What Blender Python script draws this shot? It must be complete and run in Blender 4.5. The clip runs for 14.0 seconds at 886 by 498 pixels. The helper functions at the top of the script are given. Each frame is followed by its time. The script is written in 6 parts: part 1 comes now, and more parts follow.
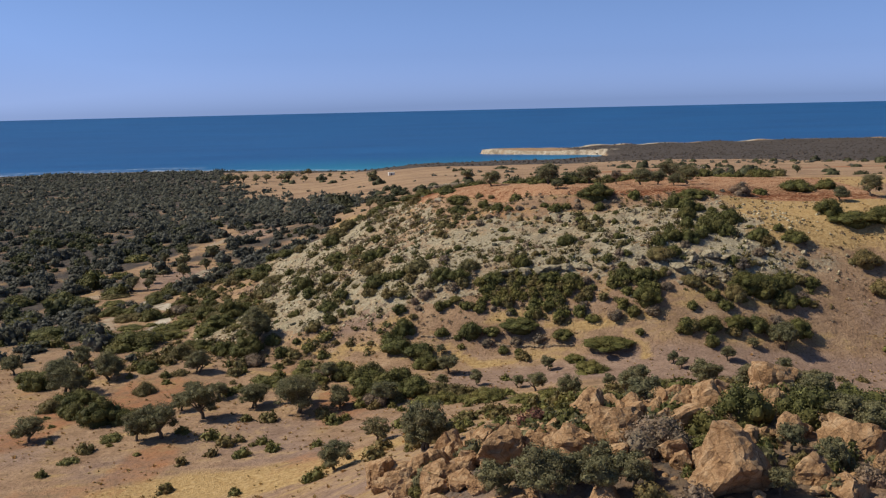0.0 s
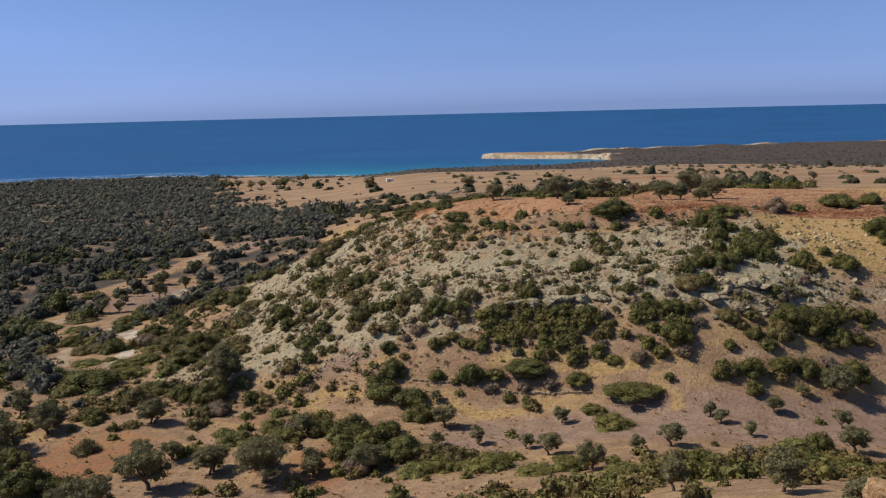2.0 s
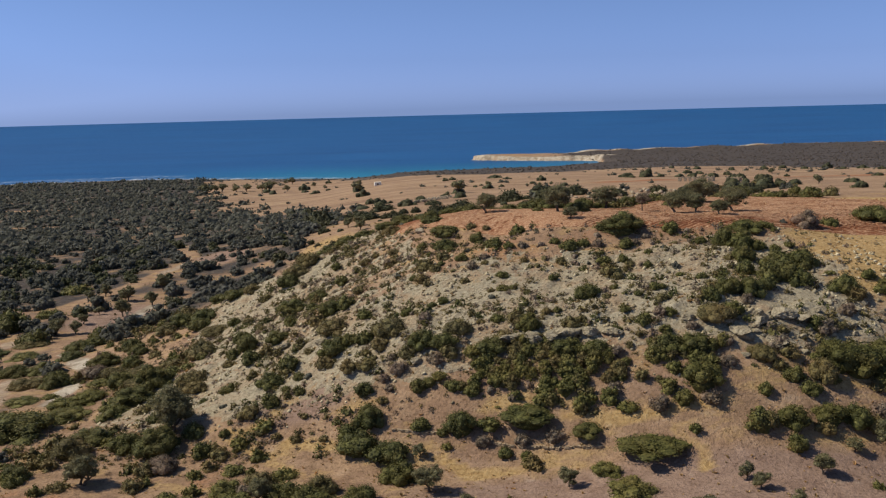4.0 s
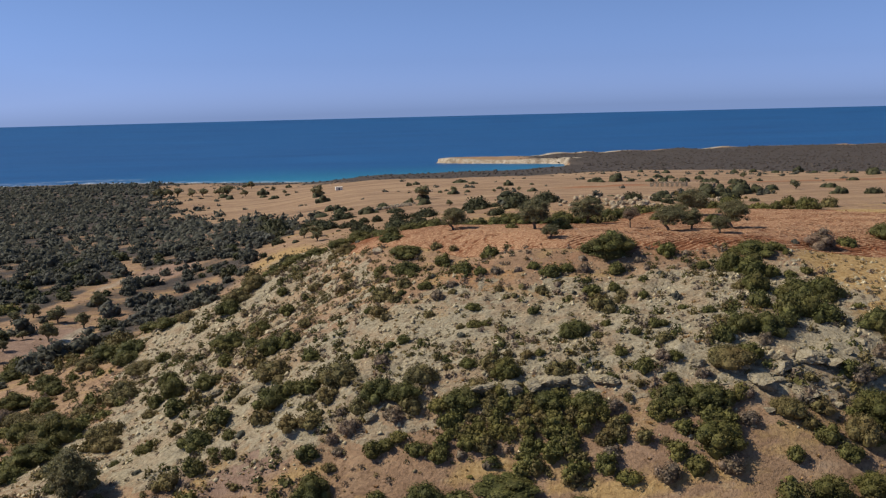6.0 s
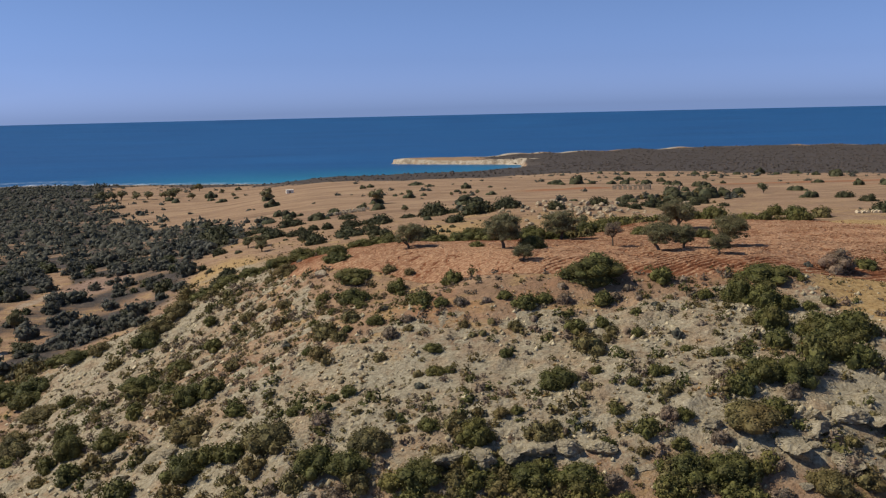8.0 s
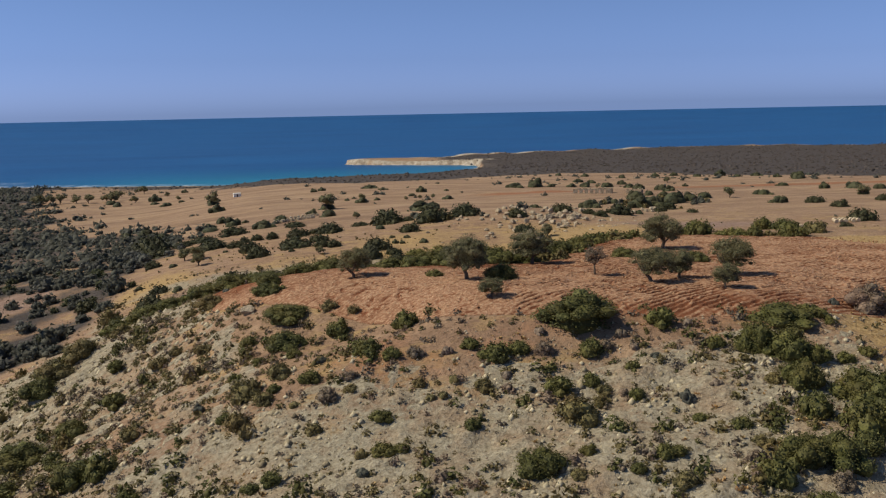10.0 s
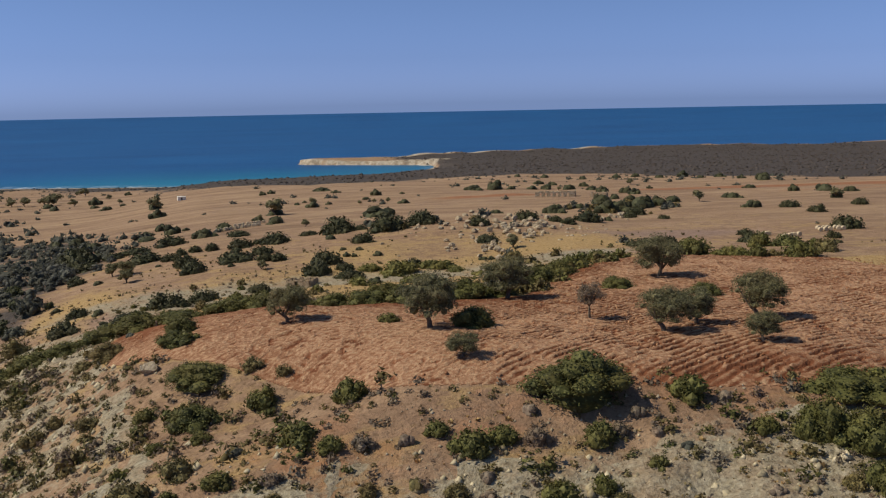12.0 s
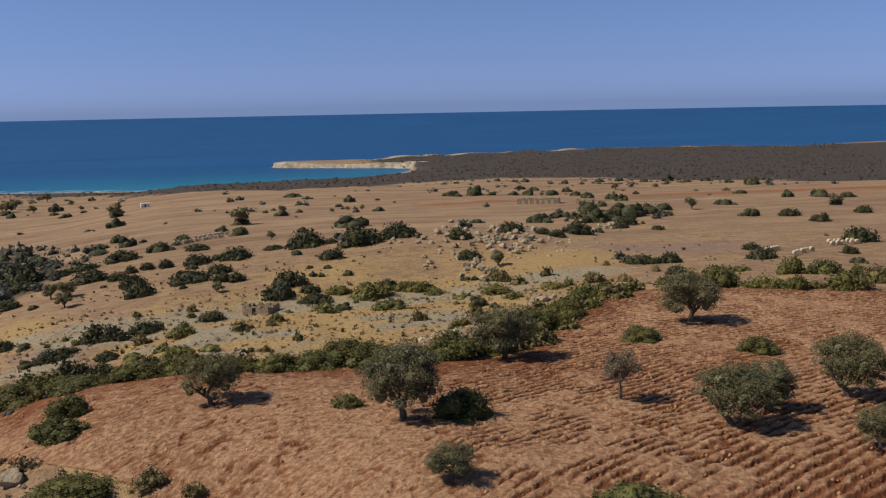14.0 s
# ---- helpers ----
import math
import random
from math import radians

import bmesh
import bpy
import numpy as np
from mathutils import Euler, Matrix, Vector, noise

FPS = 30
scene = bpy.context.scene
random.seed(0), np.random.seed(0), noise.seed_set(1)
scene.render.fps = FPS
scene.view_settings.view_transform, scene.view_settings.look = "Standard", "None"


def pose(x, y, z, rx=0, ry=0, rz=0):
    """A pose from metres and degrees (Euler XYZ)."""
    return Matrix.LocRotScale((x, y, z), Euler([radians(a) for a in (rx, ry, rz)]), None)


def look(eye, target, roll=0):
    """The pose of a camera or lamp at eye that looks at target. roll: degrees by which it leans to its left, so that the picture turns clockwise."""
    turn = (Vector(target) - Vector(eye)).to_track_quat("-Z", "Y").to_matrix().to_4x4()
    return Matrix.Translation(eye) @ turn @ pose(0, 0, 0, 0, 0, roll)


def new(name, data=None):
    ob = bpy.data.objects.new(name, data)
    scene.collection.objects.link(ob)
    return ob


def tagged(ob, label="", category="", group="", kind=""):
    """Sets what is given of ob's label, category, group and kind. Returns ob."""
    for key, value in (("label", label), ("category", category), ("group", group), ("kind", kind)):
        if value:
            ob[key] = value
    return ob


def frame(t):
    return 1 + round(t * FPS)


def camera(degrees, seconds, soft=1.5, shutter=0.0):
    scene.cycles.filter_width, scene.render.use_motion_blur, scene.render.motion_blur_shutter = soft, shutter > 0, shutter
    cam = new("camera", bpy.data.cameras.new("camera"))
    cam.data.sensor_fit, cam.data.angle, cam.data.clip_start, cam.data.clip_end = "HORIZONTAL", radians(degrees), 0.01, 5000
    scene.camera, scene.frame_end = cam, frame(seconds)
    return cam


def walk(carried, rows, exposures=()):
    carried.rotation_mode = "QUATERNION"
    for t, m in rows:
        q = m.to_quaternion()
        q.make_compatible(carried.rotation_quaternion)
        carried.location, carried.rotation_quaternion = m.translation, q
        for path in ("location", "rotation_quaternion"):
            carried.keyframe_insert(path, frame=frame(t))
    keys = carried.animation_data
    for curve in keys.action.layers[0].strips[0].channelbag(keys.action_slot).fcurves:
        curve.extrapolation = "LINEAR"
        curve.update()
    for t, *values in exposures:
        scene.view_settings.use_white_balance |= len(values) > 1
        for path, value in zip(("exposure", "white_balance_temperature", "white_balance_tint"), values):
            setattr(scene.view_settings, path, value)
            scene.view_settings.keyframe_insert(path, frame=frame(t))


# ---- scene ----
cam = camera(49.8, 14.0, soft=1.2)
PATH = [
    (0, (0.606, 0.266, 28.999), (0.584, 2.244, 28.704), -1.3),
    (0.5, (0.706, 7.356, 29.209), (0.684, 9.334, 28.916), -1.4),
    (1, (0.841, 14.148, 29.326), (0.818, 16.126, 29.034), -1.3),
    (1.5, (1.071, 20.98, 29.421), (1.048, 22.958, 29.132), -1.4),
    (2, (1.392, 27.693, 29.507), (1.368, 29.672, 29.219), -1.4),
    (2.5, (1.581, 34.249, 29.57), (1.557, 36.228, 29.282), -1.4),
    (5, (2.636, 66.053, 29.718), (2.662, 68.033, 29.434), -1.4),
    (5.5, (2.735, 72.839, 29.785), (2.782, 74.818, 29.502), -1.3),
    (6, (3.007, 79.461, 29.816), (3.075, 81.44, 29.532), -1.4),
    (6.5, (3.226, 85.835, 29.8), (3.315, 87.813, 29.516), -1.4),
    (7, (3.559, 92.317, 29.821), (3.671, 94.293, 29.537), -1.4),
    (7.5, (3.912, 98.701, 29.871), (4.047, 100.676, 29.586), -1.4),
    (8, (4.276, 104.968, 29.884), (4.436, 106.94, 29.598), -1.3),
    (10.5, (7.86, 137.047, 30.762), (8.136, 139.006, 30.471), -1.2),
    (11, (8.723, 144.058, 30.905), (9.023, 146.013, 30.612), -1.2),
    (11.5, (9.675, 151.3, 30.901), (9.998, 153.252, 30.607), -1.1),
    (12, (10.655, 158.219, 30.874), (10.999, 160.167, 30.58), -1.1),
    (12.5, (11.834, 165.387, 30.911), (12.199, 167.332, 30.617), -1.1),
    (13, (13.125, 172.625, 30.964), (13.509, 174.566, 30.669), -1.1),
    (13.5, (14.409, 179.68, 31.071), (14.8, 181.619, 30.775), -1.1),
    (14, (15.713, 186.719, 31.218), (16.104, 188.659, 30.926), -1.1),
]
EXPOSURES = [(0, 0.02, 6560, 8), (1.5, 0.0, 6560, 8), (2.5, -0.02, 6480, 10), (5, -0.05, 6500, 9), (7.5, -0.1, 6500, 9), (10.5, -0.2, 6520, 8), (12, -0.24, 6560, 8), (14, -0.28, 6640, 9)]
walk(cam, [(t, look(eye, target, roll)) for t, eye, target, roll in PATH], EXPOSURES)

# ---- daylight ----
SUN_AZIMUTH, SUN_HEIGHT = radians(-85), radians(46)
world = bpy.data.worlds.new("sky")
scene.world = world
world.use_nodes = True
wn, wl = world.node_tree.nodes, world.node_tree.links
sky = wn.new("ShaderNodeTexSky")
sky.sky_type = "NISHITA"
sky.sun_disc = False
sky.sun_elevation, sky.sun_rotation = SUN_HEIGHT, SUN_AZIMUTH % (2 * math.pi)
sky.altitude, sky.air_density, sky.dust_density, sky.ozone_density = 300, 1.0, 1.0, 2.0


def blend(kind, amount, a, b):
    k = wn.new("ShaderNodeMix")
    k.data_type, k.blend_type = "RGBA", kind
    for socket, v in ((k.inputs[0], amount), (k.inputs[6], a), (k.inputs[7], b)):
        if isinstance(v, float):
            socket.default_value = v
        elif isinstance(v, tuple):
            socket.default_value = (*v, 1)
        else:
            wl.new(v, socket)
    return k.outputs[2]


# a clear sky that is hazy and pale at the horizon and deep blue overhead
hue = wn.new("ShaderNodeSeparateColor")
wl.new(sky.outputs[0], hue.inputs[0])
paleness = wn.new("ShaderNodeMath")
paleness.operation = "DIVIDE"
wl.new(hue.outputs[0], paleness.inputs[0])
wl.new(hue.outputs[2], paleness.inputs[1])


def share(measure_by, low, high):
    """How far a measure of the clear sky has risen from low to high: it does so towards the horizon."""
    k = wn.new("ShaderNodeMapRange")
    k.inputs[1].default_value, k.inputs[2].default_value = low, high
    wl.new(measure_by, k.inputs[0])
    return k.outputs[0]


deep_sky = blend("MULTIPLY", 1.0, sky.outputs[0], (0.60, 0.66, 0.72))
pale_sky = blend("MIX", share(paleness.outputs[0], 0.6, 2.2), (2.42, 4.1, 8.4), (3.92, 4.62, 7.15))
low_haze = wn.new("ShaderNodeMath")
low_haze.operation = "MULTIPLY_ADD"
wl.new(share(paleness.outputs[0], 0.9, 1.6), low_haze.inputs[0])
low_haze.inputs[1].default_value = 1.6
wl.new(hue.outputs[1], low_haze.inputs[2])
sunward = share(low_haze.outputs[0], 4.2, 5.9)
sunward.node.inputs[3].default_value, sunward.node.inputs[4].default_value = 0.86, 1.19
pale_sky = blend("MULTIPLY", 1.0, pale_sky, sunward)
wl.new(blend("MIX", share(hue.outputs[0], 0.9, 2.4), deep_sky, pale_sky), wn["Background"].inputs[0])
wn["Background"].inputs[1].default_value = 0.082
sun = new("sun", bpy.data.lights.new("sun", "SUN"))
sun.data.energy, sun.data.angle, sun.data.color = 5.0, radians(0.53), (1.0, 0.89, 0.69)
toward = Vector((math.sin(SUN_AZIMUTH) * math.cos(SUN_HEIGHT), math.cos(SUN_AZIMUTH) * math.cos(SUN_HEIGHT), math.sin(SUN_HEIGHT)))
sun.matrix_world = look(toward * 300, (0, 0, 0))

# ---- materials ----
def material(name, roughness=0.9, specular=0.2):
    m = bpy.data.materials.new(name)
    m.use_nodes = True
    b = m.node_tree.nodes["Principled BSDF"]
    b.inputs["Roughness"].default_value = roughness
    b.inputs["Specular IOR Level"].default_value = specular
    return m, m.node_tree.nodes, m.node_tree.links, b


def noise_node(n, l, scale, detail=4, rough=0.6, coord=None):
    t = n.new("ShaderNodeTexNoise")
    t.inputs["Scale"].default_value, t.inputs["Detail"].default_value, t.inputs["Roughness"].default_value = scale, detail, rough
    if coord:
        l.new(coord, t.inputs["Vector"])
    return t.outputs["Fac"]


def ramp(n, l, fac, stops):
    r = n.new("ShaderNodeValToRGB")
    e = r.color_ramp.elements
    while len(e) < len(stops):
        e.new(0.5)
    for k, (p, c) in zip(e, stops):
        k.position, k.color = p, (*c, 1)
    l.new(fac, r.inputs[0])
    return r.outputs["Color"]


def mix(n, l, fac, a, b, kind="MIX"):
    m = n.new("ShaderNodeMix")
    m.data_type, m.blend_type = "RGBA", kind
    for socket, v in ((m.inputs[0], fac), (m.inputs[6], a), (m.inputs[7], b)):
        if isinstance(v, (int, float)):
            socket.default_value = v
        elif isinstance(v, tuple):
            socket.default_value = (*v, 1)
        else:
            l.new(v, socket)
    return m.outputs[2]


def mathn(n, l, op, a, b=0.0, clamp=False):
    m = n.new("ShaderNodeMath")
    m.operation, m.use_clamp = op, clamp
    for socket, v in ((m.inputs[0], a), (m.inputs[1], b)):
        if isinstance(v, (int, float)):
            socket.default_value = v
        else:
            l.new(v, socket)
    return m.outputs[0]


def bump(n, l, b, height, strength, distance):
    k = n.new("ShaderNodeBump")
    k.inputs["Strength"].default_value, k.inputs["Distance"].default_value = strength, distance
    l.new(height, k.inputs["Height"])
    l.new(k.outputs[0], b.inputs["Normal"])


def place(n):
    return n.new("ShaderNodeNewGeometry").outputs["Position"]


def weight(n, name):
    a = n.new("ShaderNodeAttribute")
    a.attribute_name = name
    return a.outputs["Fac"]


def ground_material():
    m, n, l, b = material("dry_ground", 0.95, 0.1)
    p = place(n)
    fine, mid, wide, speck = (noise_node(n, l, s, d, 0.65, p) for s, d in ((1.3, 6), (0.35, 6), (0.045, 4), (2.2, 5)))
    grit = noise_node(n, l, 3.4, 6, 0.75, p)
    soil = ramp(n, l, mid, ((0.32, (0.20, 0.132, 0.085)), (0.5, (0.315, 0.212, 0.138)), (0.68, (0.42, 0.295, 0.19))))
    soil = mix(n, l, mathn(n, l, "MULTIPLY", wide, 0.45), soil, (0.31, 0.195, 0.126))
    soft = n.new("ShaderNodeMapping")
    soft.inputs["Scale"].default_value = (0.045, 0.085, 0.06)
    l.new(p, soft.inputs["Vector"])
    drift, drift2 = noise_node(n, l, 1.0, 7, 0.72, soft.outputs[0]), noise_node(n, l, 2.3, 6, 0.7, soft.outputs[0])
    soil = mix(n, l, ramp(n, l, drift, ((0.43, (0.85, 0.85, 0.85)), (0.55, (0, 0, 0)))), soil, ramp(n, l, mid, ((0.3, (0.205, 0.128, 0.084)), (0.7, (0.325, 0.212, 0.140)))))
    soil = mix(n, l, ramp(n, l, drift2, ((0.52, (0, 0, 0)), (0.64, (0.75, 0.75, 0.75)))), soil, ramp(n, l, fine, ((0.3, (0.335, 0.222, 0.098)), (0.7, (0.46, 0.325, 0.158)))))
    across = n.new("ShaderNodeMapping")
    across.inputs["Scale"].default_value, across.inputs["Rotation"].default_value = (0.006, 0.05, 0.05), (0, 0, 0.12)
    l.new(p, across.inputs["Vector"])
    strip = noise_node(n, l, 1.0, 6, 0.7, across.outputs[0])
    plain = ramp(n, l, strip, ((0.32, (0.18, 0.115, 0.078)), (0.43, (0.27, 0.178, 0.118)), (0.55, (0.345, 0.235, 0.153)), (0.7, (0.395, 0.28, 0.18))))
    plain = mix(n, l, ramp(n, l, drift, ((0.36, (0.7, 0.7, 0.7)), (0.53, (0, 0, 0)))), plain, (0.24, 0.152, 0.102))
    plain = mix(n, l, ramp(n, l, drift2, ((0.55, (0, 0, 0)), (0.68, (0.6, 0.6, 0.6)))), plain, (0.40, 0.285, 0.155))
    straw = ramp(n, l, fine, ((0.3, (0.30, 0.19, 0.085)), (0.5, (0.39, 0.265, 0.125)), (0.7, (0.48, 0.345, 0.18))))
    red = ramp(n, l, mid, ((0.3, (0.22, 0.095, 0.050)), (0.7, (0.35, 0.17, 0.092))))
    mauve = ramp(n, l, mid, ((0.35, (0.225, 0.150, 0.116)), (0.65, (0.315, 0.220, 0.172))))
    knobs = mathn(n, l, "ADD", mathn(n, l, "MULTIPLY", fine, 0.45), mathn(n, l, "MULTIPLY", grit, 0.55))
    stone = ramp(n, l, knobs, ((0.36, (0.145, 0.115, 0.076)), (0.44, (0.275, 0.235, 0.165)), (0.52, (0.345, 0.302, 0.222)), (0.64, (0.455, 0.405, 0.305))))
    stone = mix(n, l, ramp(n, l, noise_node(n, l, 0.16, 5, 0.7, p), ((0.46, (0, 0, 0)), (0.62, (0.7, 0.7, 0.7)))), stone, ramp(n, l, grit, ((0.35, (0.22, 0.15, 0.095)), (0.65, (0.37, 0.265, 0.172)))))
    pale = ramp(n, l, mathn(n, l, "ADD", mathn(n, l, "MULTIPLY", mid, 0.5), mathn(n, l, "MULTIPLY", wide, 0.5)), ((0.3, (0.37, 0.32, 0.255)), (0.7, (0.53, 0.47, 0.39))))
    pale = mix(n, l, ramp(n, l, noise_node(n, l, 0.11, 6, 0.7, p), ((0.42, (0.85, 0.85, 0.85)), (0.55, (0, 0, 0)))), pale, (0.24, 0.19, 0.14))
    # dark scrub colour; also the painted shade under trees and between crag boulders
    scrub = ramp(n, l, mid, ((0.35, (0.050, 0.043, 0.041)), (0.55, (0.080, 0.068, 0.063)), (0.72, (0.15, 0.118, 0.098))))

    def edge(name, by, amount=0.7):
        w = mathn(n, l, "ADD", weight(n, name), mathn(n, l, "MULTIPLY", mathn(n, l, "SUBTRACT", by, 0.5), amount))
        s = n.new("ShaderNodeMapRange")
        s.inputs[1].default_value, s.inputs[2].default_value = 0.33, 0.67
        l.new(w, s.inputs[0])
        return mathn(n, l, "MULTIPLY", s.outputs[0], mathn(n, l, "GREATER_THAN", weight(n, name), 0.02))
    c = mix(n, l, edge("plain", wide), soil, plain)
    c = mix(n, l, edge("mauve", mid, 0.5), c, mauve)
    c = mix(n, l, edge("straw", mid, 1.0), c, straw)
    c = mix(n, l, edge("red", mid, 0.8), c, red)
    c = mix(n, l, edge("rock", fine, 0.9), c, stone)
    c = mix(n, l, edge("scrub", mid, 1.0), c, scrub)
    c = mix(n, l, edge("pale", mid, 0.5), c, pale)
    dry = ramp(n, l, speck, ((0.35, (0.5, 0.46, 0.42)), (0.46, (0.95, 0.95, 0.95)), (0.56, (1.0, 1.0, 1.0)), (0.67, (1.3, 1.27, 1.2))))
    c = mix(n, l, 0.75, c, dry, "MULTIPLY")
    l.new(c, b.inputs["Base Color"])
    bump(n, l, b, mathn(n, l, "ADD", fine, mathn(n, l, "ADD", mathn(n, l, "MULTIPLY", speck, 0.5), mathn(n, l, "MULTIPLY", grit, 0.5))), 0.8, 0.4)
    return m


def field_material():
    m, n, l, b = material("ploughed_earth", 0.95, 0.1)
    p = place(n)
    fine, mid, wide, crumb = (noise_node(n, l, s, 6, 0.7, p) for s in (2.4, 0.5, 0.07, 5.5))
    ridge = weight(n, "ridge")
    # a low ridge weight gives dark red earth, doubling as shade in furrows
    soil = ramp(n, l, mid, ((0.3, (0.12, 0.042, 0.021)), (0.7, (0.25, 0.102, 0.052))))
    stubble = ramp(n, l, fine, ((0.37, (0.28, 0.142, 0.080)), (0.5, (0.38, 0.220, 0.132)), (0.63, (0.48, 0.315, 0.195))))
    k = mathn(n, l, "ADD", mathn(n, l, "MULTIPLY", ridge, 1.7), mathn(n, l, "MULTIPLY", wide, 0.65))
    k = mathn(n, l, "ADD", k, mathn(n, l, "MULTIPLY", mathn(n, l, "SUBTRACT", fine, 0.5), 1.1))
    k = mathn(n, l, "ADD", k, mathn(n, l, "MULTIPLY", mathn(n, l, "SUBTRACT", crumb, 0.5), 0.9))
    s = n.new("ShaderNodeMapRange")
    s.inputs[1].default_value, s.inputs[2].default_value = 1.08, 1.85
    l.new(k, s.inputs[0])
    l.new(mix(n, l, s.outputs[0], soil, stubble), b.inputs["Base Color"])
    bump(n, l, b, mathn(n, l, "ADD", fine, mathn(n, l, "MULTIPLY", crumb, 0.7)), 0.9, 0.22)
    return m


def sea_material():
    m, n, l, b = material("sea_water", 0.35, 0.04)
    p = place(n)
    wave, swell = noise_node(n, l, 0.09, 6, 0.7, p), noise_node(n, l, 0.0035, 4, 0.6, p)
    lines = n.new("ShaderNodeMapping")
    lines.inputs["Scale"].default_value = (0.0012, 0.011, 0.01)
    l.new(p, lines.inputs["Vector"])
    streak = noise_node(n, l, 1.0, 6, 0.65, lines.outputs[0])
    deep = ramp(n, l, mathn(n, l, "ADD", mathn(n, l, "MULTIPLY", swell, 0.4), mathn(n, l, "MULTIPLY", streak, 0.6)), ((0.36, (0.002, 0.050, 0.165)), (0.62, (0.005, 0.078, 0.225))))
    c = mix(n, l, weight(n, "shallow"), deep, (0.015, 0.20, 0.29))
    foam = mathn(n, l, "MULTIPLY", weight(n, "foam"), ramp(n, l, wave, ((0.45, (0, 0, 0)), (0.6, (1, 1, 1)))))
    l.new(mix(n, l, foam, c, (0.75, 0.78, 0.78)), b.inputs["Base Color"])
    bump(n, l, b, wave, 0.6, 1.5)
    return m


def leaf_material(name, dark, mean, light, hue=0.3, thin=0.16, fade=0.5):
    m, n, l, b = material(name, 0.7, 0.25)
    g = n.new("ShaderNodeNewGeometry")
    o = n.new("ShaderNodeObjectInfo")
    c = ramp(n, l, g.outputs["Random Per Island"], ((0.0, dark), (0.5, mean), (1.0, light)))
    warm = tuple(min(1.0, v * s) for v, s in zip(mean, (1.5, 1.25, 0.9)))
    c = mix(n, l, mathn(n, l, "MULTIPLY", o.outputs["Random"], hue), c, warm)
    patch = noise_node(n, l, 0.5, 3, 0.6, g.outputs["Position"])
    speckle = noise_node(n, l, 3.2, 3, 0.7, g.outputs["Position"])
    c = mix(n, l, 0.85, c, ramp(n, l, speckle, ((0.32, (0.45, 0.46, 0.45)), (0.52, (1.0, 1.0, 1.0)), (0.7, (1.5, 1.45, 1.3)))), "MULTIPLY")
    c = mix(n, l, 0.5, c, ramp(n, l, patch, ((0.3, (0.6, 0.62, 0.6)), (0.7, (1.4, 1.35, 1.2)))), "MULTIPLY")
    drift = noise_node(n, l, 0.22, 4, 0.65, g.outputs["Position"])
    brown = tuple(min(1.0, v * s) for v, s in zip(mean, (1.75, 1.3, 1.15)))
    c = mix(n, l, mathn(n, l, "MULTIPLY", ramp(n, l, drift, ((0.45, (0, 0, 0)), (0.65, (1, 1, 1)))), fade if thin else 0.0), c, brown)
    l.new(c, b.inputs["Base Color"])
    if thin:
        t, mx = n.new("ShaderNodeBsdfTranslucent"), n.new("ShaderNodeMixShader")
        l.new(c, t.inputs["Color"])
        mx.inputs[0].default_value = thin
        l.new(b.outputs[0], mx.inputs[1])
        l.new(t.outputs[0], mx.inputs[2])
        l.new(mx.outputs[0], n["Material Output"].inputs["Surface"])
    return m


def rock_material(name, dark, mean, light, scale=1.0):
    m, n, l, b = material(name, 0.92, 0.15)
    c = n.new("ShaderNodeTexCoord").outputs["Object"]
    p = place(n)
    mid, fine, crack = noise_node(n, l, 0.9 * scale, 5, 0.65, p), noise_node(n, l, 5 * scale, 5, 0.7, p), n.new("ShaderNodeTexVoronoi")
    crack.feature, crack.inputs["Scale"].default_value = "DISTANCE_TO_EDGE", 0.9 * scale
    l.new(p, crack.inputs["Vector"])
    k = ramp(n, l, mid, ((0.25, dark), (0.5, mean), (0.75, light)))
    k = mix(n, l, 0.6, k, ramp(n, l, fine, ((0.3, (0.6, 0.58, 0.55)), (0.6, (1.1, 1.1, 1.1)))), "MULTIPLY")
    k = mix(n, l, 0.7, k, ramp(n, l, crack.outputs["Distance"], ((0.0, (0.5, 0.45, 0.4)), (0.06, (1, 1, 1)))), "MULTIPLY")
    l.new(k, b.inputs["Base Color"])
    bump(n, l, b, mathn(n, l, "ADD", mathn(n, l, "MULTIPLY", mid, 1.4), fine), 0.9, 0.25)
    return m


def plain_material(name, a, c, scale=4.0, roughness=0.9):
    m, n, l, b = material(name, roughness, 0.15)
    f = noise_node(n, l, scale, 5, 0.65, place(n))
    l.new(ramp(n, l, f, ((0.3, a), (0.7, c))), b.inputs["Base Color"])
    bump(n, l, b, f, 0.5, 0.05)
    return m


MAT_GROUND, MAT_FIELD, MAT_SEA = ground_material(), field_material(), sea_material()
LEAF_DARK = leaf_material("lentisk_leaves", (0.045, 0.049, 0.017), (0.084, 0.090, 0.030), (0.148, 0.150, 0.052))
LEAF_FRESH = leaf_material("fresh_green_leaves", (0.062, 0.066, 0.022), (0.118, 0.121, 0.040), (0.200, 0.195, 0.070))
LEAF_OLIVE = leaf_material("olive_leaves", (0.075, 0.077, 0.043), (0.140, 0.140, 0.080), (0.235, 0.230, 0.140), 0.25, 0.25, 0.3)
LEAF_BROWN = leaf_material("dry_green_leaves", (0.060, 0.054, 0.025), (0.122, 0.108, 0.049), (0.215, 0.187, 0.085))
LEAF_GREY = leaf_material("dry_twigs", (0.090, 0.074, 0.060), (0.160, 0.132, 0.106), (0.25, 0.208, 0.168))
SCREE = leaf_material("scree_stone", (0.18, 0.145, 0.092), (0.37, 0.315, 0.218), (0.55, 0.48, 0.35), 0.0, 0.0)
LEAF_RED = leaf_material("reddish_leaves", (0.06, 0.03, 0.025), (0.11, 0.055, 0.045), (0.19, 0.085, 0.065))
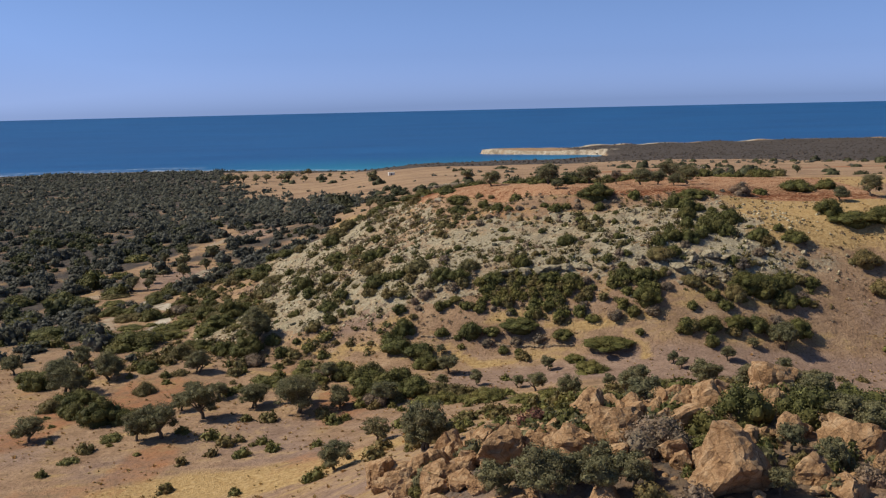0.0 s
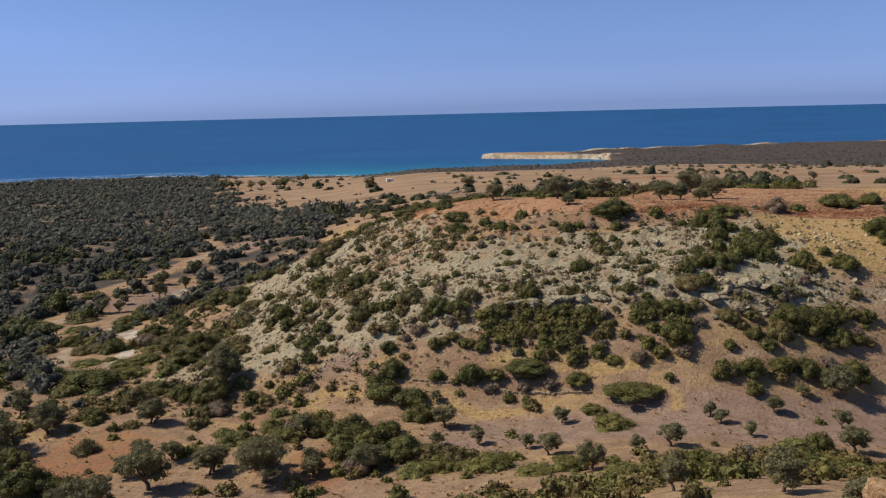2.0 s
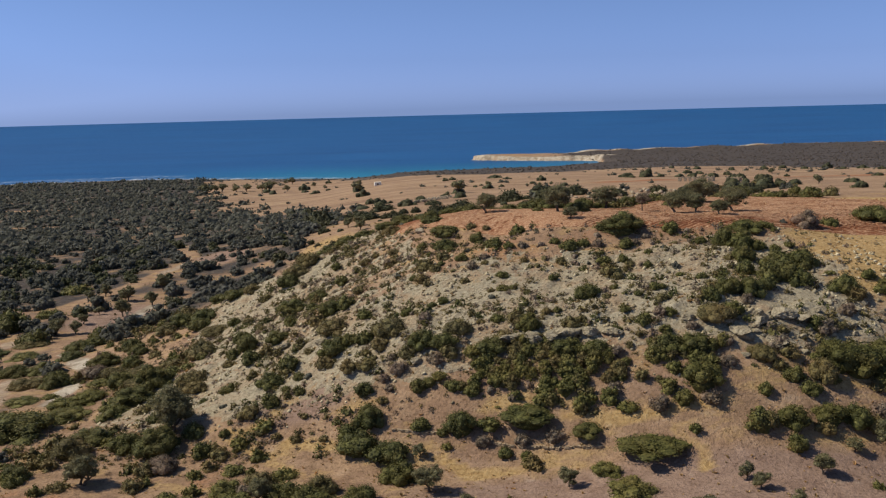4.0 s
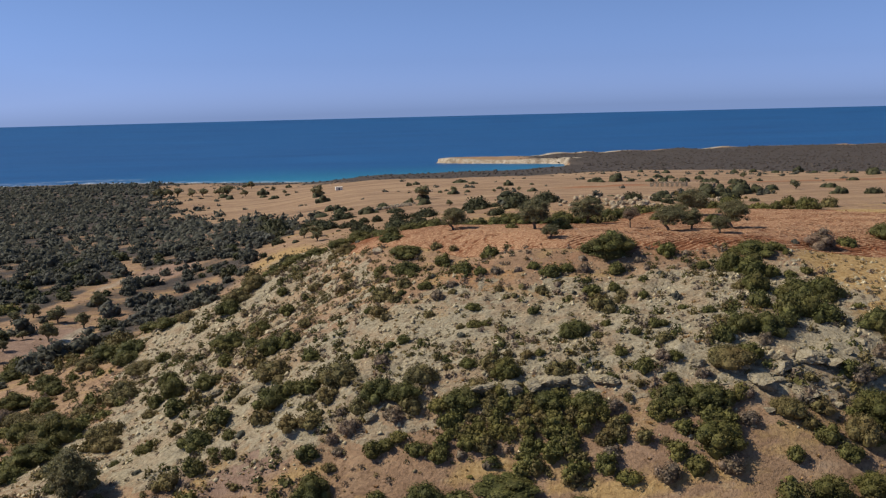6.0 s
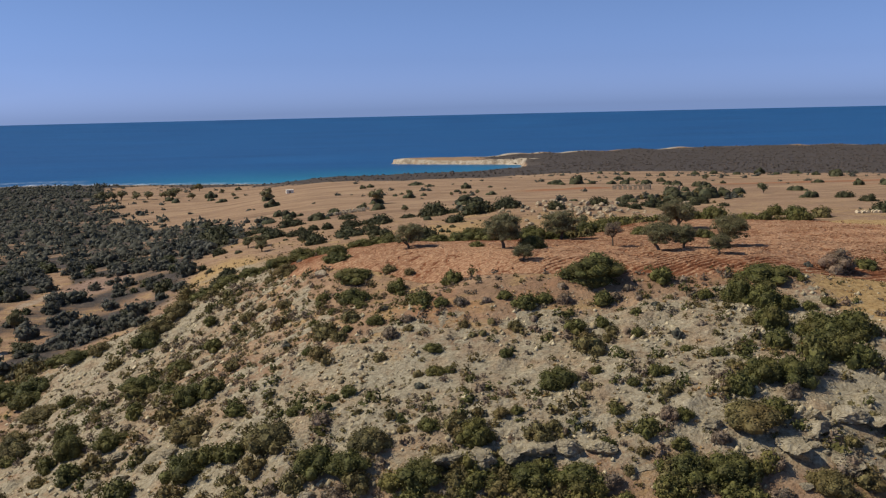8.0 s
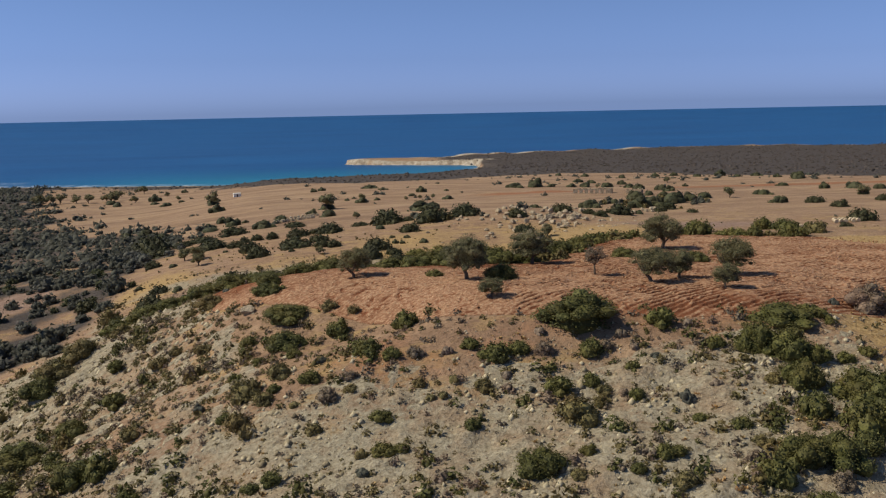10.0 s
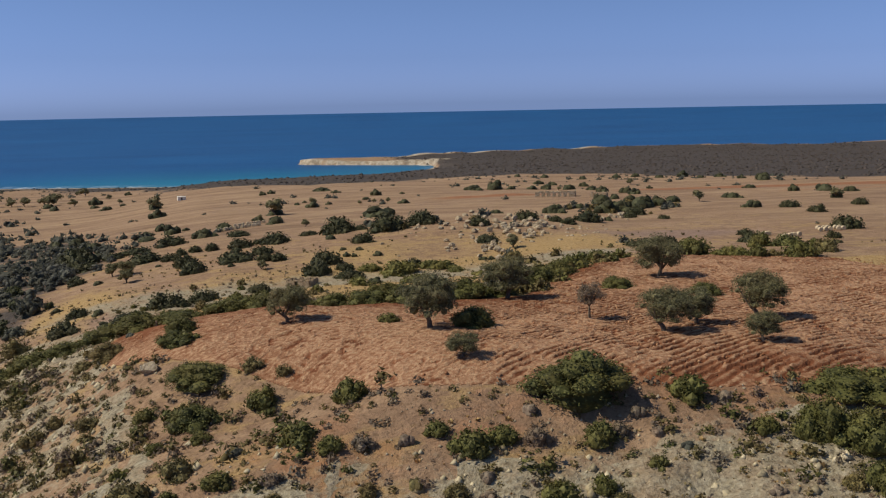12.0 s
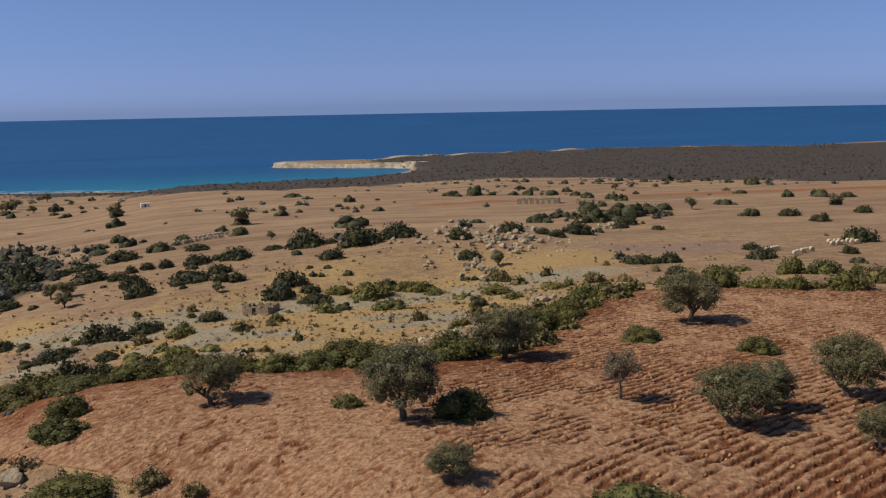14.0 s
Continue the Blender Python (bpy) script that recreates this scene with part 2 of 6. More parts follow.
# these two woodland greens are lightened, greyed and bluer: distance haze in the colour
LEAF_FAR_HAZED = leaf_material("hazed_woodland_leaves", (0.063, 0.068, 0.060), (0.094, 0.100, 0.088), (0.132, 0.139, 0.118), 0.12, 0.35, 0.15)
LEAF_HAZE = leaf_material("grey_hazed_leaves", (0.078, 0.081, 0.074), (0.114, 0.119, 0.109), (0.158, 0.164, 0.148), 0.12, 0.35, 0.15)
LEAF_WOOD = leaf_material("green_woodland_leaves", (0.050, 0.056, 0.028), (0.080, 0.088, 0.045), (0.118, 0.126, 0.066), 0.12, 0.35, 0.15)
LEAF_SCRUB = leaf_material("heath_leaves", (0.046, 0.040, 0.037), (0.074, 0.064, 0.060), (0.110, 0.094, 0.088))
LEAF_DUSK = leaf_material("dark_bush_leaves", (0.022, 0.027, 0.014), (0.044, 0.050, 0.026), (0.086, 0.090, 0.046))
CLOD = leaf_material("earth_clod", (0.15, 0.055, 0.027), (0.30, 0.145, 0.075), (0.46, 0.28, 0.16), 0.0, 0.0)
DRY_GRASS = leaf_material("dry_grass", (0.20, 0.135, 0.06), (0.36, 0.255, 0.12), (0.54, 0.41, 0.21), 0.0)
BARK = plain_material("bark", (0.075, 0.058, 0.045), (0.17, 0.135, 0.105), 9)
ROCK_WARM = rock_material("orange_sandstone", (0.20, 0.105, 0.052), (0.38, 0.235, 0.130), (0.56, 0.40, 0.255))
ROCK_GREY = rock_material("grey_limestone", (0.19, 0.155, 0.105), (0.345, 0.30, 0.215), (0.48, 0.425, 0.325))
ROCK_PALE = rock_material("pale_limestone", (0.26, 0.20, 0.13), (0.43, 0.35, 0.25), (0.58, 0.49, 0.38))
STRAW = plain_material("baled_straw", (0.38, 0.30, 0.20), (0.60, 0.50, 0.36), 6)
PLASTER = plain_material("whitewash", (0.66, 0.63, 0.57), (0.80, 0.78, 0.72), 1.5)
WALLSTONE = rock_material("wall_stone", (0.27, 0.20, 0.13), (0.42, 0.32, 0.22), (0.55, 0.45, 0.33), 2.0)
DARKWOOD = plain_material("weathered_wood", (0.05, 0.04, 0.03), (0.11, 0.085, 0.065), 5)

# ---- lie of the land ----
SEA = -56.0
BAY_X = (-5000, -900, -650, -440, -260, -100, 50, 120, 205, 240, 252)
BAY_Y = (1200, 1300, 1363, 1416, 1365, 1321, 1338, 1372, 1460, 1530, 1585)
CAPE_X = (52, 60, 110, 200, 300, 345, 520, 800, 1150, 5000)
CAPE_NEAR = (1712, 1704, 1662, 1612, 1560, 1400, 1300, 1200, 1000, 500)
CAPE_FAR = (1716, 1738, 1765, 1800, 1822, 1872, 1910, 1895, 1850, 1700)


def ease(v):
    return 1 / (1 + np.exp(-np.clip(v, -40, 40)))


def soft_min(a, b, k):
    h = np.clip(0.5 + 0.5 * (b - a) / k, 0, 1)
    return b * (1 - h) + a * h - k * h * (1 - h)


def soft_max(a, b, k):
    return -soft_min(-a, -b, k)


def hash01(i, j, seed):
    v = np.sin(i * 127.1 + j * 311.7 + seed * 74.7) * 43758.5453
    return v - np.floor(v)


def vnoise(x, y, size, seed=0):
    """Smooth value noise, 0 to 1, with cells of that size in metres."""
    u, v = np.asarray(x, float) / size + 31.7 * seed, np.asarray(y, float) / size - 17.3 * seed
    i, j = np.floor(u), np.floor(v)
    a, b = u - i, v - j
    a, b = a * a * (3 - 2 * a), b * b * (3 - 2 * b)
    top = hash01(i, j, seed) * (1 - a) + hash01(i + 1, j, seed) * a
    low = hash01(i, j + 1, seed) * (1 - a) + hash01(i + 1, j + 1, seed) * a
    return top * (1 - b) + low * b


def band(v, lo, hi, soft):
    return ease((v - lo) / soft) * ease((hi - v) / soft)


def field_mask(x, y):
    """The ploughed red field on the flat hilltop."""
    south = np.interp(x, (-12, 2, 9, 19, 31, 44, 60, 140), (276, 262, 253, 243.5, 239, 235.5, 232.5, 228)) + 0.8 * np.sin(x / 5)
    north = np.interp(x, (-12, 8, 27, 43, 53, 60, 72, 84, 104, 140), (285, 282, 275, 279, 294, 304, 318, 314, 304, 300))
    return ease((y - south) / 0.6) * ease((north - y) / 0.6) * ease((x + 9.5 - 0.03 * np.clip(y - 281, -6, 6) ** 2) / 0.6)


def rock_mask(x, y):
    """Grey-green bare rock and scree on the scarp and its western flank."""
    n = vnoise(x, y, 9, 3) * 0.6 + vnoise(x, y, 3, 4) * 0.4
    scarp = band(y + 0.10 * x, 198, 231 + 0.06 * np.clip(x, -80, 10), 4.0) * band(x, -58, 78, 6)
    flank = band(x + 0.25 * (y - 230), -46, 2, 4) * band(y, 205, 300, 8)
    shelf = band(y, 300, 418, 5) * band(x - 0.3 * (y - 370), -60, 74, 6) * 0.9
    return np.clip(np.maximum(np.maximum(scarp, flank), shelf) * (0.62 + 0.9 * n) - 0.12, 0, 1)


def furrows(x, y):
    """Ploughed ridges: aslant over the near half, turning along the hilltop further back."""
    u = x - 20
    wob = vnoise(x, y, 11, 21) * 0.8 + vnoise(x, y, 4, 26) * 0.35 + vnoise(x, y, 1.1, 22) * 0.30 + vnoise(x, y, 0.5, 24) * 0.16
    near = (y - 250 - 0.72 * u + 0.0030 * u * u) * 0.92
    back = (y - 250 - 0.10 * u) * 1.05
    far = ease((y - 266 - 0.10 * u) / 4)
    deep = np.clip(1.5 * vnoise(x, y, 3.2, 23) + 1.3 * vnoise(x, y, 0.9, 25) + 0.7 * vnoise(x, y, 8, 27) - 1.1, 0.05, 1) * np.clip(0.10 + (x - 25) / 16, 0.16, 1)
    cut = [(1 - np.abs(np.sin((s + wob) * np.pi))) ** 1.6 for s in (near, back)]
    return 1 - np.clip(1.7 * (cut[0] * (1 - far) + cut[1] * far) * deep, 0, 1)


def large_forms(x, y):
    right = -10.4 - 0.0347 * (y - 400)
    left = -31.9 - 0.0237 * np.clip(y - 450, 0, None)
    low = left + (right - left) * ease((x + 53.4 + 0.05 * (y - 400)) / 29.7)
    base = -22.1 - 0.02 * np.clip(-x - 20, 0, 60)
    base = base + (low - base) * ease((y - 262 - 0.15 * x) / 16)
    foot = -20.5 + 0.74 * (y - (185.3 - 0.23 * x + 0.0019 * np.clip(x, -90, 90) ** 2))
    scarp = -4.4 + 0.295 * (y - 199) + 0.088 * (np.clip(x, -60, 110) - 30)
    scarp = scarp + (3.0 + 0.1 * (y - 210) - scarp) * ease((x - 66) / 3.5)
    top = 7.8 - 0.0148 * (x - 40) - 0.0634 * (y - 255)
    north = 7 - 0.319 * (y - (291.2 + 0.585 * np.clip(x - 40, -20, 40)))
    west = 4.06 + 0.403 * (x - 4) + 0.055 * (y - 262) + 0.15 * np.clip(y - 262, 0, 35)
    mesa = soft_min(soft_min(soft_min(foot, scarp, 4), soft_min(top, north, 3), 3), west, 5)
    hollow = -4.0 + 0.43 * (np.clip(x, -200, 30) + 13) - 0.19 * (y - 316) + 40 * ease((x - 4) / 3)
    mesa = soft_min(mesa, hollow, 2)
    z = soft_max(mesa, base, 4)
    r = ((x - 33.1) / 58.3) ** 2 + ((y - 46) / 88) ** 2
    z = z + 24.8 * np.exp(-r ** 1.5) * ease((185 - y) / 8)
    z = z + 2.6 * np.exp(-((x - 8) / 26) ** 2 - ((y - 76) / 14) ** 2)
    z = z + 4.0 * np.exp(-((x - 46) / 24) ** 2 - ((y - 186) / 18) ** 2) - 2.2 * np.exp(-((x - 22) / 30) ** 2 - ((y - 221) / 11) ** 2)
    z = z - 4.2 * np.exp(-((x + 26) / 20) ** 2 - ((y - 211) / 13) ** 2) + 2.0 * np.exp(-((x + 3) / 12) ** 2 - ((y - 263) / 12) ** 2)
    z = z - 2.4 * np.exp(-((x - 11) / 9) ** 2 - ((y - 246) / 8) ** 2)
    z = z - 3.0 * np.exp(-((x - 35) / 48) ** 2 - ((y - 408) / 26) ** 2)
    z = z + 5.5 * np.exp(-((x - 85) / 45) ** 2 - ((y - 500) / 35) ** 2)
    z = z - 4.5 * np.exp(-((x + 74) / 26) ** 2) * ease((y - 304) / 6) * ease((425 - y) / 14)
    return z + 2.4 * np.exp(-((x - 140) / 60) ** 2 - ((y - 350) / 60) ** 2)


def ground(x, y):
    """Height of the ground, or of the sea bed, in metres."""
    x, y = np.asarray(x, float), np.asarray(y, float)
    z = large_forms(x, y)
    z = z + (vnoise(x, y, 60, 11) - 0.5) * 2.0 + (vnoise(x, y, 17, 12) - 0.5) * 0.8
    rocky = rock_mask(x, y)
    ledge = vnoise(x, y * 2.2, 7, 13)
    z = z + rocky * ((ledge - 0.5) * 0.8 + (vnoise(x, y, 2.3, 14) - 0.5) * 0.75)
    z = z + (vnoise(x, y, 3.1, 15) - 0.5) * 0.22
    z = z - field_mask(x, y) * 0.28
    inland = np.interp(x, BAY_X, BAY_Y) - y
    near, far = np.interp(x, CAPE_X, CAPE_NEAR), np.interp(x, CAPE_X, CAPE_FAR)
    cape = np.where(x < 252, np.minimum(np.minimum(y - near, far - y), (x - 50) * 1.2), far - y)
    cape = cape + (vnoise(x, y, 40, 17) - 0.5) * 16 + (vnoise(x, y, 16, 18) - 0.5) * 13
    head = -46 + 1.0 * np.sin(x / 170) * np.sin(y / 130 + 1)
    shelf = z + (np.maximum(z, head) - z) * np.clip((y - 1100) / 120, 0, 1)
    inland = np.where(x < 252, inland, 2000)
    rise = SEA - 0.3 + 0.055 * inland + 0.3 * np.clip(inland - 180, 0, None)
    beach = soft_min(np.where(x < 252, z, shelf), rise, 2.0)
    cliff = np.minimum(np.maximum(z, head), SEA - 1 + np.clip(1.6 * cape, -8, 3.5 + 6.5 * vnoise(x, y, 48, 19)) + 0.01 * np.clip(cape - 10, 0, 300) + 0.3 * np.clip(cape - 300, 0, None))
    beach = np.where(x < 252, beach, np.minimum(beach, cliff))
    return np.maximum(np.maximum(beach, cliff), SEA - 8)
# ---- where the single trees and shrubs stand: x, y and width of the crown ----
OLIVES_A = (
    (11.6, 268.2, 4.5), (26.5, 256.7, 5.5), (27.5, 243.9, 2.7), (66.3, 290.0, 6.2), (49.8, 248.7, 5.0), (54.9, 252.7, 4.0),
    (63.3, 254.4, 5.2), (56.7, 241.4, 3.0), (40.5, 278.9, 6.0), (81.5, 437.3, 5.0), (6.4, 433.5, 3.2), (-39.6, 463.4, 5.2),
    (-35.0, 460.2, 5.9), (-32.5, 443.5, 5.2), (3.8, 598.0, 3.8), (-147.8, 962.1, 7.8), (-64.8, 794.7, 9.0), (11.1, 635.7, 9.9),
    (22.5, 544.0, 3.8), (32.3, 693.1, 5.0), (65.7, 690.3, 2.7), (57.0, 683.8, 2.7), (73.4, 689.3, 3.0), (212.2, 587.5, 6.7),
    (249.9, 773.7, 5.2), (-175.9, 1124.6, 5.2), (-165.6, 1109.5, 9.3), (-130.7, 1025.4, 4.7), (-108.2, 933.8, 4.2), (276.0, 574.9, 6.2),
)
OLIVES_B = (
    (190.1, 744.7, 3.1), (-41.8, 199.8, 6.6), (92.9, 227.2, 4.3), (102.3, 232.4, 4.9), (-67.3, 181.0, 5.7), (-78.8, 185.4, 4.8),
    (-90.4, 190.1, 4.9), (-77.3, 192.5, 3.5), (-73.3, 173.9, 7.4), (17.0, 80.7, 3.6),
)
OLIVES_C = (
    (-2.9, 105.9, 6.0), (6.6, 64.0, 4.7), (10.2, 62.1, 3.2), (3.4, 66.2, 3.4), (34.5, 88.0, 3.3), (21.8, 60.4, 2.2),
    (29.1, 106.0, 3.9), (29.7, 91.6, 3.9), (31.5, 79.1, 3.4), (30.7, 72.2, 3.5), (31.6, 68.7, 3.8), (26.9, 64.7, 2.4),
    (25.0, 67.4, 2.5), (21.6, 113.7, 3.5), (10.7, 65.9, 2.8), (12.6, 62.8, 3.1), (9.0, 65.0, 2.4),
)
OLIVES_D = (

)
FLOOR_OLIVES = (
    (4.2, 166.7, 3.0), (11.3, 162.7, 2.6), (14.1, 157.5, 4.0), (17.8, 174.3, 3.0), (26.0, 155.1, 2.8), (31.5, 157.7, 4.1),
    (18.5, 145.4, 4.3), (40.7, 171.8, 2.4), (41.7, 168.8, 2.7), (44.4, 163.1, 2.3), (51.1, 172.8, 3.6), (57.2, 177.6, 2.4),
    (63.6, 178.2, 5.7), (59.9, 168.4, 3.2), (41.4, 140.5, 3.6), (-0.8, 175.5, 4.7), (-2.2, 184.7, 1.8), (-19.5, 157.6, 4.0),
    (-23.3, 174.4, 4.1), (-42.8, 201.6, 7.0), (-50.2, 183.2, 4.9), (-47.4, 168.1, 3.5), (-42.1, 165.8, 3.7), (-34.4, 160.1, 5.3),
    (-28.8, 161.7, 4.4), (-25.7, 160.0, 3.6), (57.3, 157.2, 4.5), (-11.6, 156.1, 4.8), (-1.9, 166.0, 2.7),
)
SLOPE_OLIVES = (
    (-108.1, 316.9, 5.6), (-103.3, 317.8, 4.2), (-105.6, 329.9, 3.4), (-106.3, 345.1, 3.2), (-97.6, 341.1, 5.9), (-93.7, 357.8, 5.0),
    (-88.9, 359.3, 3.2), (-97.9, 385.1, 6.2), (-103.7, 364.8, 5.9), (-116.2, 364.4, 4.1), (-114.5, 374.4, 4.6),
)
NEAR_OLIVES = (
    (-78.1, 184.7, 4.1), (-68.3, 182.8, 6.2), (-78.6, 196.2, 4.3), (-41.9, 153.9, 6.9), (-50.1, 144.7, 5.1), (-46.3, 145.2, 6.6),
    (-34.8, 159.2, 4.4), (-26.2, 155.1, 7.7), (-19.2, 155.5, 3.7), (-42.1, 165.8, 3.3), (-15.0, 115.5, 4.6), (-10.7, 129.1, 4.1),
    (-68.8, 147.9, 5.2), (-50.9, 183.4, 4.3), (-71.1, 171.6, 6.6), (-3.4, 106.1, 5.2), (-47.3, 160.0, 4.3),
)
OLIVES = OLIVES_A + OLIVES_B + OLIVES_C + OLIVES_D + FLOOR_OLIVES + SLOPE_OLIVES + NEAR_OLIVES
BARE_A = (
    (45.0, 258.8, 2.6),
)
BARE = BARE_A
BUSHES_A = (
    (22.7, 262.1, 2.8), (31.1, 256.6, 5.0), (56.9, 282.3, 4.6), (65.9, 273.5, 4.3), (-1.2, 268.4, 4.5), (24.4, 282.0, 5.1),
    (27.3, 281.5, 3.4), (345.8, 771.7, 11.3), (85.4, 215.6, 6.3), (89.5, 211.3, 11.1), (95.6, 211.0, 7.4), (88.1, 243.0, 9.4),
    (96.5, 245.4, 5.8), (-0.8, 272.8, 4.3),
)
BUSHES_B = (
    (-61.1, 184.5, 3.4), (-80.2, 178.5, 6.7), (-71.7, 209.5, 13.8), (-82.0, 216.7, 10.4), (-97.8, 225.9, 10.8), (-116.7, 252.4, 9.1),
    (-138.9, 297.3, 10.7), (-122.5, 292.6, 12.3), (-106.9, 270.7, 8.1), (5.6, 99.1, 3.7), (23.3, 73.4, 4.6), (19.8, 71.2, 3.1),
    (28.5, 73.6, 4.9), (33.5, 75.6, 5.4), (28.8, 68.5, 2.6), (-2.6, 72.5, 1.8), (19.0, 68.2, 2.9), (5.9, 67.1, 2.5),
    (-60.3, 411.9, 7.6), (-65.0, 384.7, 5.9), (-34.4, 270.7, 5.6), (-22.6, 268.2, 3.2), (-19.9, 253.2, 3.7),
)
BUSHES_C = (
    (-24.6, 249.4, 4.5), (-29.8, 245.9, 7.2), (-19.8, 230.4, 5.0), (-16.6, 229.0, 4.2), (-24.7, 241.3, 3.5), (-28.5, 236.5, 3.0),
    (-29.3, 226.8, 5.2), (-44.4, 257.9, 3.6), (-39.1, 240.0, 4.1), (-54.7, 269.2, 5.8), (-55.0, 274.1, 6.9), (-35.5, 229.4, 4.8),
    (-38.2, 228.2, 3.7), (-33.7, 222.8, 4.2), (-46.3, 237.5, 3.2), (-17.2, 211.6, 5.9), (-14.5, 212.3, 3.7), (-85.6, 358.3, 7.2),
    (-48.8, 280.0, 7.0), (-53.6, 283.5, 5.2), (-39.1, 405.3, 5.8), (-37.3, 380.0, 7.5), (0.0, 267.5, 4.0), (2.1, 256.1, 7.5),
    (2.4, 247.5, 4.8), (-2.7, 251.4, 2.6), (-0.9, 243.8, 2.0), (3.3, 243.0, 2.3), (6.5, 236.6, 1.6), (8.7, 248.3, 3.3),
)
BUSHES_D = (
    (11.9, 235.9, 3.7), (14.3, 232.8, 2.5), (5.2, 232.3, 2.9), (1.3, 232.3, 1.8), (-7.0, 235.1, 1.6), (-3.9, 229.4, 1.9),
    (12.3, 223.1, 2.7), (12.2, 217.3, 2.9), (9.9, 213.8, 1.5), (-12.5, 221.5, 3.4), (-4.6, 215.1, 2.8), (-11.9, 211.0, 3.8),
    (-0.3, 215.6, 2.0), (1.6, 216.1, 2.4), (-2.0, 203.9, 4.7), (1.7, 202.2, 5.1), (36.0, 235.1, 9.3), (16.8, 241.6, 3.6),
    (23.1, 232.7, 2.3), (25.5, 230.3, 3.9), (28.1, 230.7, 2.7), (35.8, 229.3, 3.2), (39.2, 225.0, 1.9), (42.3, 226.5, 1.3),
    (45.1, 232.5, 3.9), (31.0, 223.9, 3.7), (34.3, 223.8, 2.2), (38.1, 220.2, 2.1), (21.0, 219.1, 2.0), (28.1, 224.3, 0.9),
)
BUSHES_E = (
    (13.8, 216.9, 1.9), (30.5, 211.5, 1.8), (26.0, 210.4, 4.7), (36.7, 208.4, 2.2), (33.7, 207.1, 1.7), (20.2, 205.3, 1.8),
    (16.7, 205.4, 1.1), (15.1, 202.4, 4.3), (30.6, 202.8, 2.3), (33.2, 199.3, 3.3), (28.6, 198.7, 2.3), (25.1, 199.3, 0.9),
    (10.5, 205.4, 3.0), (9.1, 199.4, 5.4), (49.1, 226.8, 2.5), (42.5, 218.1, 1.6), (42.4, 214.6, 1.7), (45.5, 212.1, 2.3),
    (60.7, 220.8, 2.4), (63.4, 221.2, 2.1), (46.9, 199.3, 3.8), (35.8, 196.8, 2.2), (37.2, 200.3, 2.4), (37.8, 208.7, 2.1),
    (62.9, 227.9, 1.8), (66.8, 234.3, 1.6), (77.0, 237.5, 3.8), (35.8, 194.0, 4.5), (39.5, 193.0, 5.1),
)
BUSHES_F = (
    (42.0, 192.8, 3.1), (20.2, 196.8, 5.1), (25.2, 195.7, 5.1), (-166.9, 960.2, 9.4), (-153.4, 918.2, 7.3), (-130.7, 962.3, 10.2),
    (-123.5, 917.1, 6.4), (-110.1, 884.6, 7.6), (-120.8, 1070.2, 6.7), (-101.0, 903.5, 4.7), (-65.6, 797.8, 8.6), (-53.7, 703.9, 9.0),
    (-41.4, 619.1, 6.6), (-34.5, 589.8, 7.9), (-28.7, 598.0, 3.1), (-16.9, 543.0, 8.5), (-10.3, 565.0, 8.2), (-78.4, 611.8, 8.5),
    (-64.9, 573.3, 8.5), (-90.0, 622.8, 6.8), (-21.4, 490.5, 4.3), (-16.8, 495.4, 5.0), (-11.1, 495.5, 5.0), (-1.5, 493.7, 8.3),
    (-2.6, 483.2, 3.5), (5.0, 498.3, 4.4), (6.4, 462.0, 6.5), (-5.2, 471.2, 2.5), (-59.0, 517.5, 14.7),
)
BUSHES_G = (
    (-47.1, 515.5, 7.2), (-23.5, 478.1, 6.4), (-17.2, 458.2, 6.8), (-13.1, 440.6, 7.5), (-25.9, 465.8, 1.8), (-2.7, 441.0, 2.2),
    (-50.0, 462.5, 5.5), (-41.8, 450.1, 2.9), (2.7, 613.9, 5.1), (11.3, 639.2, 8.8), (11.1, 577.0, 7.6), (3.4, 806.4, 5.3),
    (9.3, 819.0, 5.4), (23.4, 699.5, 3.3), (28.2, 713.4, 2.8), (31.3, 671.5, 6.8), (40.7, 690.3, 3.3), (64.0, 717.3, 4.6),
    (73.3, 745.8, 6.7), (90.1, 750.8, 3.1), (80.8, 672.9, 6.3), (33.8, 503.6, 12.0), (38.8, 469.0, 7.0), (41.2, 502.3, 5.5),
    (50.2, 490.6, 13.5), (63.0, 495.3, 10.4), (29.1, 484.4, 3.9), (10.8, 495.2, 10.0), (7.5, 446.3, 5.6), (11.3, 444.1, 5.0),
)
BUSHES_H = (
    (25.0, 433.7, 8.3), (31.1, 452.7, 2.3), (31.4, 440.7, 2.2), (35.9, 449.8, 2.6), (33.5, 439.3, 1.9), (40.5, 438.1, 2.7),
    (48.3, 420.7, 5.6), (21.6, 420.2, 7.6), (29.4, 423.1, 4.6), (35.4, 566.7, 4.1), (76.3, 450.1, 6.7), (68.9, 421.2, 2.6),
    (70.8, 419.9, 2.1), (62.8, 384.0, 4.0),
)
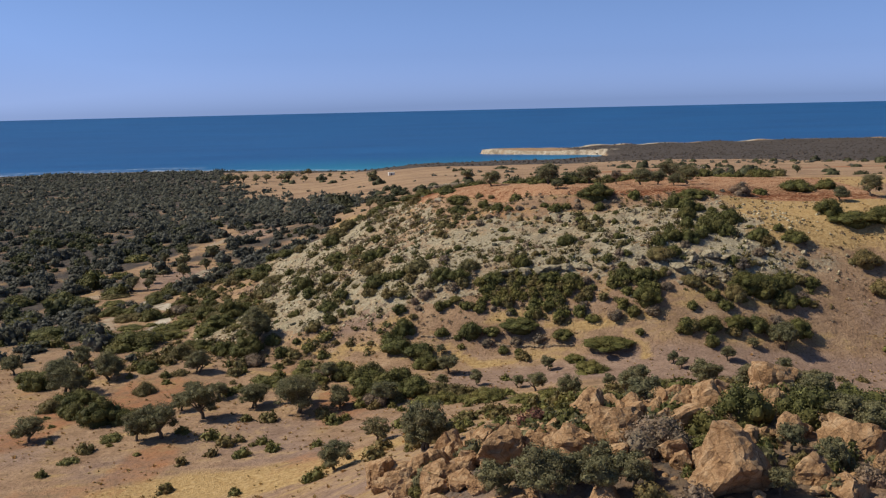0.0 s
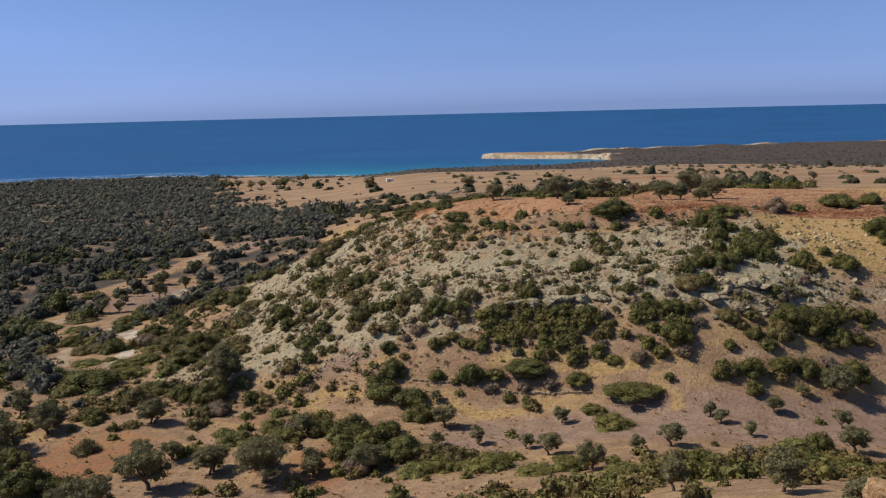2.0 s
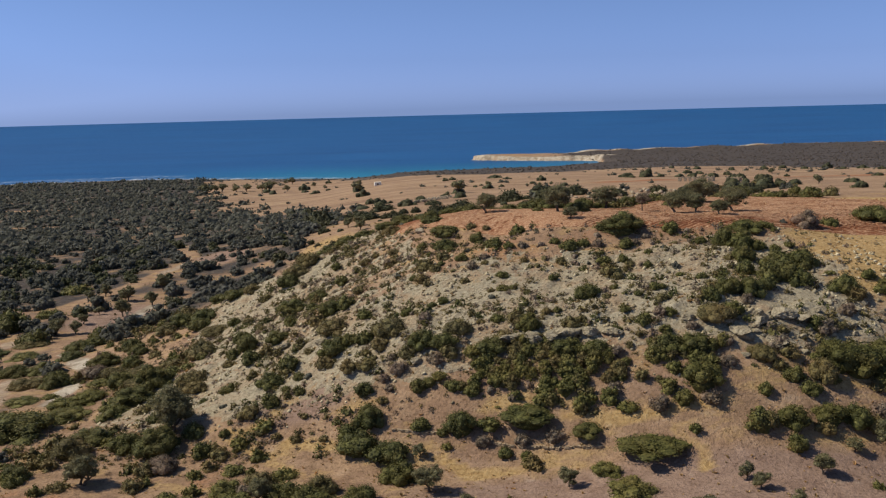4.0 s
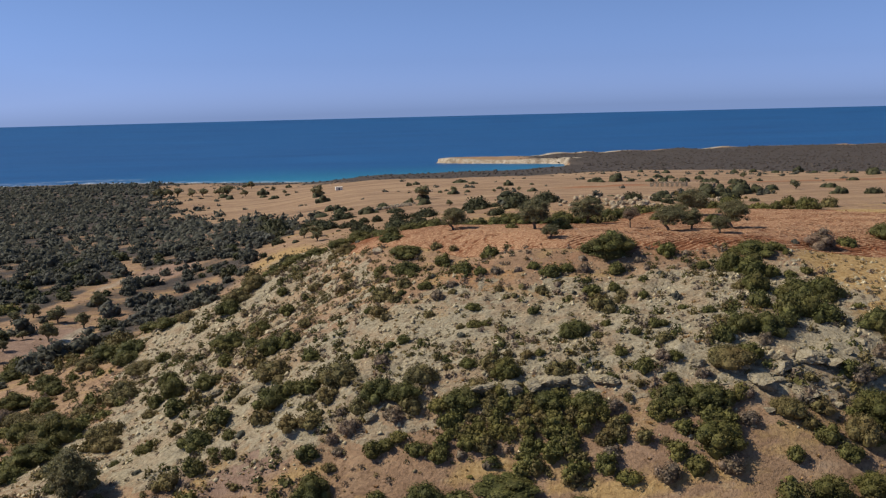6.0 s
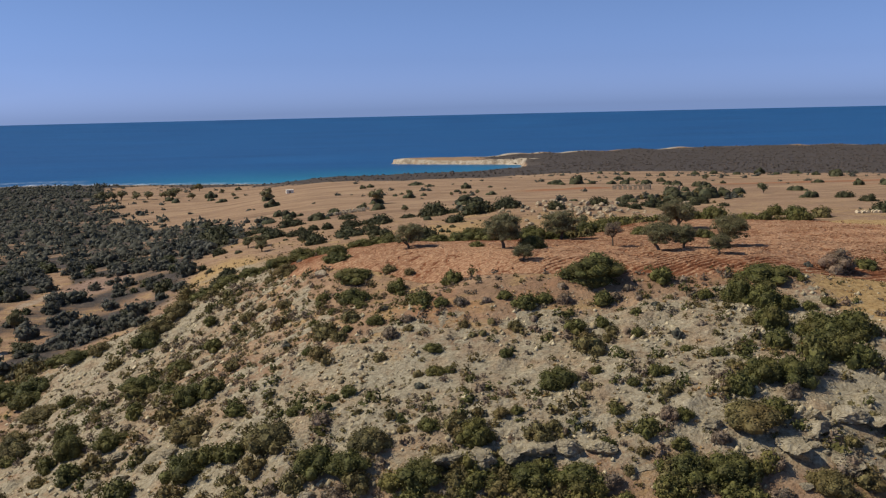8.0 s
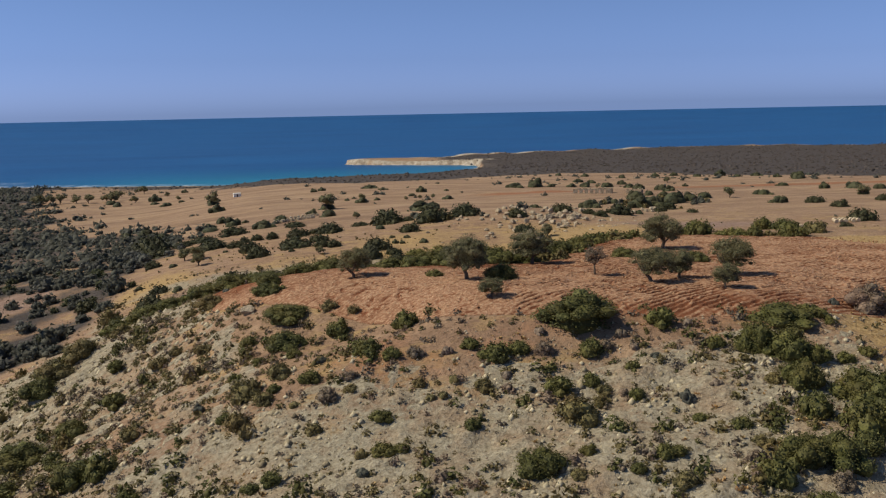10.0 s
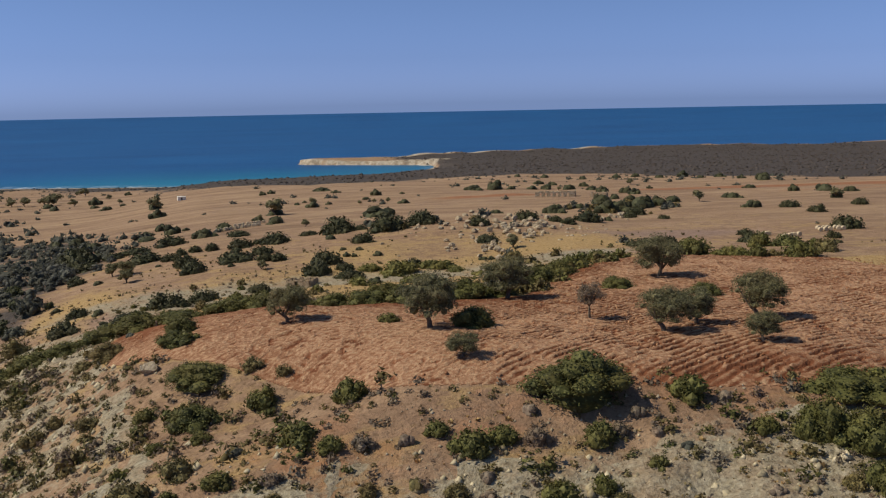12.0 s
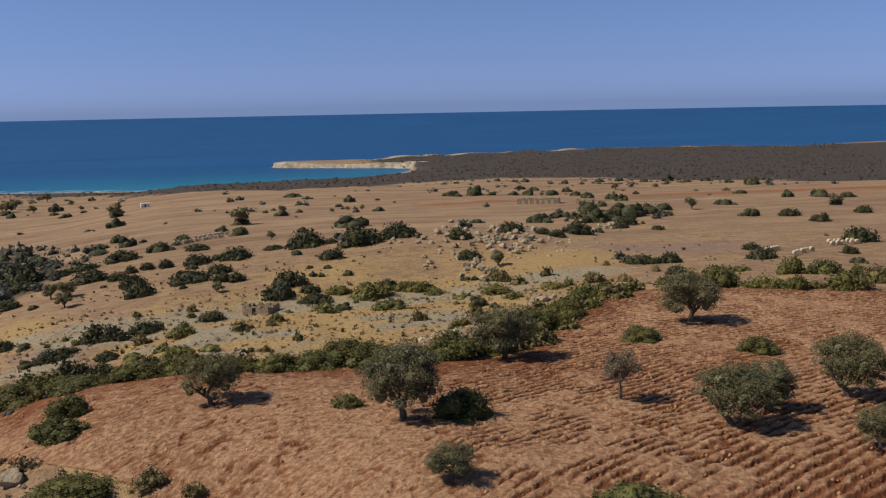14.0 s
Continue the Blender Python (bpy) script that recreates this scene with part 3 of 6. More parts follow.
BUSHES_I = (
    (65.4, 379.1, 2.4), (64.5, 321.2, 4.7), (66.5, 317.0, 3.8), (56.2, 304.9, 2.7), (244.1, 616.6, 8.9), (288.9, 683.7, 6.1),
    (215.2, 541.3, 7.0), (228.4, 533.8, 7.9), (227.6, 511.2, 6.7), (262.2, 534.0, 6.4), (294.5, 643.4, 6.3), (306.8, 634.2, 10.3),
    (277.1, 576.0, 5.1), (318.2, 626.9, 6.9), (158.2, 438.6, 5.3), (149.3, 416.3, 7.2), (175.6, 417.3, 4.3), (162.1, 394.0, 3.6),
    (196.4, 442.5, 9.1), (125.1, 422.3, 5.6), (115.6, 397.0, 5.0), (121.4, 389.8, 5.5), (103.8, 329.3, 4.5), (107.1, 324.9, 5.5),
    (110.0, 320.1, 2.7), (80.0, 318.2, 4.0), (83.9, 316.7, 5.5), (93.3, 310.7, 3.2),
)
BUSHES_J = (
    (100.2, 308.7, 5.8), (-47.4, 420.3, 3.1), (-32.8, 398.1, 2.9), (-40.1, 383.9, 3.2), (-15.4, 391.1, 9.0), (-7.2, 394.4, 7.5),
    (-8.1, 282.9, 1.4), (-87.3, 340.2, 4.7), (-87.5, 274.9, 7.0), (-88.2, 291.5, 6.7), (-71.0, 269.9, 5.5), (-65.4, 251.8, 5.0),
    (-51.4, 230.9, 3.9), (-79.6, 246.6, 6.6), (-55.9, 201.5, 8.3), (-55.2, 221.2, 8.5), (-46.8, 205.8, 3.3), (-43.3, 205.8, 4.1),
    (-38.1, 197.8, 4.1), (-32.9, 196.3, 1.9), (-34.7, 204.2, 1.6), (-39.5, 210.2, 1.7),
)
BUSHES_K = (
    (-35.8, 212.5, 3.4), (-27.6, 207.7, 4.8), (-25.4, 212.7, 4.2), (-22.6, 206.6, 2.4), (-20.8, 205.8, 1.6), (-24.3, 203.7, 1.9),
    (-21.9, 202.0, 2.3), (-26.3, 200.6, 3.3), (-11.1, 197.5, 3.4), (-2.5, 195.6, 3.2), (-0.9, 195.9, 2.6), (3.0, 194.5, 3.2),
    (6.2, 193.7, 2.3), (35.8, 185.4, 3.4), (39.0, 187.5, 6.5),
)
BUSHES_L = (

)
FLOOR_BUSHES = (
    (3.9, 188.3, 5.1), (-11.2, 187.8, 6.6), (-6.7, 185.5, 6.7), (-5.0, 179.7, 5.5), (-10.0, 192.2, 4.5), (-12.9, 190.9, 4.1),
    (-2.2, 189.6, 3.4), (36.5, 181.1, 2.2), (49.3, 177.6, 3.5), (45.4, 180.9, 4.2), (50.0, 181.2, 4.9), (55.7, 182.3, 5.1),
    (59.2, 182.0, 4.3), (67.4, 182.3, 4.9), (10.1, 183.2, 2.5), (13.0, 182.0, 2.1), (-6.5, 160.6, 7.1), (-11.7, 166.0, 6.6),
    (-16.4, 170.8, 6.9), (-20.4, 175.0, 5.5), (-35.6, 192.8, 3.9), (-43.0, 194.9, 7.6), (-15.4, 162.1, 5.1), (20.9, 143.1, 3.1),
    (31.2, 141.5, 4.8), (31.5, 133.7, 4.7), (52.3, 157.6, 4.5), (42.6, 133.7, 5.4), (-9.7, 172.8, 4.6), (1.1, 188.0, 2.0),
    (30.3, 145.6, 3.2), (-48.6, 197.1, 5.6),
)
SLOPE_BUSHES = (
    (66.8, 205.9, 4.7), (74.2, 205.2, 5.7), (71.7, 208.0, 2.6), (59.7, 191.2, 7.2), (62.7, 190.5, 7.6), (66.8, 192.6, 6.4),
    (73.9, 193.6, 4.1), (66.6, 188.3, 4.9), (70.6, 188.9, 3.7), (47.5, 185.3, 2.6), (52.3, 187.5, 3.5), (54.1, 185.7, 3.5),
    (59.2, 196.9, 3.7), (-125.3, 326.1, 10.2), (-109.0, 303.0, 7.8), (-115.1, 290.5, 10.5), (-95.0, 261.0, 7.9), (-88.0, 260.9, 7.8),
    (-78.3, 242.4, 6.0), (-73.5, 257.4, 7.6), (-61.4, 233.2, 6.7), (-53.7, 227.5, 7.6), (-67.9, 264.1, 5.2), (-90.4, 287.6, 8.6),
    (-61.0, 276.9, 6.7), (-92.0, 306.0, 6.1),
)
KNOLL_BUSHES = (
    (80.9, 481.6, 6.9), (109.3, 576.2, 4.8), (100.4, 491.1, 7.5), (91.9, 477.4, 3.3), (134.0, 567.9, 9.4), (109.8, 486.6, 4.9),
    (151.1, 585.3, 5.8), (123.7, 492.9, 9.7), (113.3, 482.5, 5.7), (154.6, 559.4, 10.8), (164.0, 564.4, 11.0), (161.1, 539.1, 8.7),
    (175.5, 567.8, 11.2), (169.2, 606.1, 10.1), (182.0, 599.9, 8.1), (186.7, 575.6, 8.5), (199.7, 589.6, 8.1), (152.0, 522.3, 5.6),
    (161.0, 509.6, 4.2), (135.2, 501.8, 3.7), (212.1, 743.3, 7.0), (215.9, 772.7, 6.8), (198.6, 752.0, 8.1), (194.8, 808.2, 6.5),
    (199.4, 790.5, 6.3), (137.8, 761.2, 10.7), (153.0, 764.8, 10.8), (162.6, 759.8, 5.4), (177.4, 760.6, 6.5), (186.1, 759.0, 7.1),
    (201.7, 695.1, 7.4), (208.2, 661.2, 7.0), (209.6, 676.7, 7.2), (181.6, 620.4, 5.1), (245.9, 731.5, 3.8), (282.8, 891.3, 6.9),
    (300.2, 893.9, 8.3), (307.7, 862.1, 6.7), (327.6, 865.5, 8.8), (329.1, 835.1, 6.6), (348.1, 841.7, 8.0), (347.7, 806.9, 6.4),
    (347.6, 775.6, 8.0), (252.9, 884.9, 6.0), (235.2, 931.6, 6.4), (214.0, 940.9, 5.7),
)
NEAR_BUSHES = (
    (-59.9, 155.5, 7.7), (-56.2, 155.8, 5.1), (-66.4, 160.2, 5.3), (-70.1, 166.8, 5.6), (-67.6, 167.9, 5.6), (-85.6, 185.4, 5.2),
    (-61.8, 187.0, 4.4),
)
BUSHES = BUSHES_A + BUSHES_B + BUSHES_C + BUSHES_D + BUSHES_E + BUSHES_F + BUSHES_G + BUSHES_H + BUSHES_I + BUSHES_J + BUSHES_K + BUSHES_L + FLOOR_BUSHES + SLOPE_BUSHES + KNOLL_BUSHES + NEAR_BUSHES
HEDGE = (
    (-17.5, 289.5, 4.8), (-22.5, 291.5, 5.4), (-27.5, 294.0, 5.0),
    (-12.5, 288.0, 4.6), (-7.5, 287.2, 5.2), (-2.0, 286.6, 5.6), (3.5, 285.8, 5.0), (8.5, 285.2, 5.4), (13.0, 283.0, 4.6),
    (17.5, 281.6, 4.2), (22.0, 279.6, 4.8), (26.5, 278.6, 5.0), (31.0, 279.6, 4.4), (35.5, 281.2, 5.2), (40.0, 283.4, 4.6),
    (45.0, 288.6, 4.4), (49.0, 294.0, 4.8), (53.5, 299.0, 5.0), (58.0, 305.5, 4.6),
)
TALL_BUSHES = (
    (-8.2, 293.5, 3.7), (-8.8, 305.5, 3.3), (-14.8, 352.3, 6.7), (-10.5, 352.5, 5.5), (-6.1, 349.1, 4.5), (-3.6, 350.9, 4.6), (-2.9, 355.7, 4.3), (3.6, 352.0, 3.7),
    (53.1, 224.7, 4.6), (55.3, 222.6, 5.4), (57.7, 221.1, 3.1), (54.1, 217.1, 4.4),
    (52.7, 212.4, 3.9), (59.1, 214.7, 6.4), (62.9, 213.5, 5.8), (55.6, 208.9, 4.2), (58.6, 209.1, 4.5), (60.5, 207.3, 4.2),
    (48.1, 205.5, 4.4), (51.4, 205.3, 4.8), (54.4, 206.0, 3.1), (44.5, 203.0, 3.5),
)
BROWN_A = (
    (87.6, 200.4, 7.1), (88.4, 193.5, 5.8), (-84.9, 245.0, 8.8), (-108.2, 299.9, 9.0), (13.2, 60.3, 2.9), (24.8, 64.4, 2.0),
    (23.3, 68.5, 2.1), (-46.9, 375.4, 5.9), (-30.1, 280.3, 5.8), (-33.2, 275.0, 6.6), (-24.2, 234.5, 3.0), (-18.4, 221.1, 6.4),
    (-40.1, 253.0, 3.4), (-48.3, 258.5, 8.1), (-49.1, 248.0, 5.1), (-38.1, 224.6, 2.9), (-22.0, 216.1, 2.5), (-74.6, 330.0, 7.9),
    (-44.3, 278.5, 4.9), (-10.0, 277.4, 4.7), (-13.1, 277.5, 2.8), (7.9, 255.3, 2.5), (10.9, 252.6, 2.0), (1.7, 236.2, 3.3),
    (-1.8, 234.0, 4.1), (0.2, 230.7, 2.8),
)
BROWN_B = (
    (3.6, 228.3, 1.4), (-8.9, 256.3, 3.0), (-13.2, 261.9, 2.2), (-15.4, 260.7, 3.6), (-2.4, 227.6, 3.1), (10.0, 217.2, 1.6),
    (5.7, 223.0, 2.0), (9.6, 228.5, 1.7), (-15.0, 236.3, 2.9), (-7.3, 210.2, 6.7), (-8.9, 206.7, 3.5), (-11.2, 205.7, 2.3),
    (3.9, 204.7, 4.8), (11.3, 201.2, 3.3), (7.7, 206.2, 1.7), (-4.2, 202.2, 3.4), (2.3, 200.2, 3.3), (35.1, 222.3, 2.0),
    (31.2, 218.6, 4.2), (34.3, 220.6, 2.0), (23.2, 225.8, 2.2), (20.4, 227.5, 1.4), (19.0, 225.2, 1.3), (16.7, 227.7, 1.7),
    (17.6, 225.3, 1.3), (28.7, 208.0, 1.9), (18.4, 205.1, 2.1), (13.2, 204.2, 3.4), (23.7, 202.3, 2.0), (21.9, 201.3, 3.4),
)
BROWN_C = (
    (46.1, 208.7, 2.2), (52.0, 219.0, 2.0), (44.0, 198.8, 6.4), (37.1, 204.5, 2.5), (12.8, 198.1, 3.2), (16.7, 197.1, 3.2),
    (33.4, 193.1, 3.2), (76.5, 416.1, 5.2), (95.0, 399.2, 4.9), (101.0, 394.7, 3.4), (113.5, 405.3, 2.6), (96.6, 311.0, 2.4),
    (107.6, 312.6, 4.2), (-70.3, 248.2, 7.2), (-56.2, 231.3, 9.0), (-43.0, 222.5, 3.6), (-29.5, 199.8, 3.9), (-18.4, 207.7, 3.7),
    (-10.6, 202.4, 4.0), (-13.6, 202.8, 3.8), (-9.8, 203.6, 1.5), (-8.1, 195.1, 2.2), (-42.9, 218.3, 5.0),
)
BROWN_D = (
    (-57.0, 196.2, 6.5), (34.1, 187.8, 2.5), (-64.3, 274.5, 6.0), (-61.7, 256.2, 3.3),
)
FLOOR_BROWN = (
    (0.5, 159.2, 4.9), (2.9, 159.5, 3.5), (-2.6, 160.0, 5.6), (18.4, 149.4, 3.3), (26.6, 147.5, 3.3), (26.6, 134.8, 4.7),
    (37.2, 145.9, 3.3), (40.5, 145.3, 4.0), (54.3, 180.7, 3.4), (47.3, 181.3, 3.4), (61.7, 181.6, 3.5), (-24.9, 181.3, 5.0),
    (-15.3, 176.3, 4.8), (-16.7, 191.2, 1.7), (-21.3, 192.5, 2.1), (-24.4, 193.8, 2.0), (-27.1, 195.3, 2.2), (-10.2, 157.1, 4.2),
    (-42.7, 186.6, 3.5), (-32.9, 191.7, 3.6),
)
SLOPE_BROWN = (
    (68.1, 204.0, 3.9), (71.3, 194.1, 3.8), (56.8, 188.4, 4.9), (64.9, 187.6, 3.6), (72.4, 188.7, 2.8), (48.6, 190.6, 4.4),
    (50.6, 188.9, 2.6), (57.3, 198.2, 2.2), (62.3, 197.5, 3.4), (53.2, 195.2, 2.0), (52.6, 191.3, 3.6), (73.9, 198.3, 2.9),
    (-59.9, 241.0, 7.0), (-52.9, 238.6, 5.7), (-65.8, 243.5, 5.9), (-46.9, 240.2, 6.8), (-45.5, 223.3, 5.3), (-97.5, 250.9, 5.1),
)
NEAR_BROWN = (
    (-57.2, 171.4, 4.3), (-57.0, 141.4, 3.2), (-71.8, 163.9, 4.6), (-53.7, 181.8, 3.9), (-42.9, 181.6, 3.8), (-21.7, 152.7, 3.2),
)
BROWN = BROWN_A + BROWN_B + BROWN_C + BROWN_D + FLOOR_BROWN + SLOPE_BROWN + NEAR_BROWN
LOW_BUSHES_A = (
    (58.0, 229.6, 6.8), (61.8, 230.4, 4.2), (-46.2, 605.9, 6.9), (-41.9, 566.5, 9.1), (-28.3, 531.4, 12.0), (-40.1, 522.3, 11.0),
    (-3.4, 533.3, 8.6), (-32.6, 485.2, 11.4), (-53.0, 497.4, 10.3), (-0.9, 452.4, 11.5), (44.1, 825.1, 11.7), (51.2, 788.2, 6.5),
    (56.0, 580.5, 14.9), (22.8, 508.9, 6.3), (30.1, 412.4, 8.1), (35.7, 401.5, 3.5), (117.6, 423.7, 10.9), (5.9, 403.7, 6.2),
    (-23.2, 379.0, 7.5), (-21.1, 382.0, 4.4), (-27.7, 377.7, 3.9), (-12.1, 371.0, 4.5),
)
FLOOR_LOW_BUSHES = (
    (13.8, 187.9, 9.0), (21.7, 184.2, 4.6), (30.2, 180.5, 11.3), (8.1, 187.9, 4.2),
)
LOW_BUSHES = LOW_BUSHES_A + FLOOR_LOW_BUSHES
FRESH_SHRUBS_A = (
    (36.2, 419.8, 6.3), (43.7, 413.0, 9.9), (44.8, 391.5, 7.9), (31.0, 398.6, 5.8), (52.8, 417.1, 6.3), (56.1, 415.8, 6.3),
    (58.7, 410.8, 5.0), (72.1, 402.5, 7.2), (72.7, 389.7, 4.6), (63.3, 403.3, 3.6), (0.8, 382.8, 5.4), (1.3, 364.3, 5.3),
    (7.5, 362.2, 3.9), (84.9, 398.5, 6.0), (55.2, 305.2, 3.4), (6.7, 286.1, 3.3), (128.0, 389.9, 4.5), (88.2, 314.5, 4.0),
    (90.6, 313.1, 4.8), (-6.8, 365.0, 4.0), (8.0, 349.4, 3.6), (-121.5, 343.1, 6.6), (-66.2, 217.8, 9.3), (-67.6, 238.4, 5.2),
    (-48.3, 234.0, 3.9), (0.7, 196.6, 2.9),
)
FRESH_SHRUBS_B = (
    (28.1, 186.1, 3.6), (46.0, 183.0, 1.4), (9.4, 190.2, 1.0),
)
FLOOR_FRESH_SHRUBS = (
    (23.3, 176.8, 4.3), (25.1, 169.5, 6.7), (5.7, 152.6, 7.3), (11.7, 146.6, 5.7), (16.0, 146.7, 4.5), (2.0, 153.8, 4.1),
    (-26.2, 173.3, 6.3), (-29.5, 168.4, 5.4), (-33.9, 173.2, 5.6), (-29.5, 186.2, 3.9), (-4.3, 153.6, 6.1), (-1.3, 154.1, 4.7),
    (21.6, 139.9, 4.9), (48.0, 154.3, 6.4), (49.5, 147.2, 6.2), (52.2, 144.7, 4.1), (-37.1, 177.1, 4.1), (8.5, 157.0, 4.2),
    (43.5, 154.0, 3.6), (15.7, 153.1, 3.4), (25.3, 139.0, 4.2), (-21.6, 183.5, 4.2), (-29.0, 179.1, 4.9),
)
SLOPE_FRESH_SHRUBS = (
    (65.9, 209.4, 2.0), (58.0, 187.7, 2.7), (-120.6, 344.2, 6.4), (-129.4, 387.0, 10.0), (-103.0, 284.0, 8.7), (-79.7, 229.8, 8.0),
    (-69.2, 224.0, 6.6), (-65.6, 227.3, 7.7), (-57.4, 215.9, 6.2), (-50.2, 216.5, 4.1), (-75.1, 232.1, 3.5),
)
NEAR_FRESH_SHRUBS = (
    (-54.7, 146.2, 4.0), (-57.9, 137.1, 3.3), (-61.5, 186.0, 4.0), (-83.1, 180.0, 4.1), (-40.1, 169.7, 3.6), (5.3, 101.0, 3.1),
)
FRESH_SHRUBS = FRESH_SHRUBS_A + FRESH_SHRUBS_B + FLOOR_FRESH_SHRUBS + SLOPE_FRESH_SHRUBS + NEAR_FRESH_SHRUBS
GREY_A = (
    (16.2, 59.6, 2.6), (15.3, 68.5, 5.2), (28.7, 62.5, 2.3), (17.0, 72.1, 2.6), (-9.8, 249.8, 2.4), (7.0, 227.8, 2.4),
    (9.5, 230.8, 1.9), (16.8, 232.5, 2.1), (20.3, 232.0, 1.4), (30.8, 230.0, 2.4), (31.2, 233.4, 1.4), (37.7, 229.7, 1.8),
    (39.8, 231.4, 1.4), (40.7, 229.0, 1.3), (25.7, 225.3, 1.3), (26.0, 227.1, 1.4), (37.0, 221.2, 1.3), (-1.5, 210.5, 2.7),
    (32.3, 207.6, 0.9), (24.7, 201.5, 1.1), (71.1, 234.3, 5.3), (50.0, 202.2, 2.4), (40.0, 196.7, 2.3), (35.7, 200.3, 2.3),
    (44.0, 193.2, 2.8), (27.9, 194.7, 2.7),
)
GREY_B = (
    (46.0, 219.3, 1.3), (47.7, 231.2, 1.5), (-24.1, 199.9, 1.2), (-7.9, 198.7, 2.1), (-7.0, 196.8, 1.8), (-5.5, 199.4, 3.0),
    (-6.8, 202.5, 1.8), (0.3, 199.4, 3.0), (8.5, 192.6, 1.4), (11.8, 190.9, 1.6), (32.4, 185.2, 3.5), (39.7, 184.8, 3.5),
    (43.4, 189.8, 2.9),
)
FLOOR_GREY = (
    (7.1, 185.5, 2.8), (63.2, 183.4, 3.9), (-12.8, 156.5, 4.9), (-26.2, 178.4, 3.3), (39.8, 150.6, 3.4), (12.6, 184.5, 2.5),
    (17.1, 184.3, 3.3), (26.6, 189.1, 2.6), (-40.2, 187.9, 4.4), (6.7, 157.6, 2.8),
)
SLOPE_GREY = (
    (60.5, 196.5, 3.7), (65.3, 200.5, 2.9), (70.5, 190.0, 3.1), (51.4, 192.1, 3.0), (-72.5, 248.1, 6.1),
)
GREY = GREY_A + GREY_B + FLOOR_GREY + SLOPE_GREY
RED_A = (
    (7.3, 80.9, 3.1), (32.1, 88.8, 2.7),
)
RED = RED_A
# rocks
CRAG_A = (
    (-0.1, 90.0, 3.5), (2.4, 90.0, 2.6), (2.7, 90.0, 2.8), (4.1, 72.4, 5.7), (6.5, 90.0, 2.1), (12.0, 79.2, 3.4),
    (14.4, 90.0, 2.7), (10.1, 75.7, 1.7), (13.2, 72.4, 3.5), (10.1, 71.3, 3.0), (13.2, 69.3, 2.5), (19.3, 62.2, 7.1),
    (24.8, 62.5, 3.0), (26.5, 60.7, 2.7), (29.9, 67.8, 4.1), (23.9, 81.1, 5.3), (31.3, 89.4, 4.8), (21.2, 77.7, 3.3),
    (21.0, 75.0, 3.6), (22.1, 90.0, 2.8), (19.3, 77.1, 2.8), (-4.9, 90.0, 3.2), (-7.4, 90.0, 3.2), (-2.7, 76.8, 2.8),
    (-0.9, 73.0, 3.1), (-3.5, 74.3, 2.7), (0.3, 72.8, 2.2), (-1.4, 71.3, 2.6), (1.1, 73.2, 1.8), (-0.8, 90.0, 1.7),
)
CRAG_B = (
    (2.3, 68.1, 1.7), (-5.9, 79.3, 2.4), (7.7, 74.9, 1.9), (8.0, 69.8, 2.0), (12.1, 67.1, 1.7), (12.4, 66.0, 1.3),
    (16.5, 79.2, 1.7), (28.0, 78.0, 2.0), (30.4, 64.6, 1.7), (12.9, 64.8, 0.9), (21.0, 90.0, 2.1), (6.5, 73.2, 1.8),
    (25.1, 78.4, 2.4), (25.6, 61.5, 1.5),
)
CRAG = CRAG_A + CRAG_B
KNOLL_A = (
    (83.5, 502.0, 3.8), (81.3, 485.7, 3.3), (76.5, 468.8, 2.4), (75.8, 459.0, 2.0), (81.8, 470.4, 3.8), (85.2, 474.1, 3.5),
    (88.4, 478.1, 4.3), (90.0, 473.1, 3.9), (97.4, 483.7, 4.8), (94.4, 463.3, 4.1), (99.9, 476.2, 4.6), (103.6, 482.3, 3.7),
    (98.4, 469.2, 3.1), (108.5, 491.9, 3.0), (90.6, 457.4, 3.7), (90.0, 463.5, 2.7), (76.0, 440.3, 2.5), (75.5, 433.2, 2.7),
    (74.4, 436.3, 1.8), (72.2, 416.7, 3.1), (68.5, 424.8, 1.8), (104.0, 471.1, 2.5), (75.4, 491.0, 3.0), (70.8, 477.1, 2.1),
    (69.4, 484.0, 2.2),
)
KNOLL_B = (
    (66.7, 478.9, 2.1), (64.2, 447.0, 2.2), (64.6, 455.9, 2.0), (81.2, 507.0, 3.9), (98.3, 578.4, 4.3), (44.0, 457.2, 1.3),
    (46.1, 434.1, 1.0), (149.4, 538.0, 4.0), (154.3, 539.8, 3.6), (142.8, 540.4, 3.5), (-3.5, 262.7, 2.3), (75.4, 377.3, 4.8),
    (71.8, 371.4, 3.5),
)
KNOLL_C = (
    (101.3, 474.5, 3.6), (97.8, 462.1, 1.9), (97.4, 477.1, 3.2), (88.0, 475.9, 2.1), (86.1, 464.9, 3.4), (85.5, 458.4, 3.2),
    (93.5, 457.2, 2.5), (102.2, 474.6, 1.4), (88.5, 470.8, 2.1), (99.8, 472.0, 1.6), (88.5, 473.5, 3.3), (91.9, 475.2, 3.4),
    (87.4, 470.5, 2.1), (91.4, 454.7, 2.7), (81.1, 478.5, 2.1), (81.7, 481.7, 3.8), (87.7, 500.4, 3.3), (87.2, 483.6, 2.5),
    (86.8, 504.3, 2.5), (75.1, 477.4, 2.3), (75.5, 493.5, 3.7), (77.6, 485.3, 3.4), (83.6, 482.0, 3.6), (85.9, 494.3, 1.9),
    (63.6, 493.2, 1.3), (60.0, 488.3, 1.8), (57.1, 492.5, 1.1), (60.0, 493.2, 1.5), (58.4, 483.3, 1.6), (60.6, 489.9, 1.3),
)
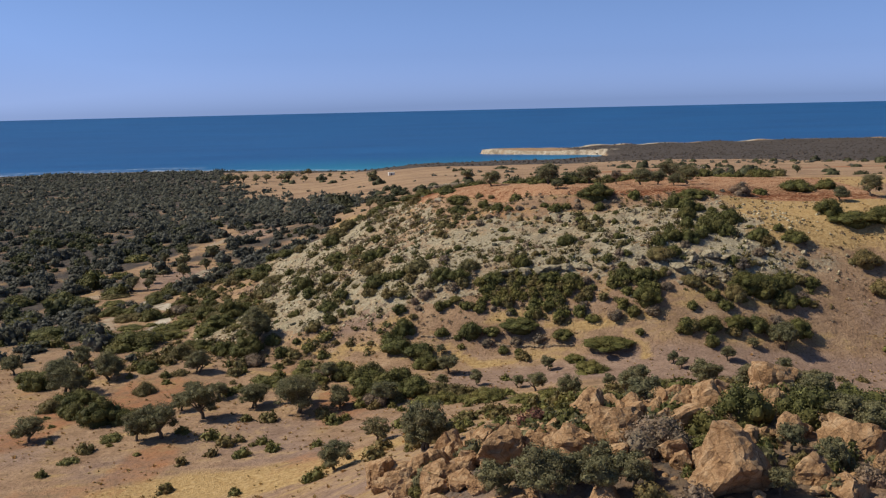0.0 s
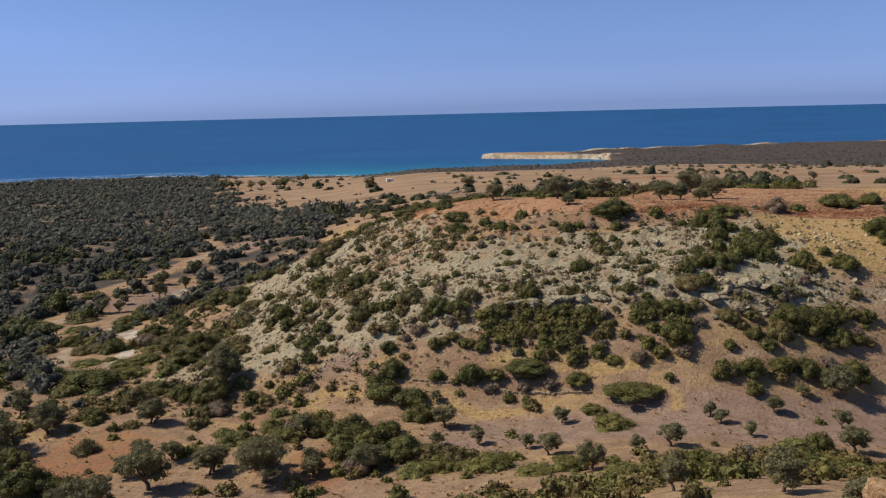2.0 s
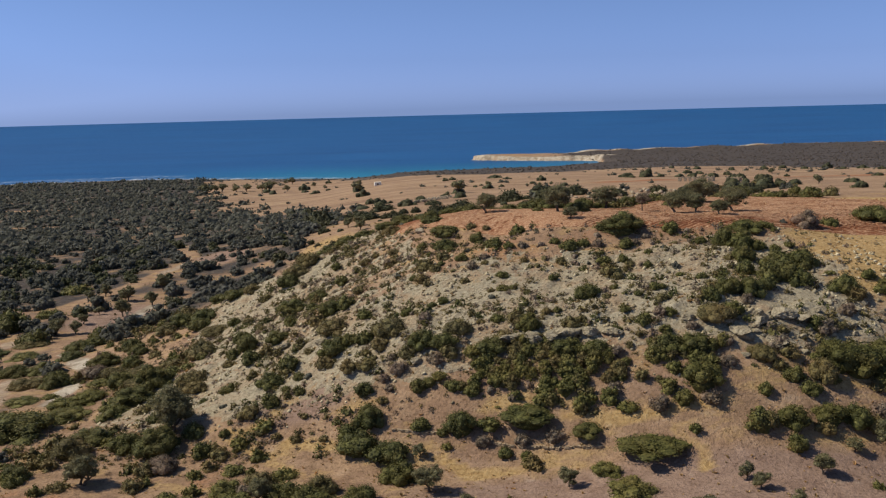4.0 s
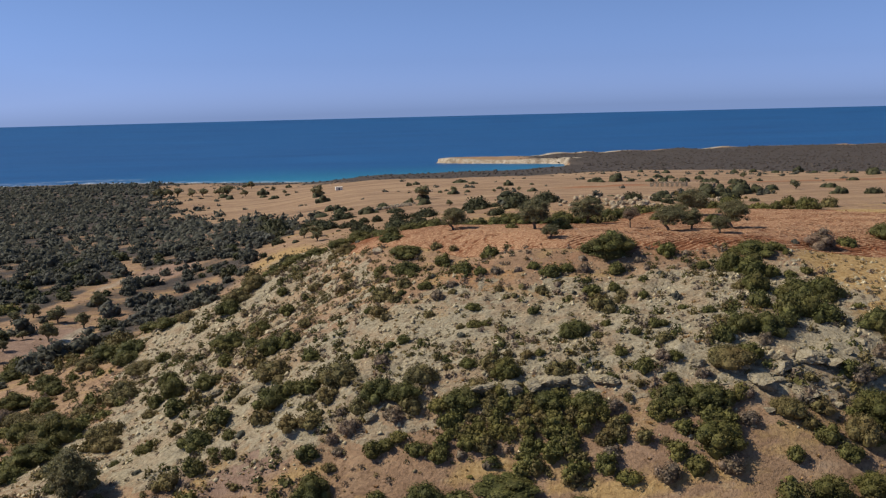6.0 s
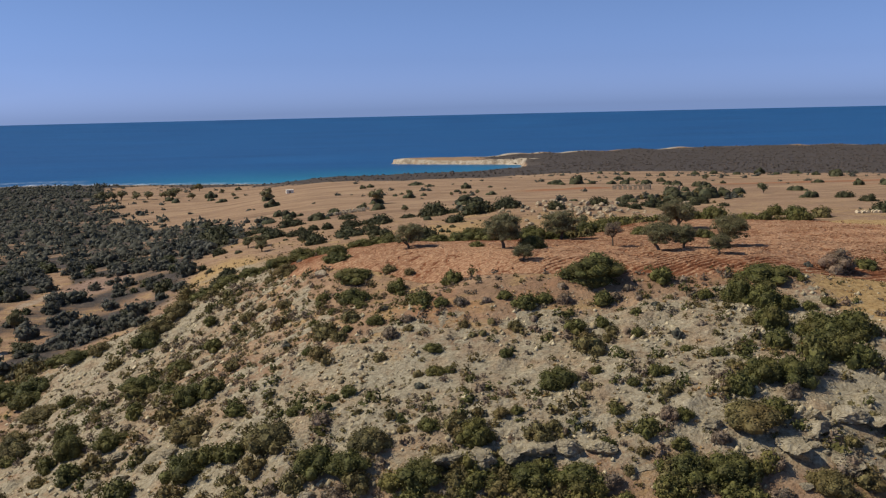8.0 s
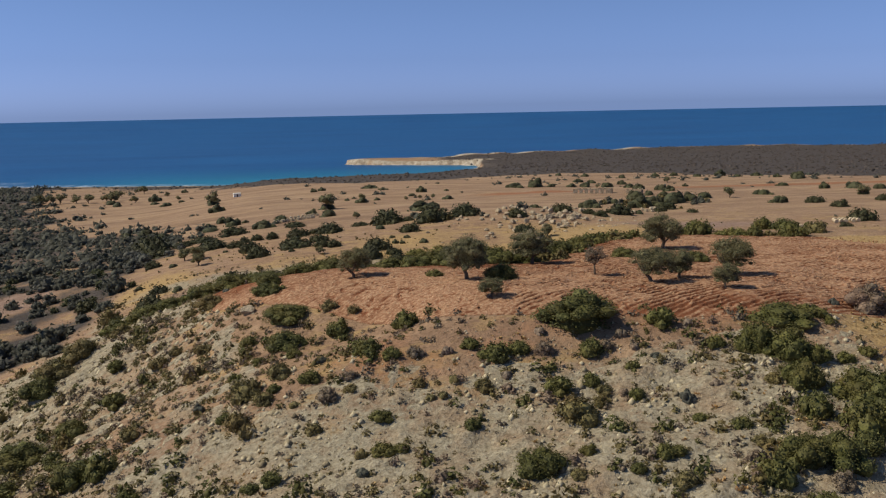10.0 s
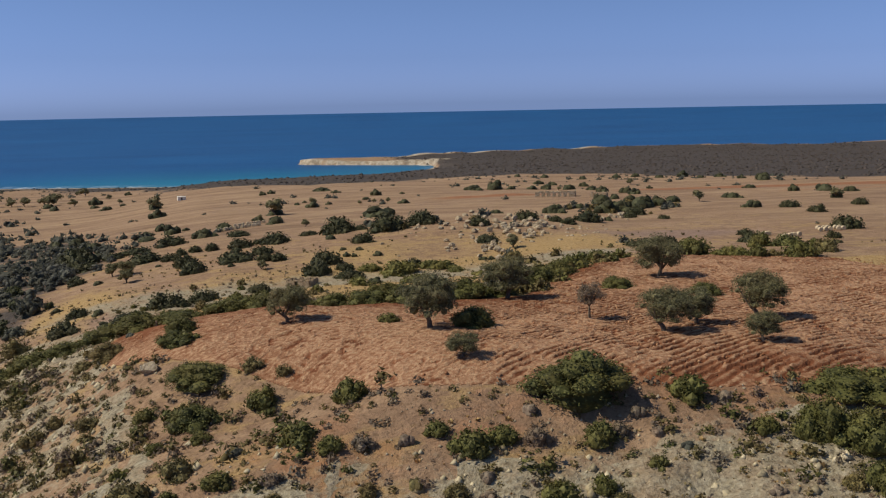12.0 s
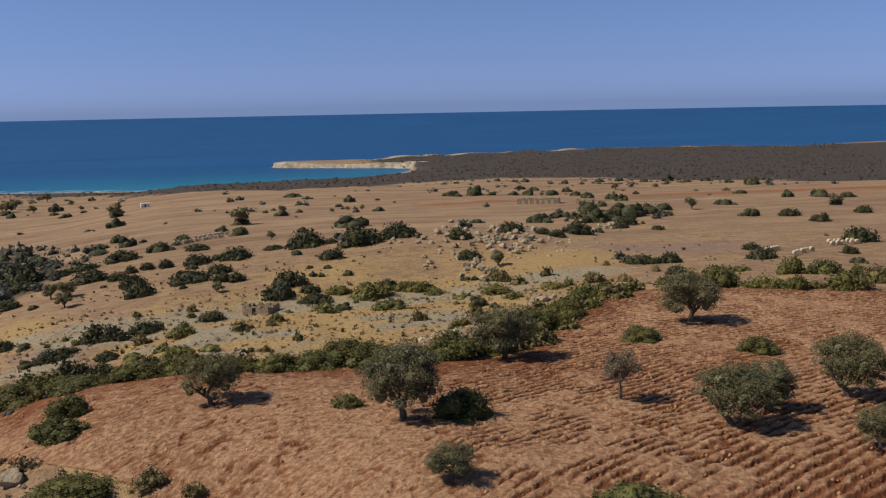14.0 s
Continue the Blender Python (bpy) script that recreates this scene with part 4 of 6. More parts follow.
KNOLL_D = (
    (77.2, 432.9, 1.5), (76.6, 430.2, 1.5), (73.1, 438.4, 2.3), (75.6, 440.0, 1.1), (77.0, 445.0, 2.1), (73.9, 438.9, 2.0),
    (75.4, 431.3, 1.2), (71.8, 433.8, 2.0), (79.5, 446.0, 1.1), (74.5, 450.3, 2.4), (73.5, 451.4, 2.3), (73.1, 449.6, 1.8),
    (73.4, 457.0, 1.8), (78.0, 449.4, 2.6), (150.1, 529.7, 2.4), (145.9, 523.4, 2.5), (146.3, 510.9, 1.6), (147.5, 520.2, 2.1),
    (154.9, 538.8, 2.7), (151.9, 534.3, 2.6), (132.8, 502.0, 2.4), (133.4, 502.1, 1.4), (64.3, 440.2, 1.4), (62.2, 443.1, 1.7),
    (63.9, 441.1, 1.4), (61.7, 438.7, 1.5), (69.3, 488.1, 1.1), (70.8, 487.4, 1.3), (72.5, 472.1, 0.9), (64.6, 490.3, 1.1),
)
KNOLL_E = (
    (98.7, 472.0, 2.5), (96.3, 457.1, 1.3), (94.7, 467.0, 1.2), (102.3, 487.1, 1.3), (97.2, 477.8, 2.3), (97.9, 461.4, 2.2),
    (93.9, 475.0, 2.1), (100.9, 487.5, 1.5), (103.4, 477.7, 2.3), (100.4, 486.3, 2.4), (99.1, 460.6, 1.4), (101.0, 477.8, 1.6),
    (90.5, 469.5, 1.6), (86.2, 478.8, 1.8), (95.4, 488.3, 3.0), (96.0, 497.9, 2.5), (87.1, 470.9, 2.8), (93.5, 482.8, 1.6),
    (87.6, 468.5, 1.6), (92.5, 489.8, 2.8), (75.1, 373.2, 0.8), (79.6, 381.9, 1.2), (77.9, 378.7, 1.4), (75.1, 382.7, 1.0),
    (74.9, 385.7, 0.7), (75.1, 379.9, 1.1), (78.7, 384.7, 0.7), (76.8, 378.1, 1.2), (82.5, 397.1, 0.9), (76.6, 382.8, 1.4),
)
KNOLL_ROCKS = KNOLL_A + KNOLL_B + KNOLL_C + KNOLL_D + KNOLL_E
LEDGES = (
    (12.0, 200.6, 5.2), (15.4, 199.6, 5.6), (18.6, 199.4, 4.6), (21.4, 199.4, 4.2), (24.3, 199.2, 4.8), (27.6, 198.5, 4.0),
    (46.8, 195.0, 4.6), (50.4, 196.8, 3.8), (53.9, 198.0, 4.6), (57.0, 198.0, 4.0), (45.2, 197.4, 3.4), (47.5, 193.9, 3.6),
    (51.6, 193.0, 4.2), (-6.7, 208.9, 3.0), (-3.0, 200.0, 2.8), (-23.6, 221.0, 3.6), (-27.5, 222.7, 3.2), (-20.3, 217.7, 3.4),
    (-9.0, 216.6, 3.0), (-26.0, 217.0, 3.4), (-30.0, 219.0, 3.0), (-17.0, 214.0, 3.0), (39.8, 198.9, 3.4), (-12.0, 212.0, 2.6),
)

# ---- ground, field and sea ----
def steps(lo, fine_lo, fine_hi, hi, fine, cap_lo, cap_hi, cap, growth):
    """Grid lines: even between fine_lo and fine_hi, wider and wider outside, at most cap wide between cap_lo and cap_hi."""
    mid = list(np.arange(fine_lo, fine_hi + fine / 2, fine))
    up, s = [mid[-1]], fine
    while up[-1] < hi:
        s = min(s * growth, cap) if up[-1] < cap_hi else s * 1.25
        up.append(up[-1] + s)
    down, s = [mid[0]], fine
    while down[-1] > lo:
        s = min(s * growth, cap) if down[-1] > cap_lo else s * 1.25
        down.append(down[-1] - s)
    return np.array(down[:0:-1] + mid + up[1:])


def sheet(name, X, Y, Z, mat, weights, smooth=True):
    """A grid of quads with point weights for its material."""
    rows, cols = X.shape
    me = bpy.data.meshes.new(name)
    me.vertices.add(rows * cols)
    me.vertices.foreach_set("co", np.stack([X, Y, Z], -1).astype(np.float32).ravel())
    a = (np.arange(rows - 1)[:, None] * cols + np.arange(cols - 1)[None]).ravel()
    quads = np.stack([a, a + 1, a + cols + 1, a + cols], -1)
    me.loops.add(quads.size)
    me.loops.foreach_set("vertex_index", quads.ravel().astype(np.int32))
    me.polygons.add(len(quads))
    me.polygons.foreach_set("loop_start", np.arange(0, quads.size, 4, dtype=np.int32))
    me.polygons.foreach_set("use_smooth", np.full(len(quads), smooth))
    for key, w in weights.items():
        me.attributes.new(key, "FLOAT", "POINT").data.foreach_set("value", np.asarray(w, np.float32).ravel())
    me.update(calc_edges=True)
    me.materials.append(mat)
    return new(name, me)


def off_line(x, y, pts):
    """Distance from a line through the points."""
    best = np.full(np.shape(x), 1e9)
    for (ax, ay), (bx, by) in zip(pts, pts[1:]):
        dx, dy = bx - ax, by - ay
        k = np.clip(((x - ax) * dx + (y - ay) * dy) / (dx * dx + dy * dy), 0, 1)
        best = np.minimum(best, np.hypot(x - ax - k * dx, y - ay - k * dy))
    return best


def spot(x, y, cx, cy, rx, ry):
    return np.clip(1.5 - np.sqrt(((x - cx) / rx) ** 2 + ((y - cy) / ry) ** 2), 0, 1)


ROAD = ((-73.8, 227.5), (-73.7, 238.6), (-76.9, 256.5), (-84.9, 270.0), (-92.0, 282.8), (-93.2, 302.5), (-94.0, 324.0), (-93.8, 336.6), (-93.0, 356.6))
STRAW_LINES = (
    ((-29.2, 196.4), (-23.6, 200.2), (-18.7, 202.6), (-13.5, 202.7), (-7.3, 201.3)),
    ((7.4, 190.3), (14.1, 190.9)),
    ((19.3, 187.1), (28.2, 184.7), (36.4, 184.4), (42.8, 184.9), (50.0, 187.7)),
    ((58.1, 186.8), (64.4, 188.8), (71.2, 191.6)),
    ((0.6, 184.1), (5.0, 180.0), (10.4, 179.9), (16.3, 180.4)),
    ((-22.7, 192.3), (-14.6, 189.1), (-9.6, 185.0)),
    ((-32.3, 196.5), (-26.3, 190.2), (-15.7, 180.5)),
    ((34.0, 181.6), (36.7, 178.1), (36.4, 175.1)),
)
ROCK_BAND = ((46.4, 194.8), (51.1, 197.7), (54.1, 194.9), (59.4, 196.3), (65.9, 200.6), (71.6, 202.6), (78.0, 201.6))
STREAM = ((-85.3, 230.4), (-90.7, 246.6), (-103.4, 278.7), (-117.7, 306.4), (-128.5, 327.4), (-122, 352), (-112, 392), (-103, 440), (-120, 500))
TRACKS = (
    ((-67, 236), (-61, 223), (-54, 210), (-47, 201), (-40, 196), (-26, 192), (-12, 183), (10, 178), (45, 172), (90, 168)),
    ((4, 191), (12, 188.6), (20, 186), (28, 183.5), (41, 183), (56, 185.5), (90, 192)),
    ((-30, 330), (-8, 356), (20, 362), (60, 350)),
    ((40, 560), (60, 600), (150, 640), (190, 520), (260, 470), (330, 480)),
    ((-140, 640), (-60, 620), (30, 560), (70, 580), (160, 700), (230, 900)),
)


def forest_mask(x, y):
    """How thickly trees stand on the western lowland."""
    edge = np.interp(y, (180, 230, 330, 400, 470, 520, 620, 720, 900, 1150, 1300), (-84, -88, -80, -56, -56, -52, -70, -150, -215, -270, -300))
    edge = edge + (vnoise(x, y, 40, 31) - 0.5) * 44
    w = ease((edge - x) / 7) * ease((y - 205 + 0.1 * (x + 100)) / 14)
    clear = spot(x, y, -91.0, 447.2, 10, 17) + spot(x, y, -101.9, 306.2, 9, 16) + spot(x, y, -101.6, 340.8, 11, 20) + spot(x, y, -94.1, 367.8, 11, 16) + spot(x, y, -41.0, 413.1, 12, 18) + np.clip(1.6 - off_line(x, y, ROAD) / 4, 0, 1) + spot(x, y, -330, 800, 30, 14) + spot(x, y, -260, 640, 22, 12)
    w = w * (1 - np.clip(clear, 0, 1)) * np.clip(off_line(x, y, STREAM) / 4 - 0.4, 0, 1)
    return w * (0.6 + 0.6 * vnoise(x, y, 28, 32))


def heath_mask(x, y):
    """Dark low scrub on the headland and along the shore."""
    edge = np.interp(x, (-400, -250, -50, 40, 120, 200, 260, 310, 345, 400, 600, 1200), (1180, 1275, 1030, 930, 950, 995, 990, 950, 890, 800, 730, 680))
    edge = edge + (vnoise(x, y, 60, 33) - 0.5) * 70 + (vnoise(x, y, 18, 34) - 0.5) * 50
    cut = np.interp(x, CAPE_X, CAPE_FAR)
    shore = np.interp(x, BAY_X, BAY_Y)
    w = ease((y - edge) / 14) * np.where(x < 252, ease((shore - 40 - y) / 8) + ease((y - 1590) / 6) * ease((x - 205) / 12), 1.0)
    return np.clip(w, 0, 1) * ease((cut - 26 - y) / 9)


def ground_weights(x, y, z):
    n1, n2, n3 = vnoise(x, y, 26, 41), vnoise(x, y, 8, 42), vnoise(x, y, 90, 43)
    far = ease((y - 470 + 0.35 * np.clip(x - 100, -160, 160)) / 22) * ease((x + 75 + 0.25 * (y - 400)) / 12)
    mauve = np.maximum(band(x, 70, 130, 1.5) * band(y - 0.1 * (x - 70), 211, 229, 1.2) * 1.2, spot(x, y, 62, 168, 46, 9)) * 0.9
    mauve = np.maximum(mauve, spot(x, y, -91.0, 447.2, 12, 20) * 0.9)
    mauve = np.maximum(mauve, spot(x, y, 130, 452, 40, 16) * 0.8)
    mauve = np.maximum(mauve, spot(x, y, -21, 200, 9, 5) * 0.9)
    mauve = np.maximum(mauve, spot(x, y, -101.6, 340.8, 12, 22) * 0.9)
    mauve = np.maximum(mauve, band(y, 163, 178, 1.6) * band(x, -4, 110, 4) * 0.95)
    mauve = np.maximum(mauve, band(y, 178, 193, 4) * band(x, -34, 110, 6) * (0.2 + 0.5 * n2))
    mauve = np.maximum(mauve, band(y, 40, 162, 6) * band(x, -130, 12, 8) * (0.2 + 0.65 * n2))
    straw = 0.36 * n1 * band(y, 100, 160, 12) + (0.35 - 0.2 * band(y, 160, 196, 5)) * n2 * (y < 420)
    for t in STRAW_LINES:
        straw = np.maximum(straw, np.clip(1.3 - off_line(x, y, t) / 1.5, 0, 1) * (0.35 + 0.7 * n2))
    straw = np.maximum(straw, band(y, 315, 432, 6) * band(x, -14, 90, 8) * (0.5 + 0.6 * n2))
    mauve = np.maximum(mauve, band(y, 330, 450, 8) * band(x, -75, -14, 8) * (0.25 + 0.6 * n1))
    straw = np.maximum(straw, band(x, 64, 130, 1.5) * band(y, 203, 233, 1.5) * (0.75 + 0.3 * n2))
    straw = np.maximum(straw, band(y, 226, 244, 4) * band(x, -8, 66, 6) * 0.45 * n2)
    straw = np.maximum(straw, np.clip(1.4 - np.abs(y - 122 - 0.28 * (x + 25) - 5 * np.sin(x / 9)) / 7, 0, 1) * band(x, -60, 0, 4) * 0.85)
    straw = np.maximum(straw, spot(x, y, 68, 442, 62, 30) * (0.35 + 0.5 * n1))
    straw = np.maximum(straw, spot(x, y, -41.0, 413.1, 13, 26) * 0.8)
    straw = np.maximum(straw, 0.85 * np.clip(field_mask(x, y - 2.4) + field_mask(x + 2.4, y), 0, 1) * band(y, 250, 330, 3))
    straw = np.maximum(straw, np.clip(1.5 - off_line(x, y, ((-27.4, 423.2), (-41.0, 413.1), (-29.5, 283.1))) / 9, 0, 1) * 0.42)
    red = band(y, 224, 290, 4) * band(x, -14, 130, 8) * (0.02 + 0.30 * n2)
    red = np.maximum(red, band(y, 226, 243, 2) * band(x, 2, 66, 4) * (0.22 + 0.40 * n2))
    red = np.maximum(red, band(y, 118, 190, 8) * band(x, -90, 10, 8) * np.clip(2.4 * vnoise(x, y, 13, 45) - 1.2, 0, 0.6))
    red = np.maximum(red, spot(x, y, 135, 690, 40, 13) * 0.8)
    red = np.maximum(red, np.clip(1.4 - np.abs(y - 700 + 0.15 * (x - 320)) / 24, 0, 1) * band(x, 215, 460, 12) * 0.75)
    red = np.maximum(red, spot(x, y, 330, 650, 60, 10) * 0.5)
    rock = rock_mask(x, y)
    rock = np.maximum(rock, np.clip(1.5 - off_line(x, y, ROCK_BAND) / 5, 0, 1) * band(y, 188, 203, 1.5) * (0.4 + 0.7 * n2))
    rock = np.maximum(rock, spot(x, y, 95, 415, 16, 9) * 0.9)
    rock = np.maximum(rock, spot(x, y, 85, 505, 44, 20) * 0.55 * n2)
    rock = rock * (1 - field_mask(x, y)) * (1 - 0.9 * ease((x - 66) / 3) * ease((y - 204) / 2) * ease((250 - y) / 3))
    rock = rock * np.where((y > 290) & (y < 400), np.clip(2.8 * vnoise(x, y * 1.5, 11, 46) - 0.9, 0, 1.0), 1.0)
    trail = np.full(np.shape(x), 1e9)
    for t in TRACKS:
        trail = np.minimum(trail, off_line(x, y, t))
    stream = np.clip(1.5 - (off_line(x, y, STREAM) + (n2 - 0.5) * 5) / 2.4, 0, 1) * ease((y - 215) / 6) * (vnoise(x, y, 22, 44) > 0.4)
    pale = np.maximum(stream * 0.5, np.clip(1.3 - trail / 1.3, 0, 1) * 0.34)
    pale = np.maximum(pale, np.clip(1.5 - (off_line(x, y, ROAD) + (n2 - 0.5) * 3) / 2.2, 0, 1) * 0.8)
    inland = np.where(x < 252, np.interp(x, BAY_X, BAY_Y) - y, 900)
    pale = np.maximum(pale, np.clip(1.3 - inland / 45, 0, 1) * (y < 1600) * 0.75)
    cut = np.interp(x, CAPE_X, CAPE_FAR) - y + (n1 - 0.5) * 40
    rim = np.minimum(np.abs(np.interp(x, CAPE_X, CAPE_NEAR) - y), cut)
    pale = np.maximum(pale, ((y > 1560) & (x < 260)) * np.clip(1.5 - rim / 22, 0.25, 1) * np.clip(1.6 - np.clip(x - 200, 0, None) / 70, 0, 1))
    pale = np.maximum(pale, np.clip(1.4 - cut / 26, 0, 1) * ((x > 50) & (x < 430) | (x > 560) & (x < 640)) * (y > 1500))
    pale = np.maximum(pale, spot(x, y, 255, 1590, 30, 32))
    pale = pale * np.where(y > 1500, np.clip(0.35 + 0.9 * vnoise(x, y, 15, 47), 0.3, 0.9), 1.0)
    # heath scrub; under the woodland the dark colour also stands for the trees' shade
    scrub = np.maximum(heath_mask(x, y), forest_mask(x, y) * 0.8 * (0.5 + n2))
    # dark growth, and the shade of crevices painted between the crag's boulders
    scrub = np.maximum(scrub, spot(x, y, 22, 74, 26, 15) * (0.35 + 0.6 * n2))
    rock = rock * (1 - 0.55 * spot(x, y, -16, 248, 16, 26))
    plain = far * (0.5 + 0.5 * n3)
    return {"plain": plain, "mauve": mauve, "straw": np.clip(straw, 0, 1), "red": red, "rock": rock, "scrub": scrub, "pale": pale}


GX = steps(-4600, -85, 112, 4600, 1.25, -560, 700, 13.0, 1.05)
GY = steps(-900, 44, 315, 2300, 1.2, -40, 1930, 9.0, 1.035)
X, Y = np.meshgrid(GX, GY)
Z = ground(X, Y)
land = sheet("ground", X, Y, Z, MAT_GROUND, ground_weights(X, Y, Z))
tagged(land, "dry tan hills and plain with grey rock", "ground", kind="structure")

FX, FY = np.meshgrid(np.arange(-12, 104, 0.26), np.arange(228, 320, 0.26))
FM = field_mask(FX, FY)
FR = furrows(FX, FY)
clods = vnoise(FX, FY, 0.7, 51) ** 2 * 0.7 + vnoise(FX, FY, 0.36, 52) * 0.7
clump = vnoise(FX, FY, 1.5, 54)
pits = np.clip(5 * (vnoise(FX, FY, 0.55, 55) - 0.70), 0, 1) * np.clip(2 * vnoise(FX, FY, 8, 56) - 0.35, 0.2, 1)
FZ = ground(FX, FY) + np.where(FM > 0.05, 0.02 + 0.26 * FM + FM * ((FR - 0.8) * 0.26 + clods * 0.17 * (0.5 + 1.0 * clump) - pits * 0.14), -0.7)
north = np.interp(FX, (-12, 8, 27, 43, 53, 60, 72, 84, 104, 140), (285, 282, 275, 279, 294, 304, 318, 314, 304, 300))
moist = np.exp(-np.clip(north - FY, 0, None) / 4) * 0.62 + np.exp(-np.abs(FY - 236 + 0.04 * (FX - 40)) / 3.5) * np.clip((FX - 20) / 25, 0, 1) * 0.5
# furrows and pits take the red earth colour, which also paints their shade
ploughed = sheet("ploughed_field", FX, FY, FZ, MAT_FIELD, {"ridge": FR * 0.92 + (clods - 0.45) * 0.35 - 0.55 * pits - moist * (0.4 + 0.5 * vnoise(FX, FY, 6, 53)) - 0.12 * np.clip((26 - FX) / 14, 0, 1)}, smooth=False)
tagged(ploughed, "red-brown ploughed field with straw-coloured stubble rows", "field", kind="structure")

# bare rock that breaks through the soil of the scarp and its flank in knobs and low steps
RX, RY = np.meshgrid(np.arange(-62, 70, 0.5), np.arange(195, 300, 0.5))
lift = 0.55 * vnoise(RX, RY * 1.3, 3.4, 81) + 0.30 * vnoise(RX, RY, 1.5, 82) + 0.22 * vnoise(RX, RY, 0.75, 83)
stair = np.floor(lift * 7) / 7 + np.clip((lift * 7) % 1 * 3 - 2, 0, 1) / 7
bare = np.clip(rock_mask(RX, RY) * 1.5 - 0.2, 0, 1) * (1 - field_mask(RX, RY))
RZ = ground(RX, RY) + np.where(bare > 0.02, 1.15 * (stair - 0.53) * bare + 0.10 * (vnoise(RX, RY, 0.9, 84) - 0.5), -0.8) - 0.5 * (1 - np.clip(bare * 3, 0, 1))
outcrop = sheet("rock_outcrop", RX, RY, RZ, MAT_GROUND, {**ground_weights(RX, RY, RZ), "rock": np.full(RX.shape, 0.95), "straw": 0 * RX, "red": 0 * RX}, smooth=False)
tagged(outcrop, "grey-green bare rock breaking through the scarp", "rock", kind="structure")

# the sea lifts a little beyond two kilometres, to meet the true horizon within the lens's reach
SR = np.concatenate([np.arange(1000, 2300, 20), np.linspace(2300, 4850, 40)])
SA = np.radians(np.linspace(-75, 75, 240))
R2, A2 = np.meshgrid(SR, SA, indexing="ij")
SX, SY = 5 + R2 * np.sin(A2), 90 + R2 * np.cos(A2)
SZ = SEA + 65 * np.clip((R2 - 2250) / 2600, 0, 1) ** 2
depth = np.interp(SX, BAY_X, BAY_Y)
off = np.clip(SY - np.where(SX < 252, depth, 1585 + (SX - 252) * 6), 0, None)
shallow = np.clip(1.15 - off / 330, 0, 1) * band(SX, -300, 260, 90) * (SY < 1790) * np.clip(1 - (SY - 1640) / 140, 0, 1)
bed = SZ - ground(SX, SY)
foam = (SX < 248) * (off > 0) * np.clip(1.2 - np.abs(off - 4) / 14, 0, 1) * np.where(SX < -150, 1.0, 0.35) + np.clip(1.0 - np.abs(off - 60) / 18, 0, 1) * 0.5 * (SX < -380)
sea = sheet("sea", SX, SY, SZ, MAT_SEA, {"shallow": 0.8 * shallow ** 1.6, "foam": np.clip(foam, 0, 1)})
tagged(sea, "deep blue sea with turquoise shallows in the bay", "sea", kind="structure")


# ---- building blocks ----
def solid(name, verts, faces, mats, smooth=False, slots=None):
    me = bpy.data.meshes.new(name)
    me.from_pydata([tuple(v) for v in verts], [], [tuple(int(i) for i in f) for f in faces])
    for m in mats:
        me.materials.append(m)
    if slots is not None:
        me.polygons.foreach_set("material_index", np.asarray(slots, np.int32))
    if smooth:
        me.polygons.foreach_set("use_smooth", np.ones(len(me.polygons), bool))
    me.update()
    return me


def ico(level):
    bm = bmesh.new()
    bmesh.ops.create_icosphere(bm, subdivisions=level, radius=1)
    v = np.array([p.co[:] for p in bm.verts])
    f = np.array([[p.index for p in q.verts] for q in bm.faces])
    bm.free()
    return v, f


ICO = {k: ico(k) for k in (1, 2, 3, 4)}


def lumps(v, size, seed):
    """3D value noise for a set of points, 0 to 1."""
    return 0.5 * (vnoise(v[:, 0] + v[:, 2] * 0.7, v[:, 1] - v[:, 2] * 0.4, size, seed) + vnoise(v[:, 2] + 9, v[:, 0] * 0.8 + v[:, 1] * 0.6, size, seed + 5))


def foliage(rng, lobes, count, leaf, core=1, size=0.74):
    """Leaf sprays over a set of lobes (centre, radius, squash) round a leafy core: vertices and faces."""
    V, F, base = [], [], 0
    area = np.array([r * r for _, r, _ in lobes])
    for c, r, s in lobes:
        v, f = ICO[core]
        k = size + 0.34 * (lumps(v + 7 * rng.random(3), 0.55, int(rng.integers(40))) - 0.5) + 0.16 * (rng.random(len(v)) - 0.5)
        w = v * np.array([r, r, r * s]) * k[:, None] + c
        V.append(w)
        F += [tuple(q + base) for q in f if w[q, 2].max() > -0.03]
        base += len(v)
    pick = rng.choice(len(lobes), count, p=area / area.sum())
    C, R, S = np.array([c for c, _, _ in lobes])[pick], np.array([r for _, r, _ in lobes])[pick], np.array([q for _, _, q in lobes])[pick]

    def unit(a):
        return a / np.linalg.norm(a, axis=1)[:, None]
    d = rng.normal(size=(count, 3))
    d[:, 2] = np.abs(d[:, 2]) - 0.25
    d = unit(d)
    p = C + d * np.stack([R, R, R * S], 1) * (0.70 + 0.42 * rng.random(count) ** 0.8)[:, None]
    p[:, 2] = np.where(p[:, 2] < 0.02, 0.02 + 0.05 * rng.random(count), p[:, 2])
    nrm = unit(d + rng.normal(size=(count, 3)) * 0.65)
    u = unit(np.cross(nrm, rng.normal(size=(count, 3))))
    w = np.cross(nrm, u)
    a, b = (leaf * (0.7 + 0.8 * rng.random(count)))[:, None], (leaf * (0.4 + 0.5 * rng.random(count)))[:, None]
    tri = np.stack([p - u * a, p - w * b * 0.6 + nrm * a * 0.2 + u * a * 0.7, p + u * a * 0.4 + w * b * 1.2], 1).reshape(-1, 3)
    V.append(tri)
    F += [(base + 3 * i, base + 3 * i + 1, base + 3 * i + 2) for i in range(count)]
    return np.concatenate(V), F


